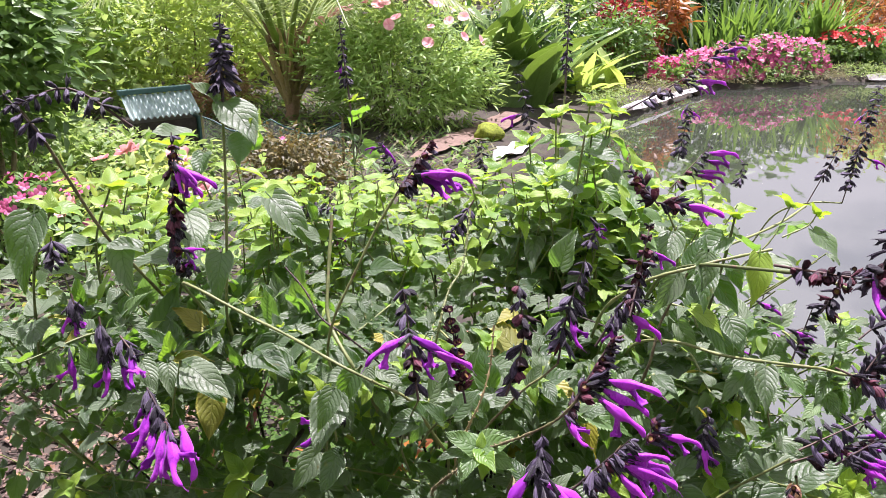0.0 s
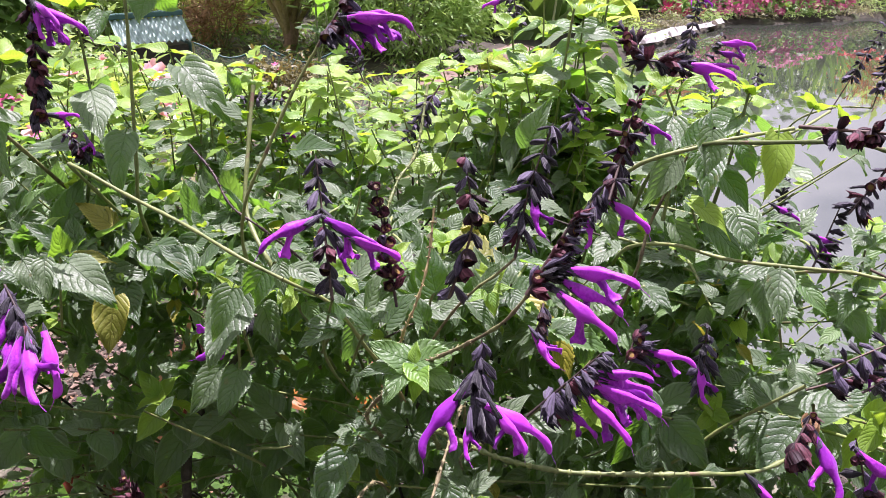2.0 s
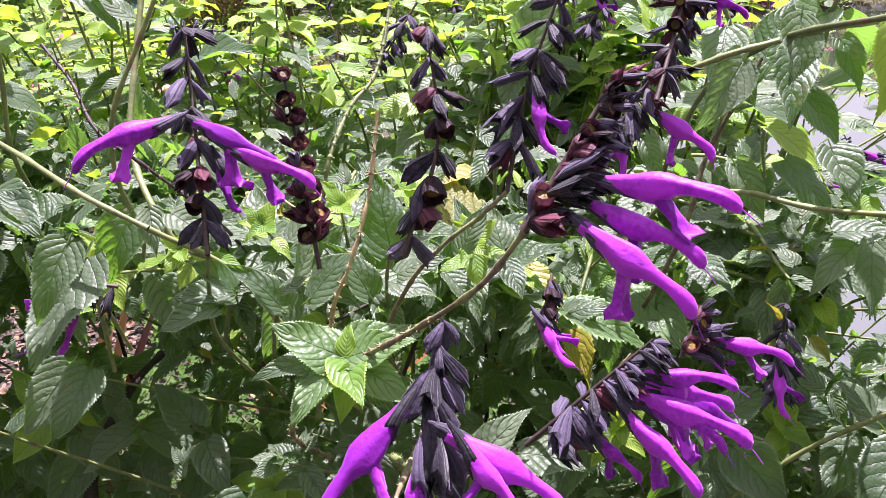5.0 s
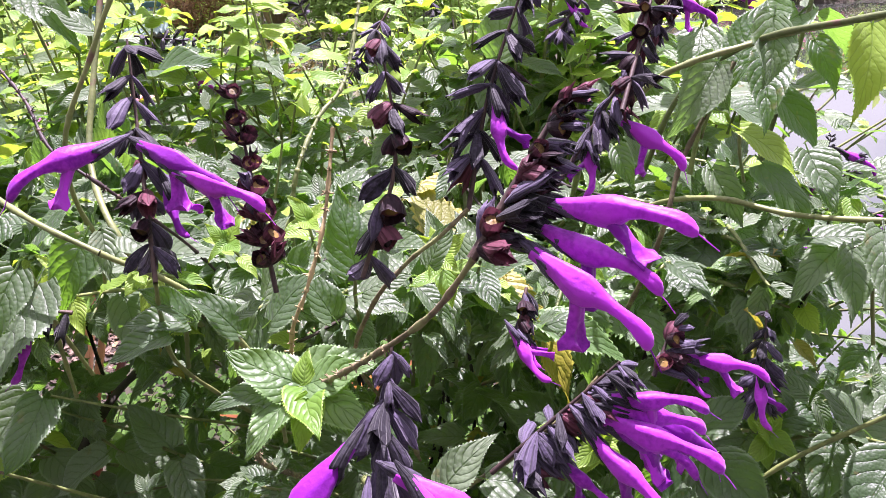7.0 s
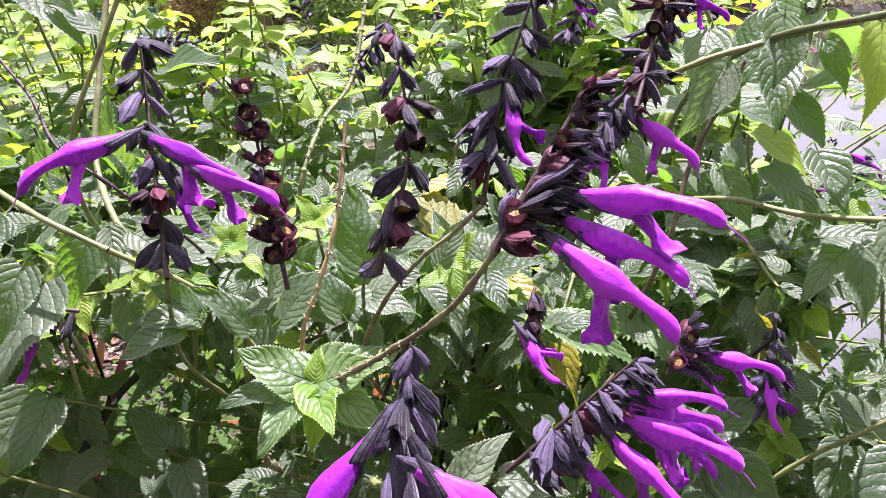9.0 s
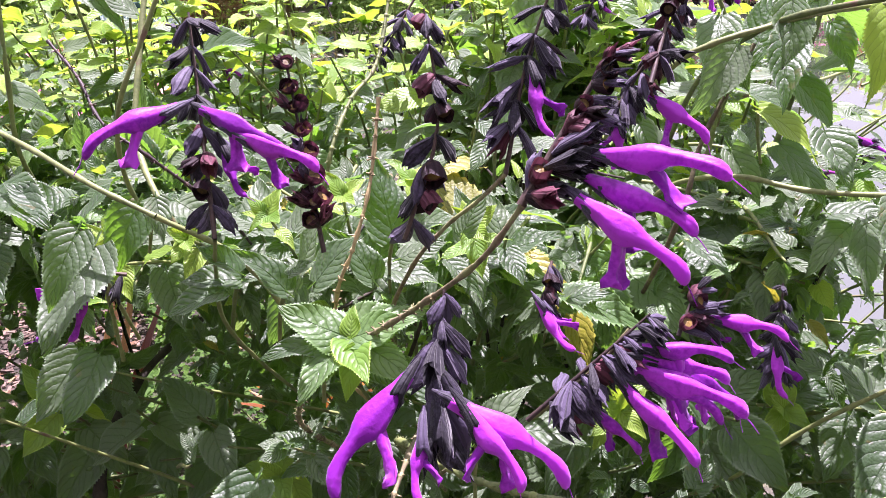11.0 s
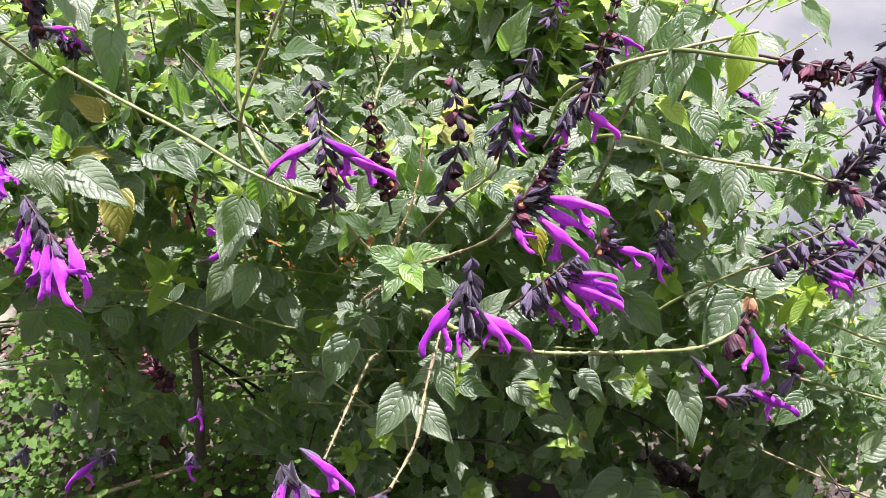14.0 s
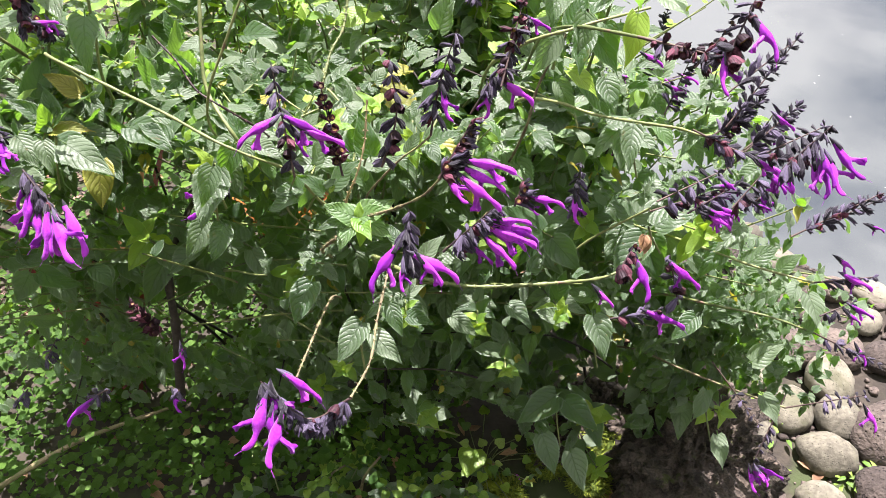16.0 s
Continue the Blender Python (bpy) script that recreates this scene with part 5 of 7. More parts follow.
add_stem([(0.211, 1.708, 0.706), (0.211, 1.608, 0.806), (0.214, 1.572, 0.883), (0.224, 1.622, 1.019), (0.240, 1.669, 1.143)], r0=0.0035, r1=0.0025)
spike = flower_spike((0.162, 1.487, 1.090), (0.131, 1.530, 1.208), whorls=9, per=5, size=0.019, hang=0.35, first=0.1)
corolla(spike, (0.129, 1.501, 1.131), (0.096, 1.496, 1.121))
spike = flower_spike((-0.045, 0.813, 1.171), (-0.006, 0.819, 1.230), whorls=9, per=5, size=0.021, hang=0.35, dry=0.5, first=0.2, face=(0.94, -0.12, -0.33))
corolla(spike, (-0.002, 0.805, 1.199), (0.040, 0.804, 1.194))
corolla(spike, (-0.015, 0.811, 1.189), (0.029, 0.809, 1.181))
corolla(spike, (-0.004, 0.808, 1.181), (0.006, 0.804, 1.172))
corolla(spike, (-0.010, 0.801, 1.197), (0.034, 0.799, 1.195))
add_stem([(-0.134, 0.939, 0.852), (-0.134, 0.839, 0.952), (-0.117, 0.792, 1.028), (-0.090, 0.797, 1.087), (-0.067, 0.807, 1.134), (-0.045, 0.813, 1.171)], r0=0.0022, r1=0.0018)
spike = flower_spike((0.280, 1.210, 1.196), (0.438, 1.204, 1.311), whorls=13, per=5, size=0.019, hang=0.35, first=0.15, dry=0.1, bow=(0, 0, -0.01), face=(0.99, -0.03, -0.13))
corolla(spike, (0.420, 1.195, 1.287), (0.449, 1.197, 1.291))
corolla(spike, (0.384, 1.198, 1.241), (0.425, 1.198, 1.237))
corolla(spike, (0.380, 1.195, 1.233), (0.397, 1.192, 1.225))
corolla(spike, (0.404, 1.190, 1.276), (0.438, 1.196, 1.272))
spike = flower_spike((0.442, 1.481, 1.050), (0.463, 1.517, 1.147), whorls=8, per=5, size=0.019, hang=0.35)
corolla(spike, (0.468, 1.514, 1.137), (0.485, 1.510, 1.127))
corolla(spike, (0.454, 1.515, 1.142), (0.446, 1.509, 1.127))
spike = flower_spike((0.405, 1.383, 1.020), (0.480, 1.413, 1.095), whorls=8, per=5, size=0.021, hang=0.35, dry=0.1, face=(0.99, -0.01, -0.11))
corolla(spike, (0.482, 1.408, 1.082), (0.532, 1.409, 1.080))
corolla(spike, (0.467, 1.396, 1.050), (0.509, 1.395, 1.045))
corolla(spike, (0.462, 1.393, 1.043), (0.506, 1.392, 1.035))
corolla(spike, (0.477, 1.398, 1.069), (0.518, 1.405, 1.057))
spike = flower_spike((0.242, 0.828, 1.161), (0.275, 0.828, 1.159), whorls=4, per=5, size=0.02, hang=0.2, dry=0.3)
corolla(spike, (0.275, 0.827, 1.158), (0.315, 0.814, 1.151))
spike = flower_spike((0.253, 0.855, 1.149), (0.224, 0.891, 1.181), whorls=6, per=5, size=0.019, hang=0.2, dry=0.5)
spike = flower_spike((0.202, 0.730, 1.068), (0.233, 0.808, 1.142), whorls=7, per=5, size=0.018, hang=0.25, dry=0.7)
corolla(spike, (0.239, 0.795, 1.112), (0.261, 0.790, 1.101))
spike = flower_spike((0.785, 1.511, 0.959), (0.861, 1.596, 1.182), whorls=17, per=5, size=0.021, hang=0.35, first=0.15)
corolla(spike, (0.846, 1.542, 1.038), (0.872, 1.539, 1.028))
corolla(spike, (0.822, 1.572, 1.120), (0.808, 1.567, 1.107))
spike = flower_spike((0.716, 1.516, 0.950), (0.805, 1.572, 1.095), whorls=8, per=5, size=0.02, hang=0.35, first=0.4)
spike = flower_spike((0.628, 1.663, 0.949), (0.643, 1.680, 0.996), whorls=5, per=5, size=0.018, hang=0.35)
spike = flower_spike((-0.285, 0.778, 1.107), (-0.286, 0.815, 1.238), whorls=12, per=5, size=0.021, hang=0.35, dry=0.35, first=0.1, face=(0.81, -0.21, -0.55))
corolla(spike, (-0.278, 0.798, 1.201), (-0.270, 0.788, 1.177))
corolla(spike, (-0.270, 0.798, 1.199), (-0.235, 0.792, 1.183))
corolla(spike, (-0.274, 0.796, 1.195), (-0.250, 0.787, 1.174))
corolla(spike, (-0.274, 0.791, 1.112), (-0.255, 0.792, 1.111))
corolla(spike, (-0.274, 0.796, 1.203), (-0.250, 0.784, 1.191))
spike = flower_spike((-0.335, 0.833, 1.240), (-0.439, 0.788, 1.269), whorls=9, per=5, size=0.02, hang=0.3, first=0.25, rachis=0.0018, bow=(0, 0, 0.03))
spike = flower_spike((-0.404, 0.777, 1.236), (-0.448, 0.792, 1.282), whorls=5, per=5, size=0.02, hang=0.4)
add_stem([(-0.405, 1.053, 0.919), (-0.405, 0.953, 1.019), (-0.408, 0.883, 1.093), (-0.415, 0.837, 1.170), (-0.423, 0.807, 1.232), (-0.433, 0.788, 1.269)], r0=0.003, r1=0.002, material=WOODY)
spike = flower_spike((-0.346, 0.715, 1.066), (-0.337, 0.699, 1.022), whorls=5, per=6, size=0.023, hang=0.5, face=(0.14, -0.33, -0.93))
corolla(spike, (-0.337, 0.697, 1.017), (-0.336, 0.686, 0.987))
corolla(spike, (-0.320, 0.699, 1.020), (-0.313, 0.690, 0.994))
spike = flower_spike((-0.401, 0.768, 1.068), (-0.391, 0.757, 1.039), whorls=4, per=5, size=0.02, hang=0.4, face=(-0.05, -0.34, -0.94))
corolla(spike, (-0.398, 0.760, 1.048), (-0.409, 0.752, 1.027))
corolla(spike, (-0.395, 0.759, 1.045), (-0.391, 0.752, 1.026))
corolla(spike, (-0.390, 0.724, 1.008), (-0.387, 0.714, 0.978))
corolla(spike, (-0.395, 0.761, 1.043), (-0.393, 0.750, 1.024))
spike = flower_spike((-0.477, 0.881, 1.093), (-0.473, 0.869, 1.060), whorls=4, per=5, size=0.02, hang=0.4)
spike = flower_spike((-0.257, 1.237, 1.025), (-0.189, 1.236, 1.019), whorls=6, per=5, size=0.019, hang=0.3)
corolla(spike, (-0.192, 1.222, 0.981), (-0.168, 1.218, 0.968))
spike = flower_spike((0.044, 1.153, 1.064), (0.002, 1.128, 0.998), whorls=7, per=5, size=0.019, hang=0.3)
spike = flower_spike((0.067, 1.556, 0.998), (0.062, 1.581, 1.063), whorls=6, per=5, size=0.02, hang=0.35)
spike = flower_spike((-0.100, 1.446, 1.003), (-0.139, 1.477, 1.090), whorls=7, per=5, size=0.018, hang=0.2)
corolla(spike, (-0.128, 1.471, 1.072), (-0.106, 1.461, 1.044))
corolla(spike, (-0.144, 1.471, 1.072), (-0.166, 1.469, 1.069))
spike = flower_spike((0.190, 0.947, 1.070), (0.208, 0.956, 1.094), whorls=4, per=5, size=0.018)
corolla(spike, (0.200, 0.955, 1.091), (0.212, 0.949, 1.074))
spike = flower_spike((0.440, 1.001, 0.909), (0.464, 1.019, 0.954), whorls=6, per=5, size=0.018, hang=0.2, face=(0.94, -0.11, -0.33))
corolla(spike, (0.456, 1.019, 0.954), (0.484, 1.014, 0.939))
corolla(spike, (0.424, 1.008, 0.927), (0.440, 1.007, 0.924))
spike = flower_spike((0.455, 0.902, 0.927), (0.483, 0.928, 0.995), whorls=8, per=5, size=0.018, hang=0.2, face=(0.72, -0.21, -0.66))
corolla(spike, (0.461, 0.915, 0.961), (0.483, 0.912, 0.951))
corolla(spike, (0.465, 0.912, 0.954), (0.473, 0.907, 0.939))
# stems at the front
add_stem([(-0.002, 0.834, 0.743), (-0.002, 0.734, 0.843), (0.022, 0.673, 0.913), (0.052, 0.659, 0.950), (0.086, 0.624, 0.991), (0.114, 0.597, 1.027), (0.130, 0.585, 1.056)], r0=0.0019, r1=0.0014, material=WOODY, knots=0.5)
add_stem([(0.088, 0.822, 0.711), (0.088, 0.722, 0.811), (0.113, 0.662, 0.880), (0.147, 0.649, 0.919), (0.171, 0.638, 0.954), (0.184, 0.637, 0.975)], r0=0.0018, r1=0.0013, material=WOODY)
add_stem([(0.061, 0.837, 0.728), (0.061, 0.737, 0.828), (0.094, 0.664, 0.871), (0.123, 0.644, 0.874), (0.172, 0.629, 0.876), (0.227, 0.627, 0.878), (0.273, 0.629, 0.879), (0.328, 0.648, 0.868), (0.375, 0.674, 0.871)], r0=0.0026, r1=0.002, knots=0.6)
add_stem([(-0.322, 0.992, 0.923), (-0.322, 0.892, 1.023), (-0.287, 0.825, 1.054), (-0.224, 0.794, 1.037), (-0.160, 0.756, 1.026), (-0.101, 0.716, 1.015), (-0.064, 0.709, 0.999)], r0=0.0026, r1=0.002)
add_stem([(-0.064, 0.709, 0.999), (-0.026, 0.726, 0.966), (-0.002, 0.751, 0.908), (0.012, 0.816, 0.834), (0.012, 0.916, 0.734)], r0=0.002, r1=0.0026)
add_stem([(0.062, 0.711, 1.065), (0.058, 0.693, 1.025), (0.049, 0.683, 0.993), (0.038, 0.686, 0.963), (0.024, 0.740, 0.886), (0.024, 0.840, 0.786)], r0=0.0011, r1=0.0014, material=TAN, knots=0.6, label="bare tan flower stalk with small scars")
add_stem([(0.038, 1.001, 1.098), (0.029, 0.950, 1.037), (0.011, 0.916, 1.013), (-0.001, 0.877, 0.975), (-0.010, 0.899, 0.908), (-0.010, 0.999, 0.808)], r0=0.0018, r1=0.002, knots=0.5)
add_stem([(-0.181, 0.846, 1.071), (-0.155, 0.827, 1.050), (-0.133, 0.805, 1.025), (-0.101, 0.797, 1.004), (-0.068, 0.839, 0.943), (-0.068, 0.939, 0.843)], r0=0.0012, r1=0.0015, material=TWIG, knots=0.6)
add_stem([(-0.136, 0.922, 1.112), (-0.137, 0.882, 1.048), (-0.133, 0.849, 1.001), (-0.100, 0.802, 0.967), (-0.080, 0.824, 0.907), (-0.080, 0.924, 0.807)], r0=0.0028, r1=0.003)
add_stem([(0.216, 1.026, 0.889), (0.216, 0.926, 0.989), (0.243, 0.857, 1.052), (0.263, 0.843, 1.069), (0.294, 0.839, 1.080), (0.328, 0.844, 1.088), (0.394, 0.871, 1.092)], r0=0.003, r1=0.0022)
add_stem([(0.247, 0.977, 0.777), (0.247, 0.877, 0.877), (0.255, 0.835, 0.955), (0.264, 0.844, 0.999), (0.276, 0.848, 1.030), (0.294, 0.855, 1.067)], r0=0.0024, r1=0.002, material=WOODY)
add_stem([(0.127, 0.700, 1.028), (0.113, 0.701, 1.013), (0.096, 0.704, 0.997), (0.076, 0.712, 0.968), (0.054, 0.771, 0.896), (0.054, 0.871, 0.796)], r0=0.0014, r1=0.0018, material=WOODY)
add_stem([(-0.012, 0.655, 1.010), (-0.020, 0.671, 0.984), (-0.032, 0.704, 0.937), (-0.040, 0.776, 0.865), (-0.040, 0.876, 0.765)], r0=0.0013, r1=0.0018)
add_stem([(0.043, 0.468, 0.891), (0.060, 0.522, 0.879), (0.068, 0.572, 0.891), (0.081, 0.636, 0.904), (0.089, 0.724, 0.872), (0.089, 0.824, 0.772)], r0=0.0012, r1=0.0017, material=WOODY, knots=0.8)
add_stem([(-0.007, 0.483, 0.904), (0.000, 0.544, 0.883), (0.006, 0.611, 0.854), (0.009, 0.698, 0.798), (0.009, 0.798, 0.698)], r0=0.001, r1=0.0015, material=WOODY, knots=0.8)
# trunk, its shade carried by the near-black bark colour
add_stem([(-0.312, 0.933, 0.325), (-0.277, 0.910, 0.515), (-0.269, 0.933, 0.633), (-0.240, 0.990, 0.701), (-0.213, 1.101, 0.709)], r0=0.011, r1=0.004, material=SHADE_BARK)
add_stem([(0.391, 0.949, 0.843), (0.391, 0.849, 0.943), (0.412, 0.766, 0.993), (0.433, 0.733, 1.003), (0.442, 0.724, 1.008)], r0=0.0022, r1=0.0018)
add_stem([(0.261, 1.038, 0.830), (0.261, 0.938, 0.930), (0.292, 0.863, 0.972), (0.341, 0.823, 0.975), (0.412, 0.766, 0.993)], r0=0.0028, r1=0.0022)
add_stem([(0.410, 0.767, 0.872), (0.356, 0.800, 0.798), (0.312, 0.815, 0.735), (0.290, 0.873, 0.663), (0.290, 0.973, 0.563)], r0=0.002, r1=0.0026)
add_stem([(0.686, 0.721, 0.510), (0.616, 0.757, 0.513), (0.539, 0.804, 0.515), (0.505, 0.875, 0.476), (0.505, 0.975, 0.376)], r0=0.002, r1=0.0026, material=WOODY)
add_stem([(0.637, 0.721, 0.779), (0.565, 0.755, 0.781), (0.490, 0.795, 0.789), (0.455, 0.864, 0.753), (0.455, 0.964, 0.653)], r0=0.002, r1=0.0026)
add_stem([(0.679, 0.729, 0.671), (0.615, 0.749, 0.687), (0.543, 0.778, 0.684), (0.506, 0.843, 0.642), (0.506, 0.943, 0.542)], r0=0.002, r1=0.0026)
add_stem([(0.716, 1.516, 0.950), (0.641, 1.445, 0.937), (0.526, 1.353, 0.928), (0.433, 1.277, 0.933), (0.402, 1.302, 0.895), (0.402, 1.402, 0.795)], r0=0.003, r1=0.0035)
add_stem([(0.785, 1.511, 0.959), (0.721, 1.518, 0.956), (0.681, 1.572, 0.914), (0.681, 1.672, 0.814)], r0=0.002, r1=0.0025)
add_stem([(0.282, 1.031, 0.928), (0.282, 0.931, 1.028), (0.299, 0.847, 1.080), (0.335, 0.773, 1.106), (0.365, 0.697, 1.129), (0.378, 0.656, 1.134)], r0=0.003, r1=0.002)
add_stem([(-0.661, 1.029, 0.787), (-0.607, 1.012, 0.738), (-0.569, 1.034, 0.650), (-0.554, 1.093, 0.574), (-0.554, 1.193, 0.474)], r0=0.004, r1=0.005)
# leafy shoots
leafy([(0.197, 1.232, 0.831), (0.204, 1.230, 0.968), (0.214, 1.224, 1.097), (0.226, 1.231, 1.200)], r0=0.0035, r1=0.0018, size=0.075, gap=0.05, first=0.25)
leafy([(0.239, 1.188, 0.853), (0.253, 1.216, 0.984), (0.237, 1.225, 1.097)], r0=0.003, r1=0.0018, size=0.07, gap=0.055)
leafy([(0.138, 1.230, 0.831), (0.152, 1.231, 0.977), (0.163, 1.242, 1.063)], r0=0.003, r1=0.0018, size=0.07, gap=0.055)
leafy([(0.319, 1.009, 0.939), (0.329, 1.024, 1.036), (0.304, 1.014, 1.097)], r0=0.003, r1=0.0018, size=0.06, gap=0.05)
leafy([(0.344, 0.919, 0.981), (0.362, 0.929, 1.064), (0.369, 0.935, 1.111)], r0=0.003, r1=0.0018, size=0.065, gap=0.05)
leafy([(0.537, 1.363, 0.868), (0.600, 1.383, 0.918), (0.645, 1.418, 0.980)], r0=0.0025, r1=0.0015, size=0.075, gap=0.055)
leafy([(0.646, 1.436, 0.911), (0.695, 1.445, 0.932), (0.712, 1.453, 0.952)], r0=0.0025, r1=0.0015, size=0.075, gap=0.05)
leafy([(-0.157, 1.357, 0.766), (-0.145, 1.384, 0.896), (-0.140, 1.409, 0.990)], r0=0.003, r1=0.0015, size=0.07, gap=0.05)
leafy([(-0.213, 1.295, 0.748), (-0.220, 1.311, 0.878), (-0.192, 1.325, 0.972)], r0=0.003, r1=0.0015, size=0.065, gap=0.05)
leafy([(-0.059, 1.224, 0.831), (-0.044, 1.247, 0.949), (-0.030, 1.265, 1.024)], r0=0.003, r1=0.0015, size=0.065, gap=0.05)
leafy([(0.051, 1.318, 0.788), (0.059, 1.357, 0.920), (0.063, 1.387, 1.032)], r0=0.003, r1=0.0015, size=0.065, gap=0.05)
leafy([(-0.289, 1.107, 0.822), (-0.278, 1.124, 0.953), (-0.270, 1.130, 1.026)], r0=0.003, r1=0.0015, size=0.07, gap=0.05)
leafy([(-0.406, 1.014, 0.869), (-0.365, 1.026, 1.043), (-0.375, 1.051, 1.168)], r0=0.003, r1=0.0018, size=0.075, gap=0.06)
leafy([(-0.513, 1.061, 0.861), (-0.517, 1.063, 1.010), (-0.483, 1.067, 1.105)], r0=0.003, r1=0.0018, size=0.075, gap=0.06)
leafy([(-0.599, 1.002, 0.853), (-0.581, 1.003, 0.997), (-0.531, 0.987, 1.095)], r0=0.003, r1=0.0018, size=0.075, gap=0.06)
leafy([(-0.285, 0.992, 1.174), (-0.263, 1.002, 1.199), (-0.246, 0.995, 1.208)], r0=0.0018, r1=0.0012, size=0.05, gap=0.04)
leafy([(-0.206, 1.605, 1.007), (-0.193, 1.630, 1.075), (-0.211, 1.651, 1.131)], r0=0.002, r1=0.0015, size=0.06, gap=0.05)
# single leaves that stand out
tuft = add_stem([(0.036, 0.667, 0.945), (0.027, 0.690, 0.914), (0.017, 0.724, 0.868)], 0.0018, 0.0016)
place_leaf(tuft, (0.040, 0.654, 0.954), (0.011, 0.641, 0.963))
place_leaf(tuft, (0.041, 0.649, 0.955), (0.027, 0.625, 0.939))
place_leaf(tuft, (0.056, 0.645, 0.957), (0.052, 0.626, 0.939), kind="young")
place_leaf(tuft, (0.055, 0.657, 0.947), (0.078, 0.646, 0.933))
place_leaf(tuft, (0.044, 0.661, 0.956), (0.028, 0.674, 0.962), kind="young")
place_leaf(tuft, (0.048, 0.667, 0.945), (0.056, 0.682, 0.952))
for tip, grown in (((0.082, 0.648, 0.978), "tender"), ((0.088, 0.672, 0.968), "tender"), ((0.03, 0.618, 0.95), "tender"), ((0.062, 0.62, 0.962), "young"), ((0.016, 0.655, 0.978), "tender"), ((0.084, 0.634, 0.952), "tender"), ((0.051, 0.662, 0.972), "young")):
    place_leaf(tuft, (0.05, 0.654, 0.957), tip, (0, -0.4, 1), grown)
tuft = add_stem([(0.114, 0.645, 0.902), (0.113, 0.667, 0.867), (0.113, 0.699, 0.815)], 0.0018, 0.0016)
place_leaf(tuft, (0.115, 0.633, 0.913), (0.133, 0.637, 0.944))
place_leaf(tuft, (0.136, 0.644, 0.911), (0.170, 0.635, 0.912))
place_leaf(tuft, (0.091, 0.641, 0.932), (0.076, 0.659, 0.948))
tuft = add_stem([(-0.013, 0.684, 0.976), (-0.026, 0.709, 0.948), (-0.043, 0.744, 0.907)], 0.0018, 0.0016)
place_leaf(tuft, (-0.008, 0.671, 0.984), (-0.025, 0.663, 1.004))
place_leaf(tuft, (-0.011, 0.679, 0.976), (-0.040, 0.670, 0.984))
place_leaf(tuft, (0.014, 0.681, 0.978), (0.027, 0.685, 0.987))
place_leaf(tuft, (-0.016, 0.667, 0.976), (-0.044, 0.653, 0.973))
tuft = add_stem([(0.006, 0.699, 0.958), (-0.005, 0.723, 0.929), (-0.018, 0.758, 0.885)], 0.0018, 0.0016)
place_leaf(tuft, (0.011, 0.686, 0.966), (-0.010, 0.682, 0.996))
place_leaf(tuft, (0.013, 0.695, 0.962), (0.003, 0.694, 0.984))
place_leaf(tuft, (0.022, 0.706, 0.961), (0.048, 0.710, 0.992))
place_leaf(tuft, (0.053, 0.717, 0.958), (0.034, 0.720, 0.991))
tuft = add_stem([(-0.080, 0.745, 0.996), (-0.096, 0.771, 0.970), (-0.118, 0.807, 0.932)], 0.0018, 0.0016)
place_leaf(tuft, (-0.072, 0.731, 1.002), (-0.066, 0.712, 0.984))
place_leaf(tuft, (-0.087, 0.739, 0.995), (-0.103, 0.711, 0.960))
place_leaf(tuft, (-0.059, 0.731, 0.999), (-0.032, 0.718, 0.991))
tuft = add_stem([(0.059, 0.768, 0.961), (0.053, 0.793, 0.932), (0.048, 0.829, 0.890)], 0.0018, 0.0016)
place_leaf(tuft, (0.061, 0.755, 0.967), (0.053, 0.765, 1.016))
place_leaf(tuft, (0.066, 0.741, 0.960), (0.092, 0.739, 0.978))
place_leaf(tuft, (0.104, 0.749, 0.974), (0.114, 0.751, 1.001))
tuft = add_stem([(0.317, 0.862, 1.093), (0.330, 0.893, 1.074), (0.352, 0.936, 1.047)], 0.0018, 0.0016)
place_leaf(tuft, (0.311, 0.847, 1.096), (0.304, 0.819, 1.060))
place_leaf(tuft, (0.283, 0.854, 1.067), (0.258, 0.817, 1.035))
place_leaf(tuft, (0.340, 0.852, 1.081), (0.356, 0.831, 1.056))
place_leaf(tuft, (0.376, 0.858, 1.090), (0.370, 0.816, 1.047), kind="young")
place_leaf(tuft, (0.275, 0.864, 1.065), (0.294, 0.843, 1.041))
tuft = add_stem([(0.306, 0.862, 1.021), (0.318, 0.890, 0.996), (0.338, 0.929, 0.961)], 0.0018, 0.0016)
place_leaf(tuft, (0.301, 0.847, 1.025), (0.340, 0.821, 1.013), kind="young")
place_leaf(tuft, (0.334, 0.887, 0.989), (0.370, 0.853, 0.960))
place_leaf(tuft, (0.338, 0.920, 1.038), (0.390, 0.886, 1.006))
place_leaf(tuft, (0.301, 0.894, 0.983), (0.327, 0.868, 0.949))
tuft = add_stem([(0.382, 0.832, 0.948), (0.399, 0.858, 0.919), (0.426, 0.895, 0.876)], 0.0018, 0.0016)
place_leaf(tuft, (0.374, 0.818, 0.954), (0.372, 0.781, 0.921))
place_leaf(tuft, (0.373, 0.836, 0.946), (0.338, 0.807, 0.935))
place_leaf(tuft, (0.358, 0.839, 0.953), (0.396, 0.823, 0.964))
place_leaf(tuft, (0.335, 0.837, 0.928), (0.323, 0.854, 0.942))
tuft = add_stem([(0.123, 0.788, 1.022), (0.123, 0.815, 0.998), (0.124, 0.854, 0.962)], 0.0018, 0.0016)
place_leaf(tuft, (0.123, 0.773, 1.026), (0.139, 0.774, 1.049))
place_leaf(tuft, (0.117, 0.781, 1.020), (0.107, 0.765, 1.009))
place_leaf(tuft, (0.217, 0.820, 1.022), (0.229, 0.801, 1.003))
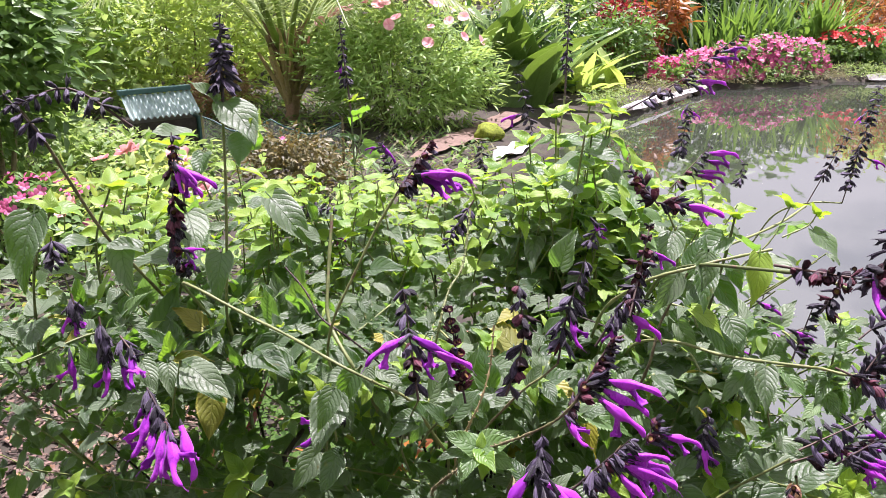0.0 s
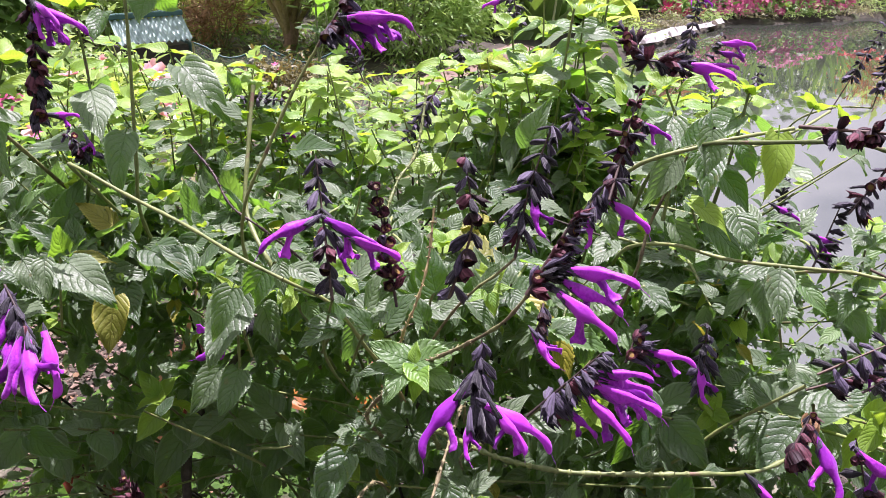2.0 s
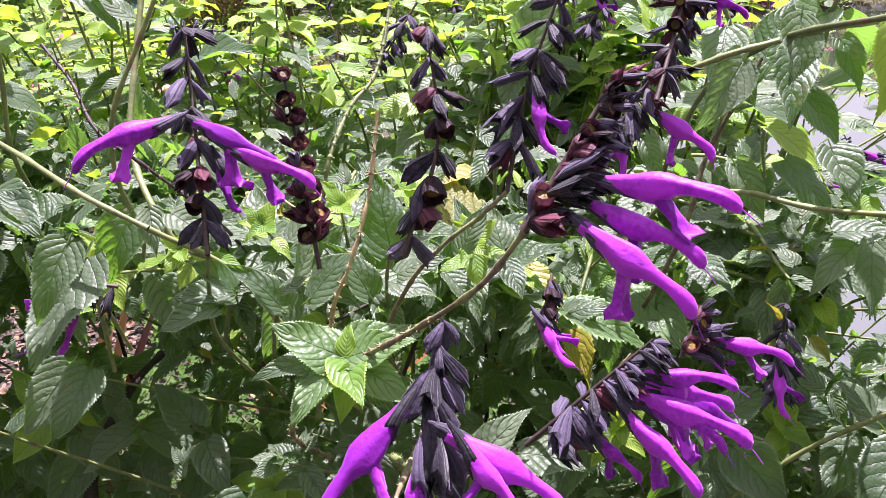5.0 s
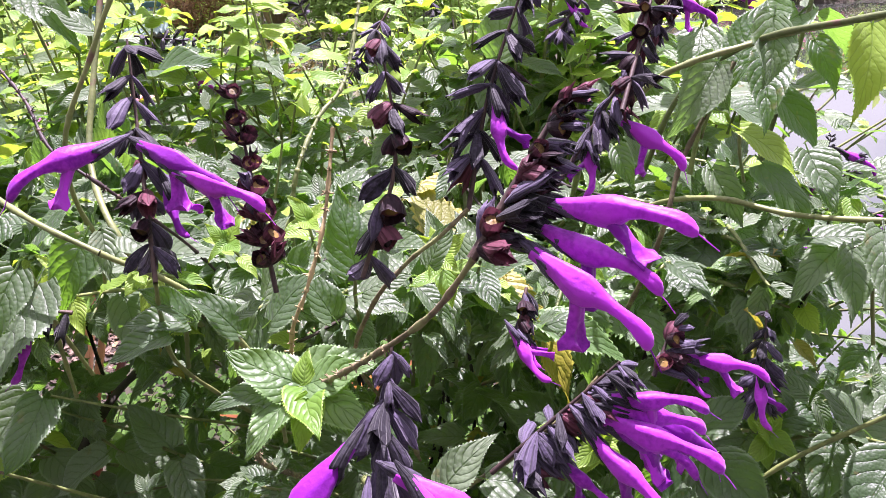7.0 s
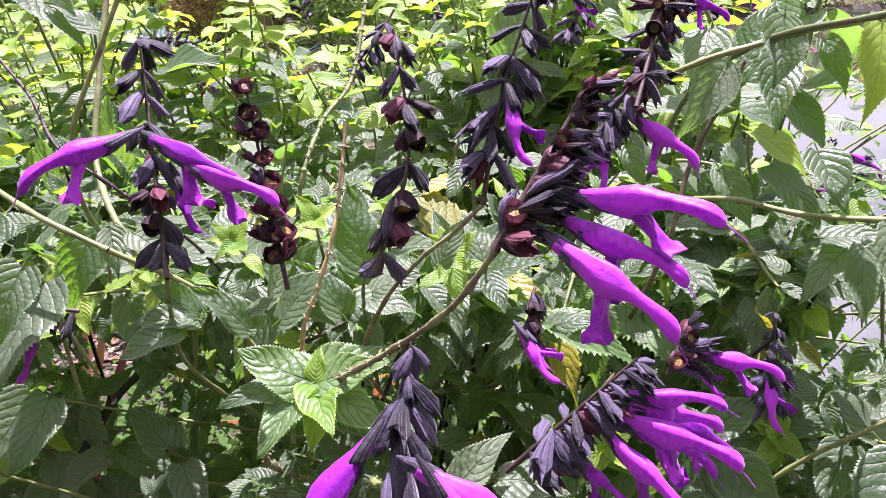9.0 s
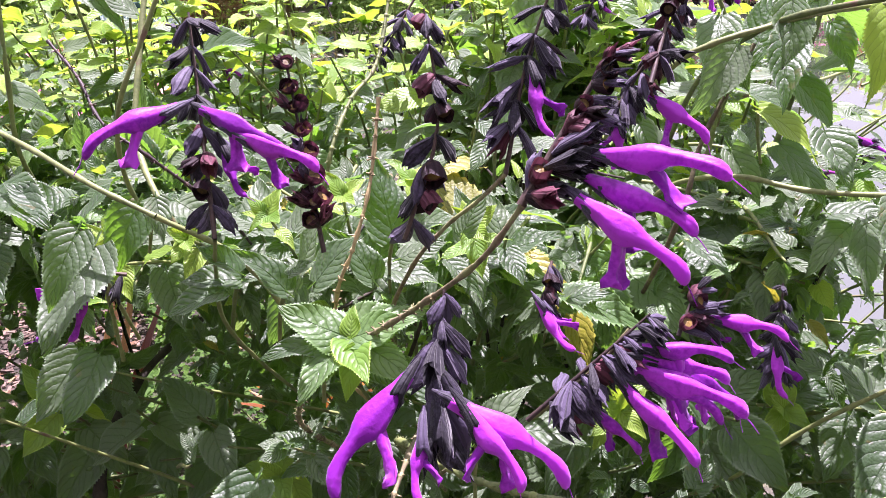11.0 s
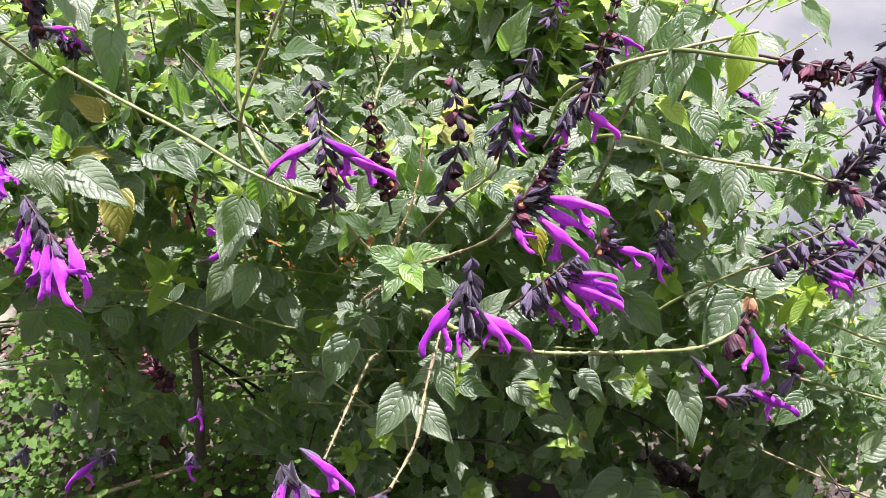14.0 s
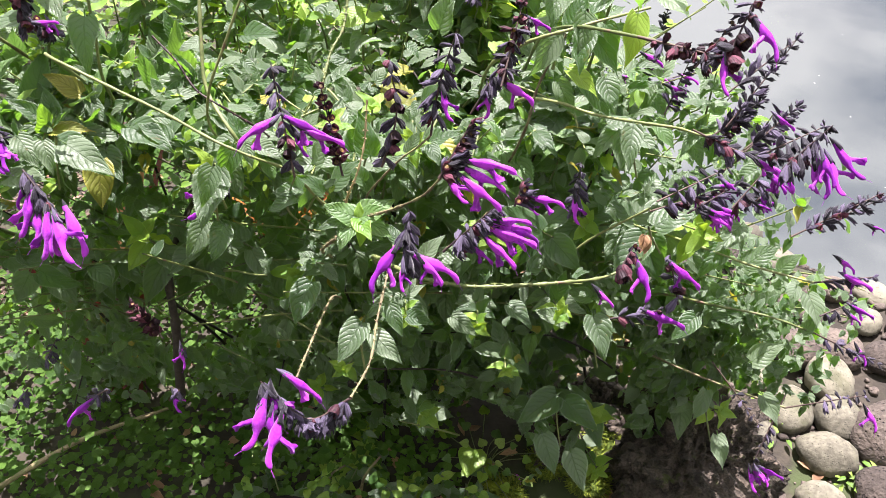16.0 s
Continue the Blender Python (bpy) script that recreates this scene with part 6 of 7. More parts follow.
place_leaf(tuft, (0.144, 0.861, 1.070), (0.157, 0.861, 1.119))
tuft = add_stem([(-0.176, 0.981, 1.089), (-0.194, 1.009, 1.068), (-0.215, 1.049, 1.037)], 0.0018, 0.0016)
place_leaf(tuft, (-0.169, 0.966, 1.091), (-0.172, 0.957, 1.121))
place_leaf(tuft, (-0.157, 0.938, 1.076), (-0.180, 0.927, 1.104))
place_leaf(tuft, (-0.144, 0.900, 1.040), (-0.168, 0.886, 1.036))
place_leaf(tuft, (-0.083, 0.868, 1.061), (-0.039, 0.853, 1.073))
tuft = add_stem([(-0.297, 0.788, 0.975), (-0.312, 0.801, 0.935), (-0.331, 0.820, 0.879)], 0.0018, 0.0016)
place_leaf(tuft, (-0.278, 0.766, 0.981), (-0.223, 0.732, 0.971))
place_leaf(tuft, (-0.310, 0.782, 0.975), (-0.300, 0.751, 0.955))
place_leaf(tuft, (-0.287, 0.940, 1.052), (-0.287, 0.885, 1.018))
tuft = add_stem([(-0.110, 0.728, 0.970), (-0.118, 0.741, 0.930), (-0.127, 0.759, 0.873)], 0.0018, 0.0016)
place_leaf(tuft, (-0.106, 0.716, 0.978), (-0.121, 0.661, 0.945))
place_leaf(tuft, (-0.103, 0.691, 0.920), (-0.116, 0.658, 0.897))
place_leaf(tuft, (-0.172, 0.791, 0.967), (-0.207, 0.799, 0.989))
place_leaf(tuft, (-0.217, 0.804, 0.978), (-0.166, 0.771, 0.976))
tuft = add_stem([(0.049, 0.608, 0.846), (0.046, 0.615, 0.801), (0.048, 0.626, 0.738)], 0.0018, 0.0016)
place_leaf(tuft, (0.049, 0.597, 0.857), (0.022, 0.558, 0.840))
place_leaf(tuft, (0.062, 0.575, 0.863), (0.094, 0.547, 0.849))
place_leaf(tuft, (0.080, 0.624, 0.860), (0.052, 0.608, 0.855))
place_leaf(tuft, (0.099, 0.612, 0.849), (0.13, 0.606, 0.845))
place_leaf(tuft, (-0.009, 0.658, 0.861), (-0.027, 0.614, 0.838))
place_leaf(tuft, (0.080, 0.615, 0.865), (0.095, 0.585, 0.847))
tuft = add_stem([(0.377, 0.798, 0.973), (0.387, 0.809, 0.934), (0.407, 0.826, 0.878)], 0.0018, 0.0016)
place_leaf(tuft, (0.373, 0.786, 0.981), (0.365, 0.739, 0.957))
place_leaf(tuft, (0.349, 0.852, 1.009), (0.359, 0.815, 0.983))
place_leaf(tuft, (0.465, 0.674, 0.771), (0.432, 0.651, 0.756))
place_leaf(tuft, (0.321, 0.866, 1.069), (0.309, 0.818, 1.043))
place_leaf(tuft, (0.304, 0.877, 1.064), (0.323, 0.897, 1.104))
tuft = add_stem([(0.351, 0.814, 0.440), (0.358, 0.810, 0.383), (0.373, 0.807, 0.304)], 0.0018, 0.0016)
place_leaf(tuft, (0.348, 0.805, 0.452), (0.279, 0.769, 0.435))
place_leaf(tuft, (0.362, 0.798, 0.445), (0.412, 0.752, 0.428))
place_leaf(tuft, (0.318, 0.746, 0.427), (0.335, 0.690, 0.396))
place_leaf(tuft, (0.363, 0.725, 0.408), (0.380, 0.671, 0.378))
tuft = add_stem([(0.550, 0.726, 0.555), (0.563, 0.724, 0.501), (0.588, 0.723, 0.427)], 0.0018, 0.0016)
place_leaf(tuft, (0.544, 0.716, 0.567), (0.523, 0.679, 0.537))
place_leaf(tuft, (0.580, 0.700, 0.475), (0.584, 0.654, 0.453))
place_leaf(tuft, (0.628, 0.706, 0.563), (0.647, 0.668, 0.537))
place_leaf(tuft, (0.599, 0.721, 0.623), (0.638, 0.721, 0.658))
place_leaf(tuft, (0.662, 0.730, 0.670), (0.682, 0.738, 0.696))
place_leaf(tuft, (0.672, 0.767, 0.713), (0.676, 0.721, 0.691))
tuft = add_stem([(0.345, 0.706, 0.742), (0.353, 0.710, 0.694), (0.370, 0.716, 0.627)], 0.0018, 0.0016)
place_leaf(tuft, (0.341, 0.696, 0.753), (0.353, 0.646, 0.727))
place_leaf(tuft, (0.309, 0.707, 0.732), (0.270, 0.714, 0.753))
place_leaf(tuft, (0.232, 0.712, 0.762), (0.262, 0.684, 0.752), (0.5, -0.6, 1))
place_leaf(tuft, (0.157, 0.693, 0.763), (0.19, 0.672, 0.748), (-0.4, -0.5, 1))
leafy([(0.31, 0.92, 0.6), (0.305, 0.79, 0.7), (0.3, 0.7, 0.755)], 0.002, 0.0012, 0.038, 0.026, 0.3, None, True, 0.5)
leafy([(0.2, 0.9, 0.62), (0.2, 0.78, 0.7), (0.19, 0.69, 0.745)], 0.002, 0.0012, 0.034, 0.024, 0.3, None, True, 0.6)
leafy([(0.11, 0.9, 0.62), (0.1, 0.78, 0.72), (0.1, 0.69, 0.765)], 0.002, 0.0012, 0.036, 0.026, 0.3, None, True, 0.5)
leafy([(0.26, 0.9, 0.5), (0.25, 0.8, 0.58), (0.24, 0.72, 0.62)], 0.002, 0.0012, 0.04, 0.028, 0.3, None, True, 0.7)
leafy([(0.05, 0.9, 0.5), (0.03, 0.8, 0.58), (0.01, 0.73, 0.62)], 0.002, 0.0012, 0.038, 0.028, 0.3, None, True, 0.7)
tuft = add_stem([(0.587, 0.859, 0.864), (0.603, 0.866, 0.820), (0.630, 0.877, 0.759)], 0.0018, 0.0016)
place_leaf(tuft, (0.580, 0.847, 0.873), (0.544, 0.826, 0.861))
place_leaf(tuft, (0.562, 0.763, 0.774), (0.598, 0.765, 0.811))
place_leaf(tuft, (0.532, 0.780, 0.791), (0.493, 0.747, 0.780))
place_leaf(tuft, (0.622, 0.776, 0.750), (0.644, 0.775, 0.781))
place_leaf(tuft, (0.555, 0.798, 0.815), (0.516, 0.765, 0.804))
tuft = add_stem([(-0.395, 0.717, 1.175), (-0.414, 0.742, 1.143), (-0.438, 0.777, 1.097)], 0.0018, 0.0016)
place_leaf(tuft, (-0.387, 0.703, 1.180), (-0.387, 0.652, 1.128))
place_leaf(tuft, (-0.366, 0.880, 1.080), (-0.405, 0.862, 1.093))
place_leaf(tuft, (-0.390, 0.882, 1.086), (-0.370, 0.835, 1.046))
place_leaf(tuft, (-0.311, 0.807, 0.955), (-0.248, 0.778, 0.940))
place_leaf(tuft, (-0.285, 0.848, 0.902), (-0.286, 0.809, 0.853), kind="aged")
place_leaf(tuft, (-0.364, 0.832, 0.950), (-0.338, 0.803, 0.928))
tuft = add_stem([(-0.224, 0.969, 1.120), (-0.232, 0.991, 1.081), (-0.239, 1.025, 1.028)], 0.0018, 0.0016)
place_leaf(tuft, (-0.220, 0.954, 1.124), (-0.155, 0.910, 1.087))
place_leaf(tuft, (-0.280, 0.996, 1.241), (-0.234, 0.950, 1.199))
place_leaf(tuft, (-0.291, 0.995, 1.241), (-0.320, 0.984, 1.271))
place_leaf(tuft, (-0.341, 1.028, 1.189), (-0.382, 0.980, 1.206))
place_leaf(tuft, (-0.318, 1.001, 1.172), (-0.319, 0.961, 1.152))
tuft = add_stem([(-0.105, 0.710, 0.988), (-0.111, 0.731, 0.946), (-0.115, 0.763, 0.888)], 0.0018, 0.0016)
place_leaf(tuft, (-0.103, 0.697, 0.995), (-0.113, 0.665, 0.968))
place_leaf(tuft, (-0.129, 0.716, 0.905), (-0.149, 0.683, 0.877))
place_leaf(tuft, (-0.240, 1.004, 1.117), (-0.200, 0.995, 1.117), kind="young")
# dark spikes over the pond
spike = flower_spike((0.509, 0.856, 0.983), (0.597, 0.888, 1.044), whorls=7, size=0.02, hang=0.1, per=5)
spike = flower_spike((0.497, 0.838, 0.931), (0.562, 0.858, 0.975), whorls=7, size=0.021, hang=0.15, per=5)
spike = flower_spike((0.541, 0.823, 0.918), (0.606, 0.849, 0.969), whorls=7, size=0.021, hang=0.15, per=5)
corolla(spike, (0.581, 0.841, 0.957), (0.600, 0.828, 0.944))
spike = flower_spike((0.542, 0.787, 0.937), (0.619, 0.798, 0.972), whorls=8, size=0.024, hang=0.3, per=5)
spike = flower_spike((0.409, 0.749, 0.897), (0.499, 0.771, 0.931), whorls=7, size=0.022, hang=0.3, per=5)
corolla(spike, (0.490, 0.751, 0.922), (0.507, 0.741, 0.912))
spike = flower_spike((0.446, 0.737, 0.887), (0.508, 0.750, 0.923), whorls=7, size=0.022, hang=0.3, per=5, face=(0.91, -0.32, -0.26))
corolla(spike, (0.470, 0.725, 0.890), (0.497, 0.714, 0.880))
corolla(spike, (0.476, 0.728, 0.894), (0.500, 0.723, 0.891))
corolla(spike, (0.486, 0.731, 0.898), (0.508, 0.721, 0.890))
corolla(spike, (0.472, 0.725, 0.897), (0.505, 0.725, 0.876))
spike = flower_spike((0.535, 0.762, 0.877), (0.579, 0.774, 0.910), whorls=6, size=0.02, hang=0.3, per=5)
corolla(spike, (0.549, 0.760, 0.892), (0.554, 0.747, 0.877))
spike = flower_spike((0.617, 0.738, 0.858), (0.698, 0.750, 0.895), whorls=7, size=0.019, hang=0.1, per=5)
spike = flower_spike((0.487, 0.916, 0.989), (0.531, 0.934, 1.044), whorls=6, size=0.022, hang=0.4, dry=0.4, per=5)
# withered leaves beside a spike
tuft = add_stem([(0.384, 0.695, 0.901), (0.402, 0.718, 0.864), (0.432, 0.750, 0.811)], 0.0018, 0.0016)
place_leaf(tuft, (0.376, 0.682, 0.900), (0.371, 0.668, 0.884), (0, -1, 0.2), kind="dry")
place_leaf(tuft, (0.378, 0.682, 0.898), (0.381, 0.668, 0.878), (0.3, -1, 0.2), kind="dry")

# ---- the rest of the bush: stems from the root, leaves in pairs ----
fill = random.Random(5)
FILL_STEMS, FILL_SHOOTS, FILL = [], [], {grown: [[] for _ in range(8)] for grown in ("mature", "tender", "young", "aged")}
FOOT = [Vector((-0.6, 1.35, 0)), Vector((0.12, 1.2, 0)), Vector((-0.3, 1.3, 0)), Vector((0.5, 1.25, 0)), Vector((0.1, 1.5, 0))]


HOLLOWS = [(Vector((-0.15, 0.7, 0.76)), Vector((-0.42, 1.5, 0.05)), 0.1), (Vector((0.34, 0.62, 0.62)), Vector((0.44, 0.98, 0.33)), 0.1), (Vector((0.33, 0.5, 0.66)), Vector((0.53, 0.98, 0.06)), 0.06), (Vector((0.19, 0.66, 0.46)), Vector((0.25, 1.0, 0.05)), 0.1)]


for gx0, gy0, gr in ((-0.08, 0.94, 0.06), (0.1, 0.93, 0.06), (0.5, 0.93, 0.06), (-0.34, 0.95, 0.05), (-0.55, 0.92, 0.05), (0.22, 0.9, 0.04), (-0.2, 0.98, 0.045), (0.36, 0.86, 0.04), (0.0, 0.86, 0.05), (0.03, 1.0, 0.045), (0.12, 0.82, 0.045)):
    HOLLOWS.append((Vector((gx0, gy0, 0.03)), Vector((gx0, gy0, 0.03)) + 1.05 * Vector((0.08, 0.32, 1.0)), gr))


def thin_at(p):
    return 0.5 + 0.5 * math.sin(131 * p.x + 83 * p.y + 47 * p.z)


def free_of(p, stem=False):
    """Whether filling leaves may grow at p: behind the bush's open front and below its loose top; stems also pass its hollows."""
    lit = -0.1 < p.x < 0.15 and p.y > 0.88 and p.z > 0.62
    if not stem and thin_at(p) < (0.27 if lit else 0.13):
        return False
    front = 0.74 + 0.55 * max(0.0, p.z - 0.9) + (0.32 if p.x < 0.1 else 0.16) * max(0.0, 0.85 - p.z) - 0.07 * math.sin(5 * p.x + 1)
    hollow = any((p - a.lerp(b, max(0.0, min(1.0, (p - a).dot(b - a) / (b - a).length_squared)))).length < r for a, b, r in HOLLOWS)
    thin = 0.5 + 0.5 * math.sin(91 * p.x + 57 * p.y + 73 * p.z)
    if p.x < -0.2 and p.z < 0.62 - 0.1 * math.sin(7 * p.x) and p.y > 1.2 and thin < 0.9:
        return False
    if not stem and p.x < 0.05 and p.z < 0.78 and thin < 0.12:
        return False
    if p.x < -0.4 and p.y > 1.45 and (stem or thin < 0.5):
        return False
    if p.x < -0.6 and p.z < 0.45 and thin < 0.6:
        return False
    if p.x > 0.72 - 0.42 * max(0.0, p.y - 0.95) + 0.6 * max(0.0, 0.8 - p.z) + 0.04 * math.sin(23 * p.z + 9 * p.y):
        return False
    if ((p.x - 0.0) / 1.08) ** 2 + ((p.y - 1.3) / 0.72) ** 2 > 1.0:
        return False
    top = min(0.95 + 0.14 * (p.y - 0.8), (1.41 if p.x < 0.1 else 1.43) - 0.28 * p.y) + 0.04 * math.sin(6 * p.x) * math.sin(4 * p.y + 1) - 0.5 * max(0.0, p.x - 0.55) - 0.2 * max(0.0, -p.x - 0.5)
    if p.y < 1.0:
        top -= 0.05 * math.exp(-((p.x / 0.2) ** 2))
    return p.y > front and p.z < top and p.z > 0.03 and (stem or not hollow)


def fill_leaf(p, d, l, kind, up=None):
    q = p + d * l
    if not (free_of(p) and free_of(q)):
        return
    lean = 0.2 if p.z > 0.72 else 0.32
    up = up or Vector((fill.gauss(0, lean), -0.22 + fill.gauss(0, lean), 1))
    near = p.y < (1.08 if p.x < 0.1 else 0.98) and p.z > 0.35
    FILL[kind][fill.randrange(4) + (0 if near else 4)].append(aimed(p + d * l * 0.14, q + d * l * 0.14, up))


def fill_stem(a, b, size, r0=0.005, gap=0.045, start=0.3):
    mid = a.lerp(b, 0.5) + Vector((fill.uniform(-0.08, 0.08), fill.uniform(-0.05, 0.1), 0.12))
    line = curve([a, mid, b], 40)
    last = 40
    for k in range(8, 41):
        if not free_of(line[k], True) and line[k].z > 0.3:
            last = k
            break
    if last < 12:
        return
    line = line[: last + 1]
    luck = fill.random()
    if luck < (0.14 if 0.0 < b.x < 0.42 and b.z > 0.5 else 0.015 if b.x < 0.3 else 0.0):
        FILL_STEMS.append(tube(line[::3], (r0 * 0.8, 0.0012), 5))
    elif luck < 0.5 and b.z > 0.6:
        FILL_SHOOTS.append(tube(line[2 * len(line) // 3 :: 2], (0.002, 0.001), 5))
    total = sum((q - p).length for p, q in zip(line, line[1:]))
    n = int(total * (1 - start) / gap)
    a0 = fill.uniform(0, 3)
    for k in range(n):
        s = start + (1 - start) * (k + 0.6) / n
        i = min(len(line) - 2, int(s * (len(line) - 1)))
        p, ahead = line[i], (line[i + 1] - line[i]).normalized()
        x = ahead.orthogonal().normalized()
        y = ahead.cross(x)
        turn = a0 + (k % 2) * math.pi / 2 + fill.uniform(-0.3, 0.3)
        for w in (0, math.pi):
            d = math.cos(turn + w) * x + math.sin(turn + w) * y
            low_left, crest = p.x < 0.05 and p.z < 0.74, p.z > 0.84 and p.y < 1.1
            sag = (0.2, 1.2) if low_left else (-0.15, 0.3) if crest else (-0.05, 0.45) if p.z > 0.7 else (0.1, 0.75)
            d = (d + ahead * 0.2 + Vector((0, 0, -fill.uniform(*sag)))).normalized()
            face = Vector((fill.gauss(0, 0.6), -0.6, fill.uniform(0.1, 1.0))) if low_left else None
            age = fill.random()
            grown = "aged" if age < 0.02 else "tender" if age > (0.9 if p.z > 0.4 else 1.0) else "mature"
            fill_leaf(p, d, size * fill.uniform(0.65, 1.3) * (0.7 if s > 0.85 else 1.2 if crest else 1), "young" if s > 0.9 and p.z > 0.82 and fill.random() < (0.15 if p.y < 1.1 else 0.7) else grown, face)
            if s > 0.4 and fill.random() < 0.55:
                for _ in range(2):
                    e = (d + Vector((fill.gauss(0, 0.5), fill.gauss(0, 0.5), fill.gauss(0.3, 0.4)))).normalized()
                    fill_leaf(p + d * 0.01, e, size * fill.uniform(0.25, 0.5), "young" if p.z > 0.8 and fill.random() < (0.12 if p.y < 1.1 else 0.5) else "mature")
    tipped = line[-1]
    ahead = (line[-1] - line[-3]).normalized()
    for k in range(6):
        e = (ahead * 0.7 + Vector((fill.gauss(0, 0.6), fill.gauss(0, 0.6), fill.gauss(0.1, 0.4)))).normalized()
        fill_leaf(tipped - ahead * 0.012, e, size * fill.uniform(0.3, 0.6), "young" if tipped.z > 0.85 and k < (2 if tipped.y < 1.1 else 4) else "mature")


for k in range(500):
    a = fill.uniform(0, 2 * math.pi)
    e = math.sqrt(fill.uniform(0.0, 1.0))
    x, y = 1.08 * e * math.cos(a), 1.3 + 0.7 * e * math.sin(a)
    z = (1.08 if e < 0.85 else 0.85) * fill.uniform(0.72, 1.0)
    if k % 5 < 2:
        z *= fill.uniform(0.12, 0.9)
        y = min(y, 0.72 + 0.4 * fill.random())
    root = fill.choice(FOOT) + Vector((fill.gauss(0, 0.08), fill.gauss(0, 0.08), -0.02))
    fill_stem(root, Vector((x, y, z)), fill.uniform(0.027, 0.048))

for k in range(70):
    x, y = fill.uniform(-1.0, -0.4), fill.uniform(0.95, 1.7)
    fill_stem(Vector((0.75 * x, y + 0.05, 0.25)), Vector((x, y, fill.uniform(0.66, 0.9))), fill.uniform(0.03, 0.05))
for k in range(170):
    x, y = fill.uniform(-0.75, 0.55), fill.uniform(0.95, 1.65)
    z = min(0.95 + 0.14 * (y - 0.8), 1.41 - 0.28 * y) - fill.uniform(0.0, 0.08)
    fill_stem(Vector((0.8 * x, y + 0.05, 0.3)), Vector((x, y, z)), fill.uniform(0.03, 0.052))

# the shaded left side
for k in range(120):
    x, y, z = fill.uniform(-0.78, 0.05), fill.uniform(0.88, 1.2), fill.uniform(0.3, 0.84)
    fill_stem(Vector((0.75 * x, y + 0.2, 0.15)), Vector((x, y, z)), fill.uniform(0.032, 0.052), 0.004, 0.034, 0.35)
for k in range(60):
    x, y, z = fill.uniform(-0.85, -0.15), fill.uniform(0.95, 1.35), fill.uniform(0.76, 0.92)
    fill_stem(Vector((0.85 * x, y + 0.15, 0.35)), Vector((x, y, z)), fill.uniform(0.032, 0.05), 0.004, 0.036, 0.4)
for k in range(80):
    x, y, z = fill.uniform(-0.78, -0.1), fill.uniform(0.92, 1.1), fill.uniform(0.16, 0.5)
    fill_stem(Vector((0.8 * x, y + 0.15, 0.05)), Vector((x, y, z)), fill.uniform(0.034, 0.05), 0.003, 0.034, 0.3)
# the side towards the pond
for k in range(110):
    x, y, z = fill.uniform(0.2, 0.7), fill.uniform(0.84, 1.25), fill.uniform(0.5, 0.95)
    fill_stem(Vector((0.7 * x, y + 0.2, 0.25)), Vector((x, y, z)), fill.uniform(0.03, 0.05), 0.004, 0.034, 0.35)
for k in range(44):
    x, y, z = fill.uniform(0.42, 0.78), fill.uniform(0.8, 1.05), fill.uniform(0.28, 0.62)
    fill_stem(Vector((0.75 * x, y + 0.12, 0.1)), Vector((x, y, z)), fill.uniform(0.036, 0.054), 0.003, 0.036, 0.3)
# the dark inside behind the hollow
for k in range(26):
    x, y, z = fill.uniform(0.2, 0.62), fill.uniform(1.2, 1.5), fill.uniform(0.3, 0.66)
    fill_stem(Vector((0.8 * x, y + 0.1, 0.02)), Vector((x, y, z)), fill.uniform(0.04, 0.06), 0.004, 0.04, 0.2)
# front crest
for k in range(110):
    x, y = fill.uniform(-0.55, 0.5), fill.uniform(0.8, 1.02)
    z = 0.93 + 0.14 * (y - 0.8) - fill.uniform(0.0, 0.06)
    fill_stem(Vector((0.9 * x, y + 0.16, 0.62)), Vector((x, y, z)), fill.uniform(0.034, 0.052), 0.003, 0.036, 0.45)
for k in range(80):
    root = Vector((fill.uniform(0.3, 0.55), fill.uniform(1.0, 1.2), 0.1))
    fill_stem(root, Vector((fill.uniform(0.5, 1.0), fill.uniform(0.76, 1.05), fill.uniform(0.28, 0.62))), fill.uniform(0.036, 0.055), 0.004)
for k in range(150):
    root = fill.choice(FOOT[1:]) + Vector((fill.gauss(0.1, 0.1), fill.gauss(-0.1, 0.08), -0.02))
    fill_stem(root, Vector((fill.uniform(-0.1, 0.6), fill.uniform(0.76, 1.0), fill.uniform(0.06, 0.55))), fill.uniform(0.034, 0.052), 0.004)

# yellowing leaves on the lit side
yellow = random.Random(41)
for k in range(26):
    p = Vector((yellow.uniform(-0.62, -0.1), yellow.uniform(0.86, 1.2), 0.0))
    p.z = 0.955 + 0.14 * (p.y - 0.8) + yellow.uniform(-0.02, 0.03)
    d = Vector((yellow.gauss(0, 0.6), yellow.uniform(-1, 0.1), yellow.uniform(-0.4, 0.2))).normalized()
    fill_leaf(p, d, yellow.uniform(0.024, 0.045), "aged" if k % 3 == 0 else "young", None)

# the tall leafy shoots in the middle
for k in range(13):
    a = 2.4 * k
    e = 0.05 + 0.012 * k
    top = Vector((0.24 + e * math.cos(a), 1.38 + 0.8 * e * math.sin(a), 1.16 - 0.013 * k - 0.5 * max(0.0, e * math.cos(a) - 0.05)))
    shoot = leafy([(0.22 + 0.2 * e * math.cos(a), 1.36, 0.55), (0.23 + 0.6 * e * math.cos(a), 1.36 + 0.4 * e * math.sin(a), 0.85), top], 0.0035, 0.0018, rng.uniform(0.065, 0.09), 0.045, 0.2, None, False, 0.9, "tender" if k % 3 else "mature")
    sprout(shoot, top, Vector((0.3 * math.cos(a), -0.2, 1)).normalized(), 0.045)

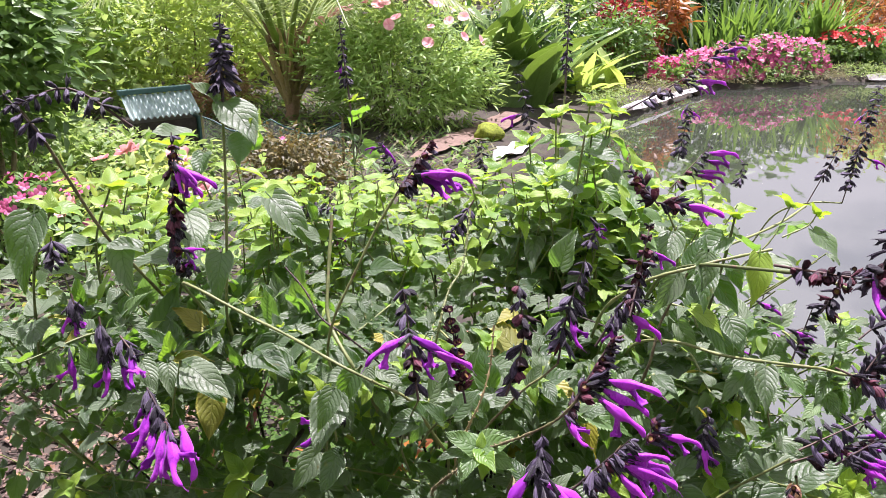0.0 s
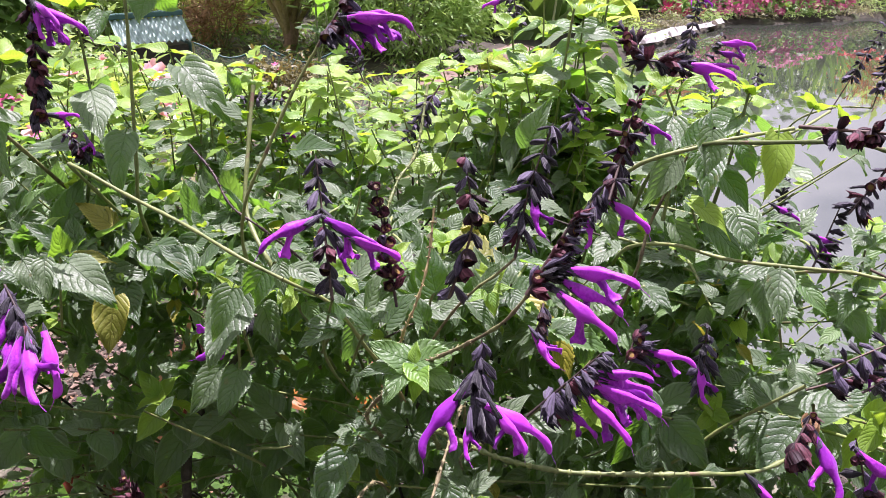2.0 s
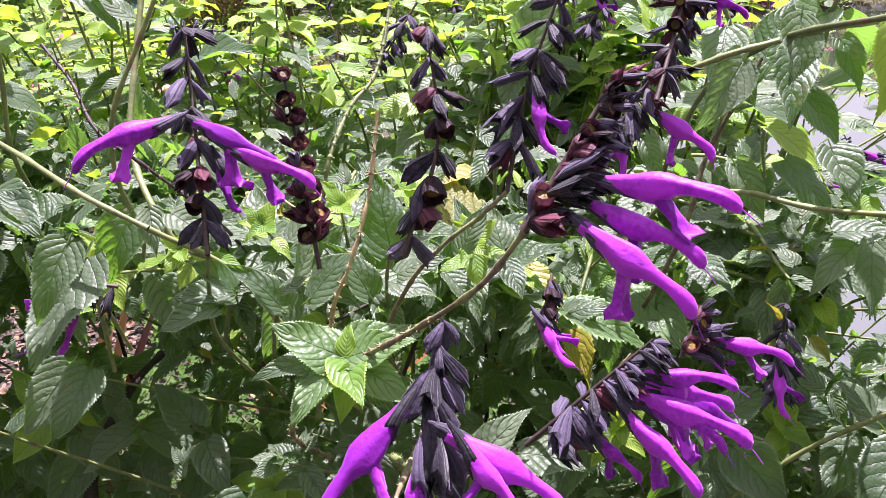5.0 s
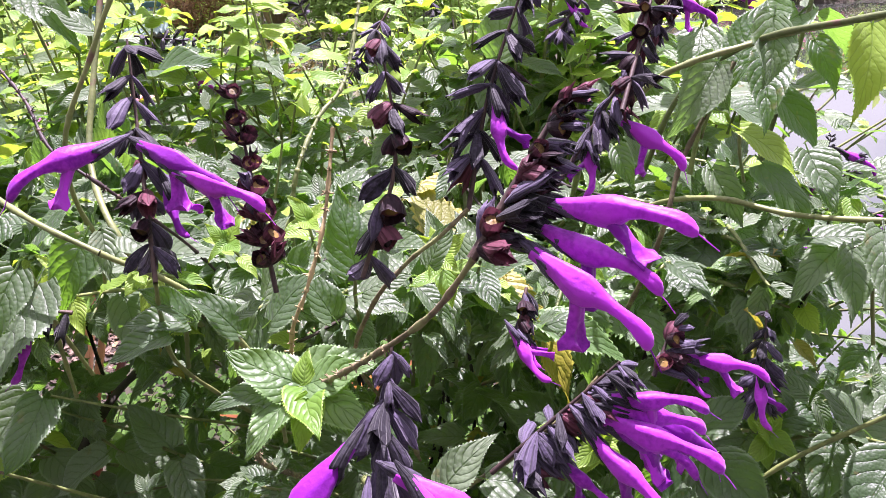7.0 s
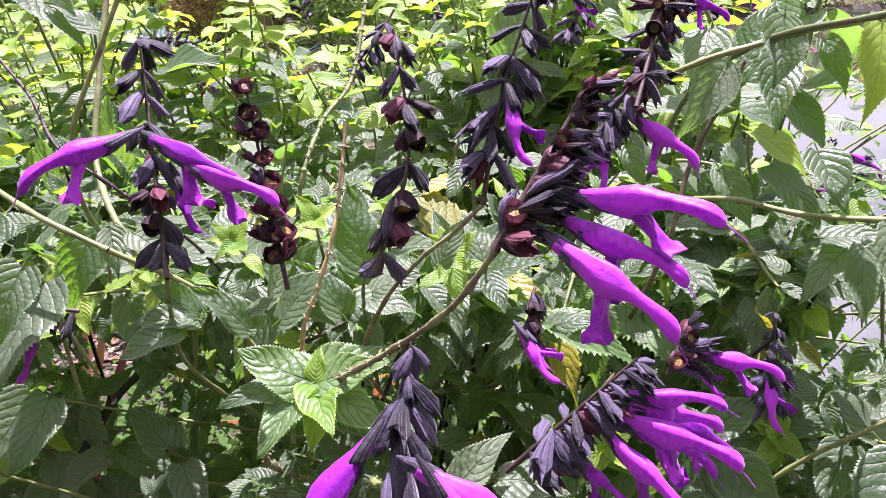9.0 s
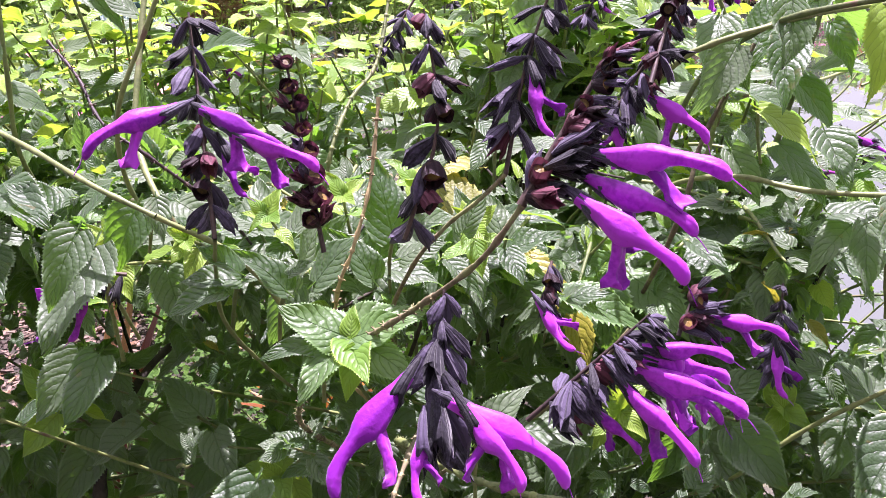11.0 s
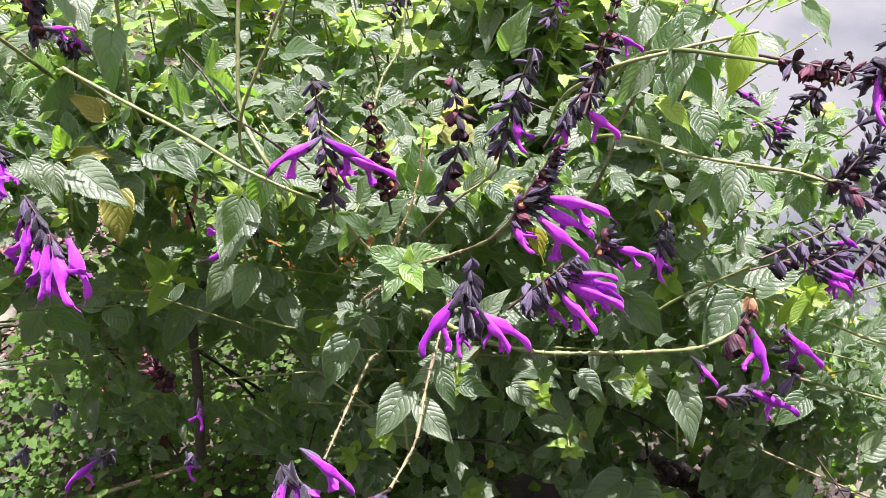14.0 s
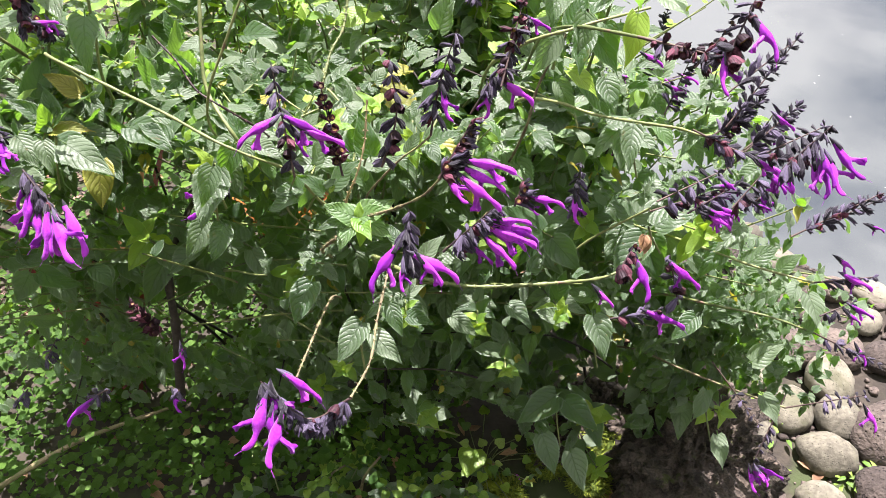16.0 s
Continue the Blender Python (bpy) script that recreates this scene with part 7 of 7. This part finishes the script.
# hanging leaves at the shaded side, spread ones at the sunny side
for k in range(8):
    x = -0.5 + 0.075 * k
    leafy([(0.85 * x, 1.08, 0.42), (0.95 * x, 0.97, 0.62), (x, 0.86 + 0.04 * math.sin(5 * k), 0.74 + 0.07 * math.sin(3.1 * k))], 0.003, 0.0016, rng.uniform(0.05, 0.07), 0.05, 0.2, None, k % 3 == 0, 1.1)
for k in range(5):
    x = 0.22 + 0.07 * k
    leafy([(0.8 * x, 1.05, 0.55), (0.95 * x, 0.9, 0.74), (x, 0.8 + 0.05 * math.sin(4 * k), 0.81 + 0.03 * math.sin(2.3 * k))], 0.003, 0.0015, rng.uniform(0.055, 0.075), 0.045, 0.25, None, k % 2 == 0, 0.35)

# low shoots hanging over the moss and the rock
leafy([(0.47, 1.02, 0.1), (0.455, 0.93, 0.24), (0.435, 0.845, 0.33)], 0.0024, 0.0014, 0.062, 0.032, 0.35, None, True, 0.7)
leafy([(0.47, 1.02, 0.08), (0.46, 0.93, 0.14), (0.47, 0.84, 0.17)], 0.0022, 0.0013, 0.055, 0.035, 0.4, None, True, 0.8)
leafy([(0.6, 1.0, 0.12), (0.62, 0.92, 0.28), (0.66, 0.83, 0.36)], 0.0024, 0.0014, 0.058, 0.034, 0.3, None, True, 0.8)
leafy([(0.12, 1.02, 0.1), (0.13, 0.93, 0.26), (0.14, 0.84, 0.36)], 0.0024, 0.0014, 0.05, 0.03, 0.25, None, True, 0.6)
leafy([(-0.02, 1.02, 0.12), (-0.03, 0.93, 0.32), (-0.05, 0.85, 0.44)], 0.0024, 0.0014, 0.052, 0.032, 0.25, None, True, 0.7)

# broad leaves laid open to the sun in the middle of the front
for k in range(12):
    x = -0.13 + 0.024 * k
    y = 0.76 + 0.06 * (k * 0.618 % 1) * 2
    leafy([(0.8 * x, 1.0, 0.72), (0.95 * x, 0.9, 0.87), (x, y, 0.945 + 0.02 * math.sin(3.3 * k))], 0.0026, 0.0014, rng.uniform(0.038, 0.05), 0.034, 0.45, None, k % 2 == 0, 0.12)

# upright young shoots along the bush's back
for k in range(114):
    x, y = fill.uniform(-0.62, 0.2) if k < 84 else fill.uniform(0.15, 0.46), fill.uniform(1.12, 1.7 if k < 46 else 1.45)
    z = 1.02 - 0.13 * max(0.0, y - 1.3) + fill.uniform(-0.05, 0.05) + (0.02 if k > 45 else 0.0)
    top = Vector((x + fill.gauss(0, 0.02), y + fill.gauss(0, 0.02), z))
    line = curve([Vector((0.95 * x, y + 0.03, z - 0.22)), Vector((x, y + 0.02, z - 0.1)), top], 24)
    FILL_SHOOTS.append(tube(line[6::3], (0.0018, 0.001), 5))
    for i in range(7, 25, 4):
        turn = fill.uniform(0, 3.1)
        for w in (0, math.pi):
            d = Vector((math.cos(turn + w), math.sin(turn + w), fill.uniform(-0.1, 0.5))).normalized()
            l = fill.uniform(0.03, 0.055) * (1.1 if i < 16 else 0.9)
            FILL["young" if i > 15 or fill.random() < 0.22 else "mature"][fill.randrange(4)].append(aimed(line[i] + d * l * 0.14, line[i] + d * l * 1.14, (fill.gauss(0, 0.3), fill.gauss(-0.2, 0.3), 1)))
# inner branches take the bark with shade put into its colour
part("branch", merged(*FILL_STEMS), SHADE_BARK, bush, kind="stuff")
part("shoot", merged(*FILL_SHOOTS), STEM, bush, kind="stuff")
for grown, material in (("mature", LEAF), ("tender", TENDER), ("young", YOUNG), ("aged", AGED)):
    part("foliage", merged(*[spread((COARSE + SIMPLE)[k], FILL[grown][k]) for k in range(8) if FILL[grown][k]]), material, bush, kind="stuff")

# ---- shore stones ----
cobble = random.Random(9)
made = [(1.14, 1.17, 0.072, 0, 0), (1.01, 1.09, 0.068, 0, 1), (1.21, 1.0, 0.11, 1, 0), (1.04, 0.96, 0.066, 0, 0), (1.13, 0.85, 0.08, 1, 1), (0.9, 1.03, 0.058, 0, 0), (0.98, 0.85, 0.054, 0, 1)]
for bx, by, bs, dark, tone in made:
    stone("shore_stone", (bx, by), (bs, bs * 0.8, bs * 0.6), STONE_DARK if dark else STONE_PALE, "dark porous rounded lava stone on the shore" if dark else "pale grey rounded lava stone on the shore", int(bx * 100 + by * 10), 0.09, cobble.uniform(0, 180), "stones along the shore", 0.2)
spots = [(x, y) for x, y, *_ in made]
for _ in range(1600):
    bx, by = cobble.uniform(0.7, 1.7), cobble.uniform(0.55, 1.75)
    d = float(to_shore(np.array([bx]), np.array([by]))[0])
    bs = cobble.uniform(0.045, 0.078)
    if 0.0 < d < 0.55 and all(math.hypot(bx - x, by - y) > 0.105 for x, y in spots) and math.hypot(bx - 0.68, by - 0.95) > 0.24 and len(spots) < 95:
        spots.append((bx, by))
        dark = cobble.random() < 0.4
        stone("shore_stone", (bx, by), (bs, bs * cobble.uniform(0.75, 0.95), bs * 0.6), STONE_DARK if dark else STONE_PALE, "dark porous rounded lava stone on the shore" if dark else "pale grey rounded lava stone on the shore", len(spots), 0.09, cobble.uniform(0, 180), "stones along the shore", 0.2)
CRUMB = lump((1.0, 0.7, 0.5), 6, 0.28, 6, 4)
for at, size, label, seed, rough, turn, sink in (((0.7, 0.95), (0.17, 0.15, 0.13), "rough dark lava rock under the bush", 77, 0.36, 20, 0.3), ((0.48, 1.04), (0.1, 0.09, 0.07), "low rock with patches of moss", 78, 0.31, 50, 0.35)):
    rock = stone("lava_rock", at, size, ROCK, label, seed, rough, turn, "", sink, "rock")
    loose = random.Random(seed)
    bits = []
    for v in rock.data.vertices:
        if v.co.z > -0.3 * size[2] and loose.random() < 0.12:
            s = 0.0025 + 0.011 * loose.random() ** 3
            d = v.normal
            bits.append(PLACED[rock.name] @ Matrix.Translation(v.co + d * 0.15 * s) @ pose(0, 0, 0, loose.uniform(-40, 40), loose.uniform(-40, 40), loose.uniform(0, 360)) @ Matrix.Diagonal((s, s, s, 1)))
    part("crumb", spread(CRUMB, bits), ROCK, rock, kind="stuff")
for mx, my, ms, mz in ((0.55, 0.965, 0.065, 0.08), (0.41, 0.95, 0.05, 0.03), (0.49, 0.91, 0.045, 0.015), (0.3, 0.88, 0.04, 0.015)):
    r = random.Random(int(mx * 90))
    tips = []
    for _ in range(700):
        a, th = r.uniform(0, 6.28), r.uniform(0.0, 1.5)
        d = Vector((math.sin(th) * math.cos(a), math.sin(th) * math.sin(a), math.cos(th)))
        q = Vector((d.x * ms, d.y * ms * 0.8, d.z * ms * 0.5)) * (1 + 0.35 * noise.noise(d * 2.5 + Vector((mx * 50, 0, 0))))
        tips.append(aimed(q, q + d + 0.5 * Vector((r.gauss(0, 1), r.gauss(0, 1), r.gauss(0, 1))), (r.gauss(0, 1), r.gauss(0, 1), 1), r.uniform(0.008, 0.018)))
    cushion = new("moss_cushion", mesh_of("moss_cushion", merged(lump((ms * 0.95, ms * 0.75, ms * 0.47), int(mx * 90), 0.3), spread(NARROW, tips)), MOSS))
    cushion.matrix_basis = pose(mx, my, height(mx, my) + mz)
    PLACED[cushion.name] = cushion.matrix_basis.copy()
    tagged(cushion, "bright yellow-green cushion of moss on the soil", "moss", "moss cushions")
stone("lava_rock", (1.55, 1.7), (0.1, 0.12, 0.1), ROCK, "brown rock at the waterline", 79, 0.3, 50, "", 0.3, "rock")

PEBBLE = lump((1.0, 0.85, 0.6), 4, 0.2, 7, 4)
grit = []
for _ in range(1300):
    x, y = cobble.uniform(0.6, 1.8), cobble.uniform(0.5, 1.9)
    if float(to_shore(np.array([x]), np.array([y]))[0]) > -0.1:
        s = cobble.uniform(0.004, 0.016) * cobble.uniform(0.7, 1.3)
        grit.append(pose(x, y, height(x, y) + 0.2 * s, cobble.uniform(-20, 20), cobble.uniform(-20, 20), cobble.uniform(0, 360)) @ Matrix.Diagonal((s, s, s, 1)))
gravel = new("gravel", mesh_of("gravel", spread(PEBBLE, grit), STONE_DARK))
PLACED[gravel.name] = Matrix()
tagged(gravel, "fine dark gravel between the shore stones", "gravel", kind="stuff")
shoots = []
for _ in range(260):
    k = cobble.randrange(9)
    x, y = 0.75 + 0.11 * k + cobble.gauss(0, 0.03), 0.8 + 0.3 * math.sin(2.3 * k) ** 2 + cobble.gauss(0, 0.03)
    a = cobble.uniform(0, 6.28)
    p = Vector((x, y, height(x, y) + cobble.uniform(0.005, 0.05)))
    shoots.append(aimed(p, p + Vector((math.cos(a), math.sin(a), cobble.uniform(0, 0.6))), (0, -0.3, 1), cobble.uniform(0.012, 0.03)))
sprouts = new("weeds", mesh_of("weeds", spread(BROAD, shoots), YOUNG))
PLACED[sprouts.name] = Matrix()
tagged(sprouts, "small yellow-green seedlings between the shore stones", "weeds", kind="stuff")

# ---- low plants round the bush ----
herb = thing("small_herb", (0.27, 0.96, 0.0), "small herb with round bright-green leaves under the bush", "herb")
ROUND = [mesh_of("leaf", leaf_shape(5, 7, 0.98, 0.1, 0.14, 0.0, 81 + k, stalk=0, wavy=0.04), m) for k, m in enumerate((BRIGHT, YOUNG, GREEN))]
for k in range(24):
    a, e = 2.4 * k, 0.012 + 0.0042 * k
    p = Vector((0.275 + e * math.cos(a), 0.93 + e * math.sin(a), 0.07 + 0.012 * (k % 5)))
    stalk = part("stalk", tube(curve([(0.27, 0.96, -0.01), (0.27 + 0.5 * e * math.cos(a), 0.955 + 0.5 * e * math.sin(a), 0.05), p], 6), (0.0012, 0.0009), 5), STEM, herb)
    under(new("leaf", ROUND[k % 3]), stalk, aimed(p, p + Vector((math.cos(a), math.sin(a) - 0.3, 0.1)), (0, -0.5, 1), 0.016 + 0.003 * (k % 4)))
stalk = part("stalk", tube(curve([(0.25, 0.95, -0.01), (0.245, 0.94, 0.06), (0.24, 0.935, 0.11)], 6), (0.0018, 0.0014), 5), STEM, herb)
tagged(under(new("leaf", ROUND[1]), stalk, aimed((0.24, 0.94, 0.11), (0.225, 0.89, 0.105), (0, -0.6, 1), 0.062)), "single large round leaf")
for ends, width in ((((-0.74, 0.9, 0.07), (-0.58, 1.0, 0.1), (-0.41, 1.08, 0.1)), 0.006), (((0.0, 0.9, -0.01), (0.015, 0.89, 0.1), (0.05, 0.87, 0.2)), 0.0035), (((-0.06, 0.9, -0.01), (-0.055, 0.9, 0.09), (-0.02, 0.88, 0.16)), 0.003)):
    twig = new("twig", mesh_of("twig", tube(curve(ends, 14), (width, 0.6 * width), 7, 0.25), WOODY))
    PLACED[twig.name] = Matrix()
    tagged(twig, "bare brown twig among the ground cover", "twig", "twigs under the bush")
for fx, fy, turn in ((0.2, 0.88, 40), (0.31, 0.87, 160), (0.12, 0.9, 250), (0.34, 0.9, 95), (0.24, 0.83, 300)):
    fz = height(fx, fy)
    fallen = new("fallen_flower", PETAL_MESH[int(turn) % 8])
    PLACED[fallen.name] = aimed(Vector((fx, fy, fz + 0.004)), Vector((fx + 0.03 * math.cos(radians(turn)), fy + 0.03 * math.sin(radians(turn)), fz + 0.006)), (1, 0.2, 0.3))
    fallen.matrix_basis = PLACED[fallen.name]
    tagged(fallen, "fallen violet flower lying on dark soil", "flower", "fallen flowers under the bush")
seedling_at = random.Random(12)
for k in range(26):
    x, y = seedling_at.uniform(-0.22, 0.26), seedling_at.uniform(0.82, 1.04)
    z = height(x, y)
    plant = thing("seedling", (x, y, z), "small pale-green seedling with crinkled leaves on dark soil", "seedling", "seedlings under the bush")
    tall = seedling_at.uniform(0.04, 0.1)
    top = Vector((x + seedling_at.gauss(0, 0.02), y + seedling_at.gauss(0, 0.02), z + tall))
    part("stem", tube(curve([(x, y, z - 0.01), (x, y, z + 0.5 * tall), top], 5), (0.0016, 0.001), 5), STEM, plant)
    for i in range(7):
        a = 2.4 * i + k
        p = top - Vector((0, 0, 0.009 * i))
        d = Vector((math.cos(a), math.sin(a), 0.15))
        under(new("leaf", FINE_MESH["young" if (i < 2 or k % 4 == 0) else "mature"][(i + k) % 8]), plant, aimed(p + d * 0.004, p + d, (0, -0.3, 1), 0.024 + 0.004 * i, 1.1))
weeds = random.Random(77)
for material, n, size, label in ((GREEN, 10000, 0.075, "low light-green weeds and grass between the beds"), (OLIVE, 4500, 0.07, "dry yellowish grass and weeds on the soil")):
    mats = []
    for _ in range(n):
        x, y = weeds.uniform(-4.6, 0.5), weeds.uniform(1.8, 8.6)
        path = abs(x - (-0.7 + 0.47 * (y - 4.9))) < 0.15 and y > 5.6
        edge = ((x + 2.0) / 2.5) ** 2 + ((y - 5.2) / 3.4) ** 2 + 0.6 * noise.noise(Vector((x, y, 9)))
        if edge > 0.95 or path or noise.noise(Vector((x * 1.3, y * 1.3, 1))) < -0.4 or float(to_shore(np.array([x]), np.array([y]))[0]) < 0.15:
            continue
        p = Vector((x, y, height(x, y) + weeds.uniform(0.0, 0.05)))
        a = weeds.uniform(0, 6.28)
        mats.append(aimed(p, p + Vector((math.cos(a), math.sin(a), weeds.uniform(0.1, 1.2))).normalized(), (weeds.gauss(0, 0.4), weeds.gauss(0, 0.4), 1), size * weeds.uniform(0.6, 1.6)))
    ob = new("weeds", mesh_of("weeds", spread(NARROW, mats), material))
    PLACED[ob.name] = Matrix()
    tagged(ob, label, "weeds", kind="stuff")
COVER = leaf_material("small_cover_leaf", (0.02, 0.056, 0.01), (0.075, 0.15, 0.024), (0.2, 0.4, 0.02), 0.34, 0.6, 4.0, 0.4, gloss=0.15)
low = random.Random(31)
mats = []
for k in range(21000):
    x, y = (low.uniform(-2.2, 0.25), low.uniform(0.6, 3.4)) if k < 9500 else (low.uniform(-1.5, 0.2), low.uniform(0.9, 2.4))
    edge = ((x + 0.75) / 1.5) ** 2 + ((y - 1.9) / 1.6) ** 2 + 0.5 * noise.noise(Vector((x * 2.2, y * 2.2, 7)))
    bare = x < -0.86 + 0.1 * math.sin(7 * y) and 1.42 + 0.08 * math.sin(9 * x) < y < 2.3
    if edge > 0.9 or bare or (y > 2.2 and noise.noise(Vector((x * 1.7, y * 1.7, 4))) < -0.3) or float(to_shore(np.array([x]), np.array([y]))[0]) < 0.15:
        continue
    p = Vector((x, y, height(x, y) + low.uniform(0.01, 0.1 if k < 9500 else 0.14)))
    a = low.uniform(0, 6.28)
    d = Vector((math.cos(a), math.sin(a), low.uniform(-0.3, 0.3)))
    mats.append(aimed(p, p + d, (low.gauss(0, 0.3), low.gauss(0, 0.3) - 0.15, 1), low.uniform(0.011, 0.026)))
SMALL = leaf_shape(2, 3, 0.85, 0.15, 0.15, 0.0, 80, stalk=0)
close = [m for m in mats if m.translation.y < 1.12 and -0.75 < m.translation.x < 0.1][:300]
chosen = {id(m) for m in close}
cover = new("ground_cover", mesh_of("ground_cover", spread(SMALL, [m for m in mats if id(m) not in chosen]), COVER))
PLACED[cover.name] = Matrix()
small_mesh = mesh_of("leaf", leaf_shape(2, 5, 0.85, 0.15, 0.15, 0.0, 82, stalk=0.3), COVER)
for m in close:
    under(new("leaf", small_mesh), cover, m)
tagged(cover, "dense low ground cover of small rounded green leaves", "ground cover", kind="stuff")
litter = []
for _ in range(800):
    x, y = low.uniform(-1.9, 1.0), low.uniform(0.5, 3.0)
    if float(to_shore(np.array([x]), np.array([y]))[0]) < 0.1:
        continue
    a = low.uniform(0, 6.28)
    p = Vector((x, y, height(x, y) + 0.012))
    litter.append(aimed(p, p + Vector((math.cos(a), math.sin(a), low.uniform(-0.1, 0.2))), (low.gauss(0, 0.3), low.gauss(0, 0.3), 1), low.uniform(0.02, 0.05)))
fallen = new("leaf_litter", mesh_of("leaf_litter", spread(leaf_shape(2, 4, 0.5, 0.2, 0.2, 0.0, 81, stalk=0), litter), DRYLEAF))
PLACED[fallen.name] = Matrix()
tagged(fallen, "scattered dry brown leaves on the soil", "leaf litter", kind="stuff")
CHIP = arrays([(-0.22, 0, 0), (0.2, 0.04, 0.02), (0.25, 0.9, 0), (-0.12, 1, 0.03), (-0.2, 0.03, 0.16), (0.16, 0.06, 0.17), (0.18, 0.84, 0.15), (-0.1, 0.92, 0.18)], [(3, 2, 1, 0), (4, 5, 6, 7), (0, 1, 5, 4), (1, 2, 6, 5), (2, 3, 7, 6), (3, 0, 4, 7)])
chips = []
for _ in range(5200):
    x, y = low.uniform(-1.9, -0.8), low.uniform(1.35, 2.4)
    a = low.uniform(0, 6.28)
    p = Vector((x, y, height(x, y) + low.uniform(0.0, 0.012)))
    chips.append(aimed(p, p + Vector((math.cos(a), math.sin(a), low.uniform(-0.15, 0.25))), (low.gauss(0, 0.3), low.gauss(0, 0.3), 1), low.uniform(0.008, 0.03)))
mulch = new("bark_mulch", mesh_of("bark_mulch", spread(CHIP, chips), MULCH, False))
PLACED[mulch.name] = Matrix()
tagged(mulch, "reddish-brown bark mulch on the bed", "mulch", kind="stuff")
edging = stone("edging_stone", (-1.06, 1.62), (0.05, 0.13, 0.03), STONE_PALE, "flat pale grey edging stone sunk in the mulch", 91, 0.06, 25, "", 0.2)
SALMON = leaf_material("salmon_bromeliad_leaf", (0.3, 0.07, 0.04), (0.6, 0.27, 0.17), (0.6, 0.3, 0.1), 0.25, 0.4, 3.0, 0.2)
DARKRED = leaf_material("dark_red_bromeliad_leaf", (0.05, 0.01, 0.008), (0.15, 0.03, 0.02), (0.25, 0.05, 0.02), 0.2, 0.4, 3.0, 0.2)
TALL = [strap(0.09, 0.12, 6, 0.35), strap(0.075, 0.22, 6, 0.35)]
ROSETTE = [strap(0.17, 0.45, 6, 0.35), strap(0.14, 0.7, 6, 0.35)]
strap_plant("bromeliad", (-0.54, 1.2), 4, 0.66, TALL, DARKRED, "dark red strap-leaved bromeliad in the bush's shade", "bromeliad", 61, (76, 89), 0.0, "bromeliads", 0.025)
strap_plant("bromeliad", (-0.56, 1.26), 3, 0.72, TALL, SALMON, "bromeliad with salmon-pink leaf tips behind the bush", "bromeliad", 62, (78, 89), 0.0, "bromeliads", 0.025)
strap_plant("bromeliad", (-0.25, 1.75), 9, 0.36, ROSETTE, ORANGE, "orange-leaved bromeliad rosette behind the bush", "bromeliad", 63, (55, 86), 0.0, "bromeliads", 0.02)
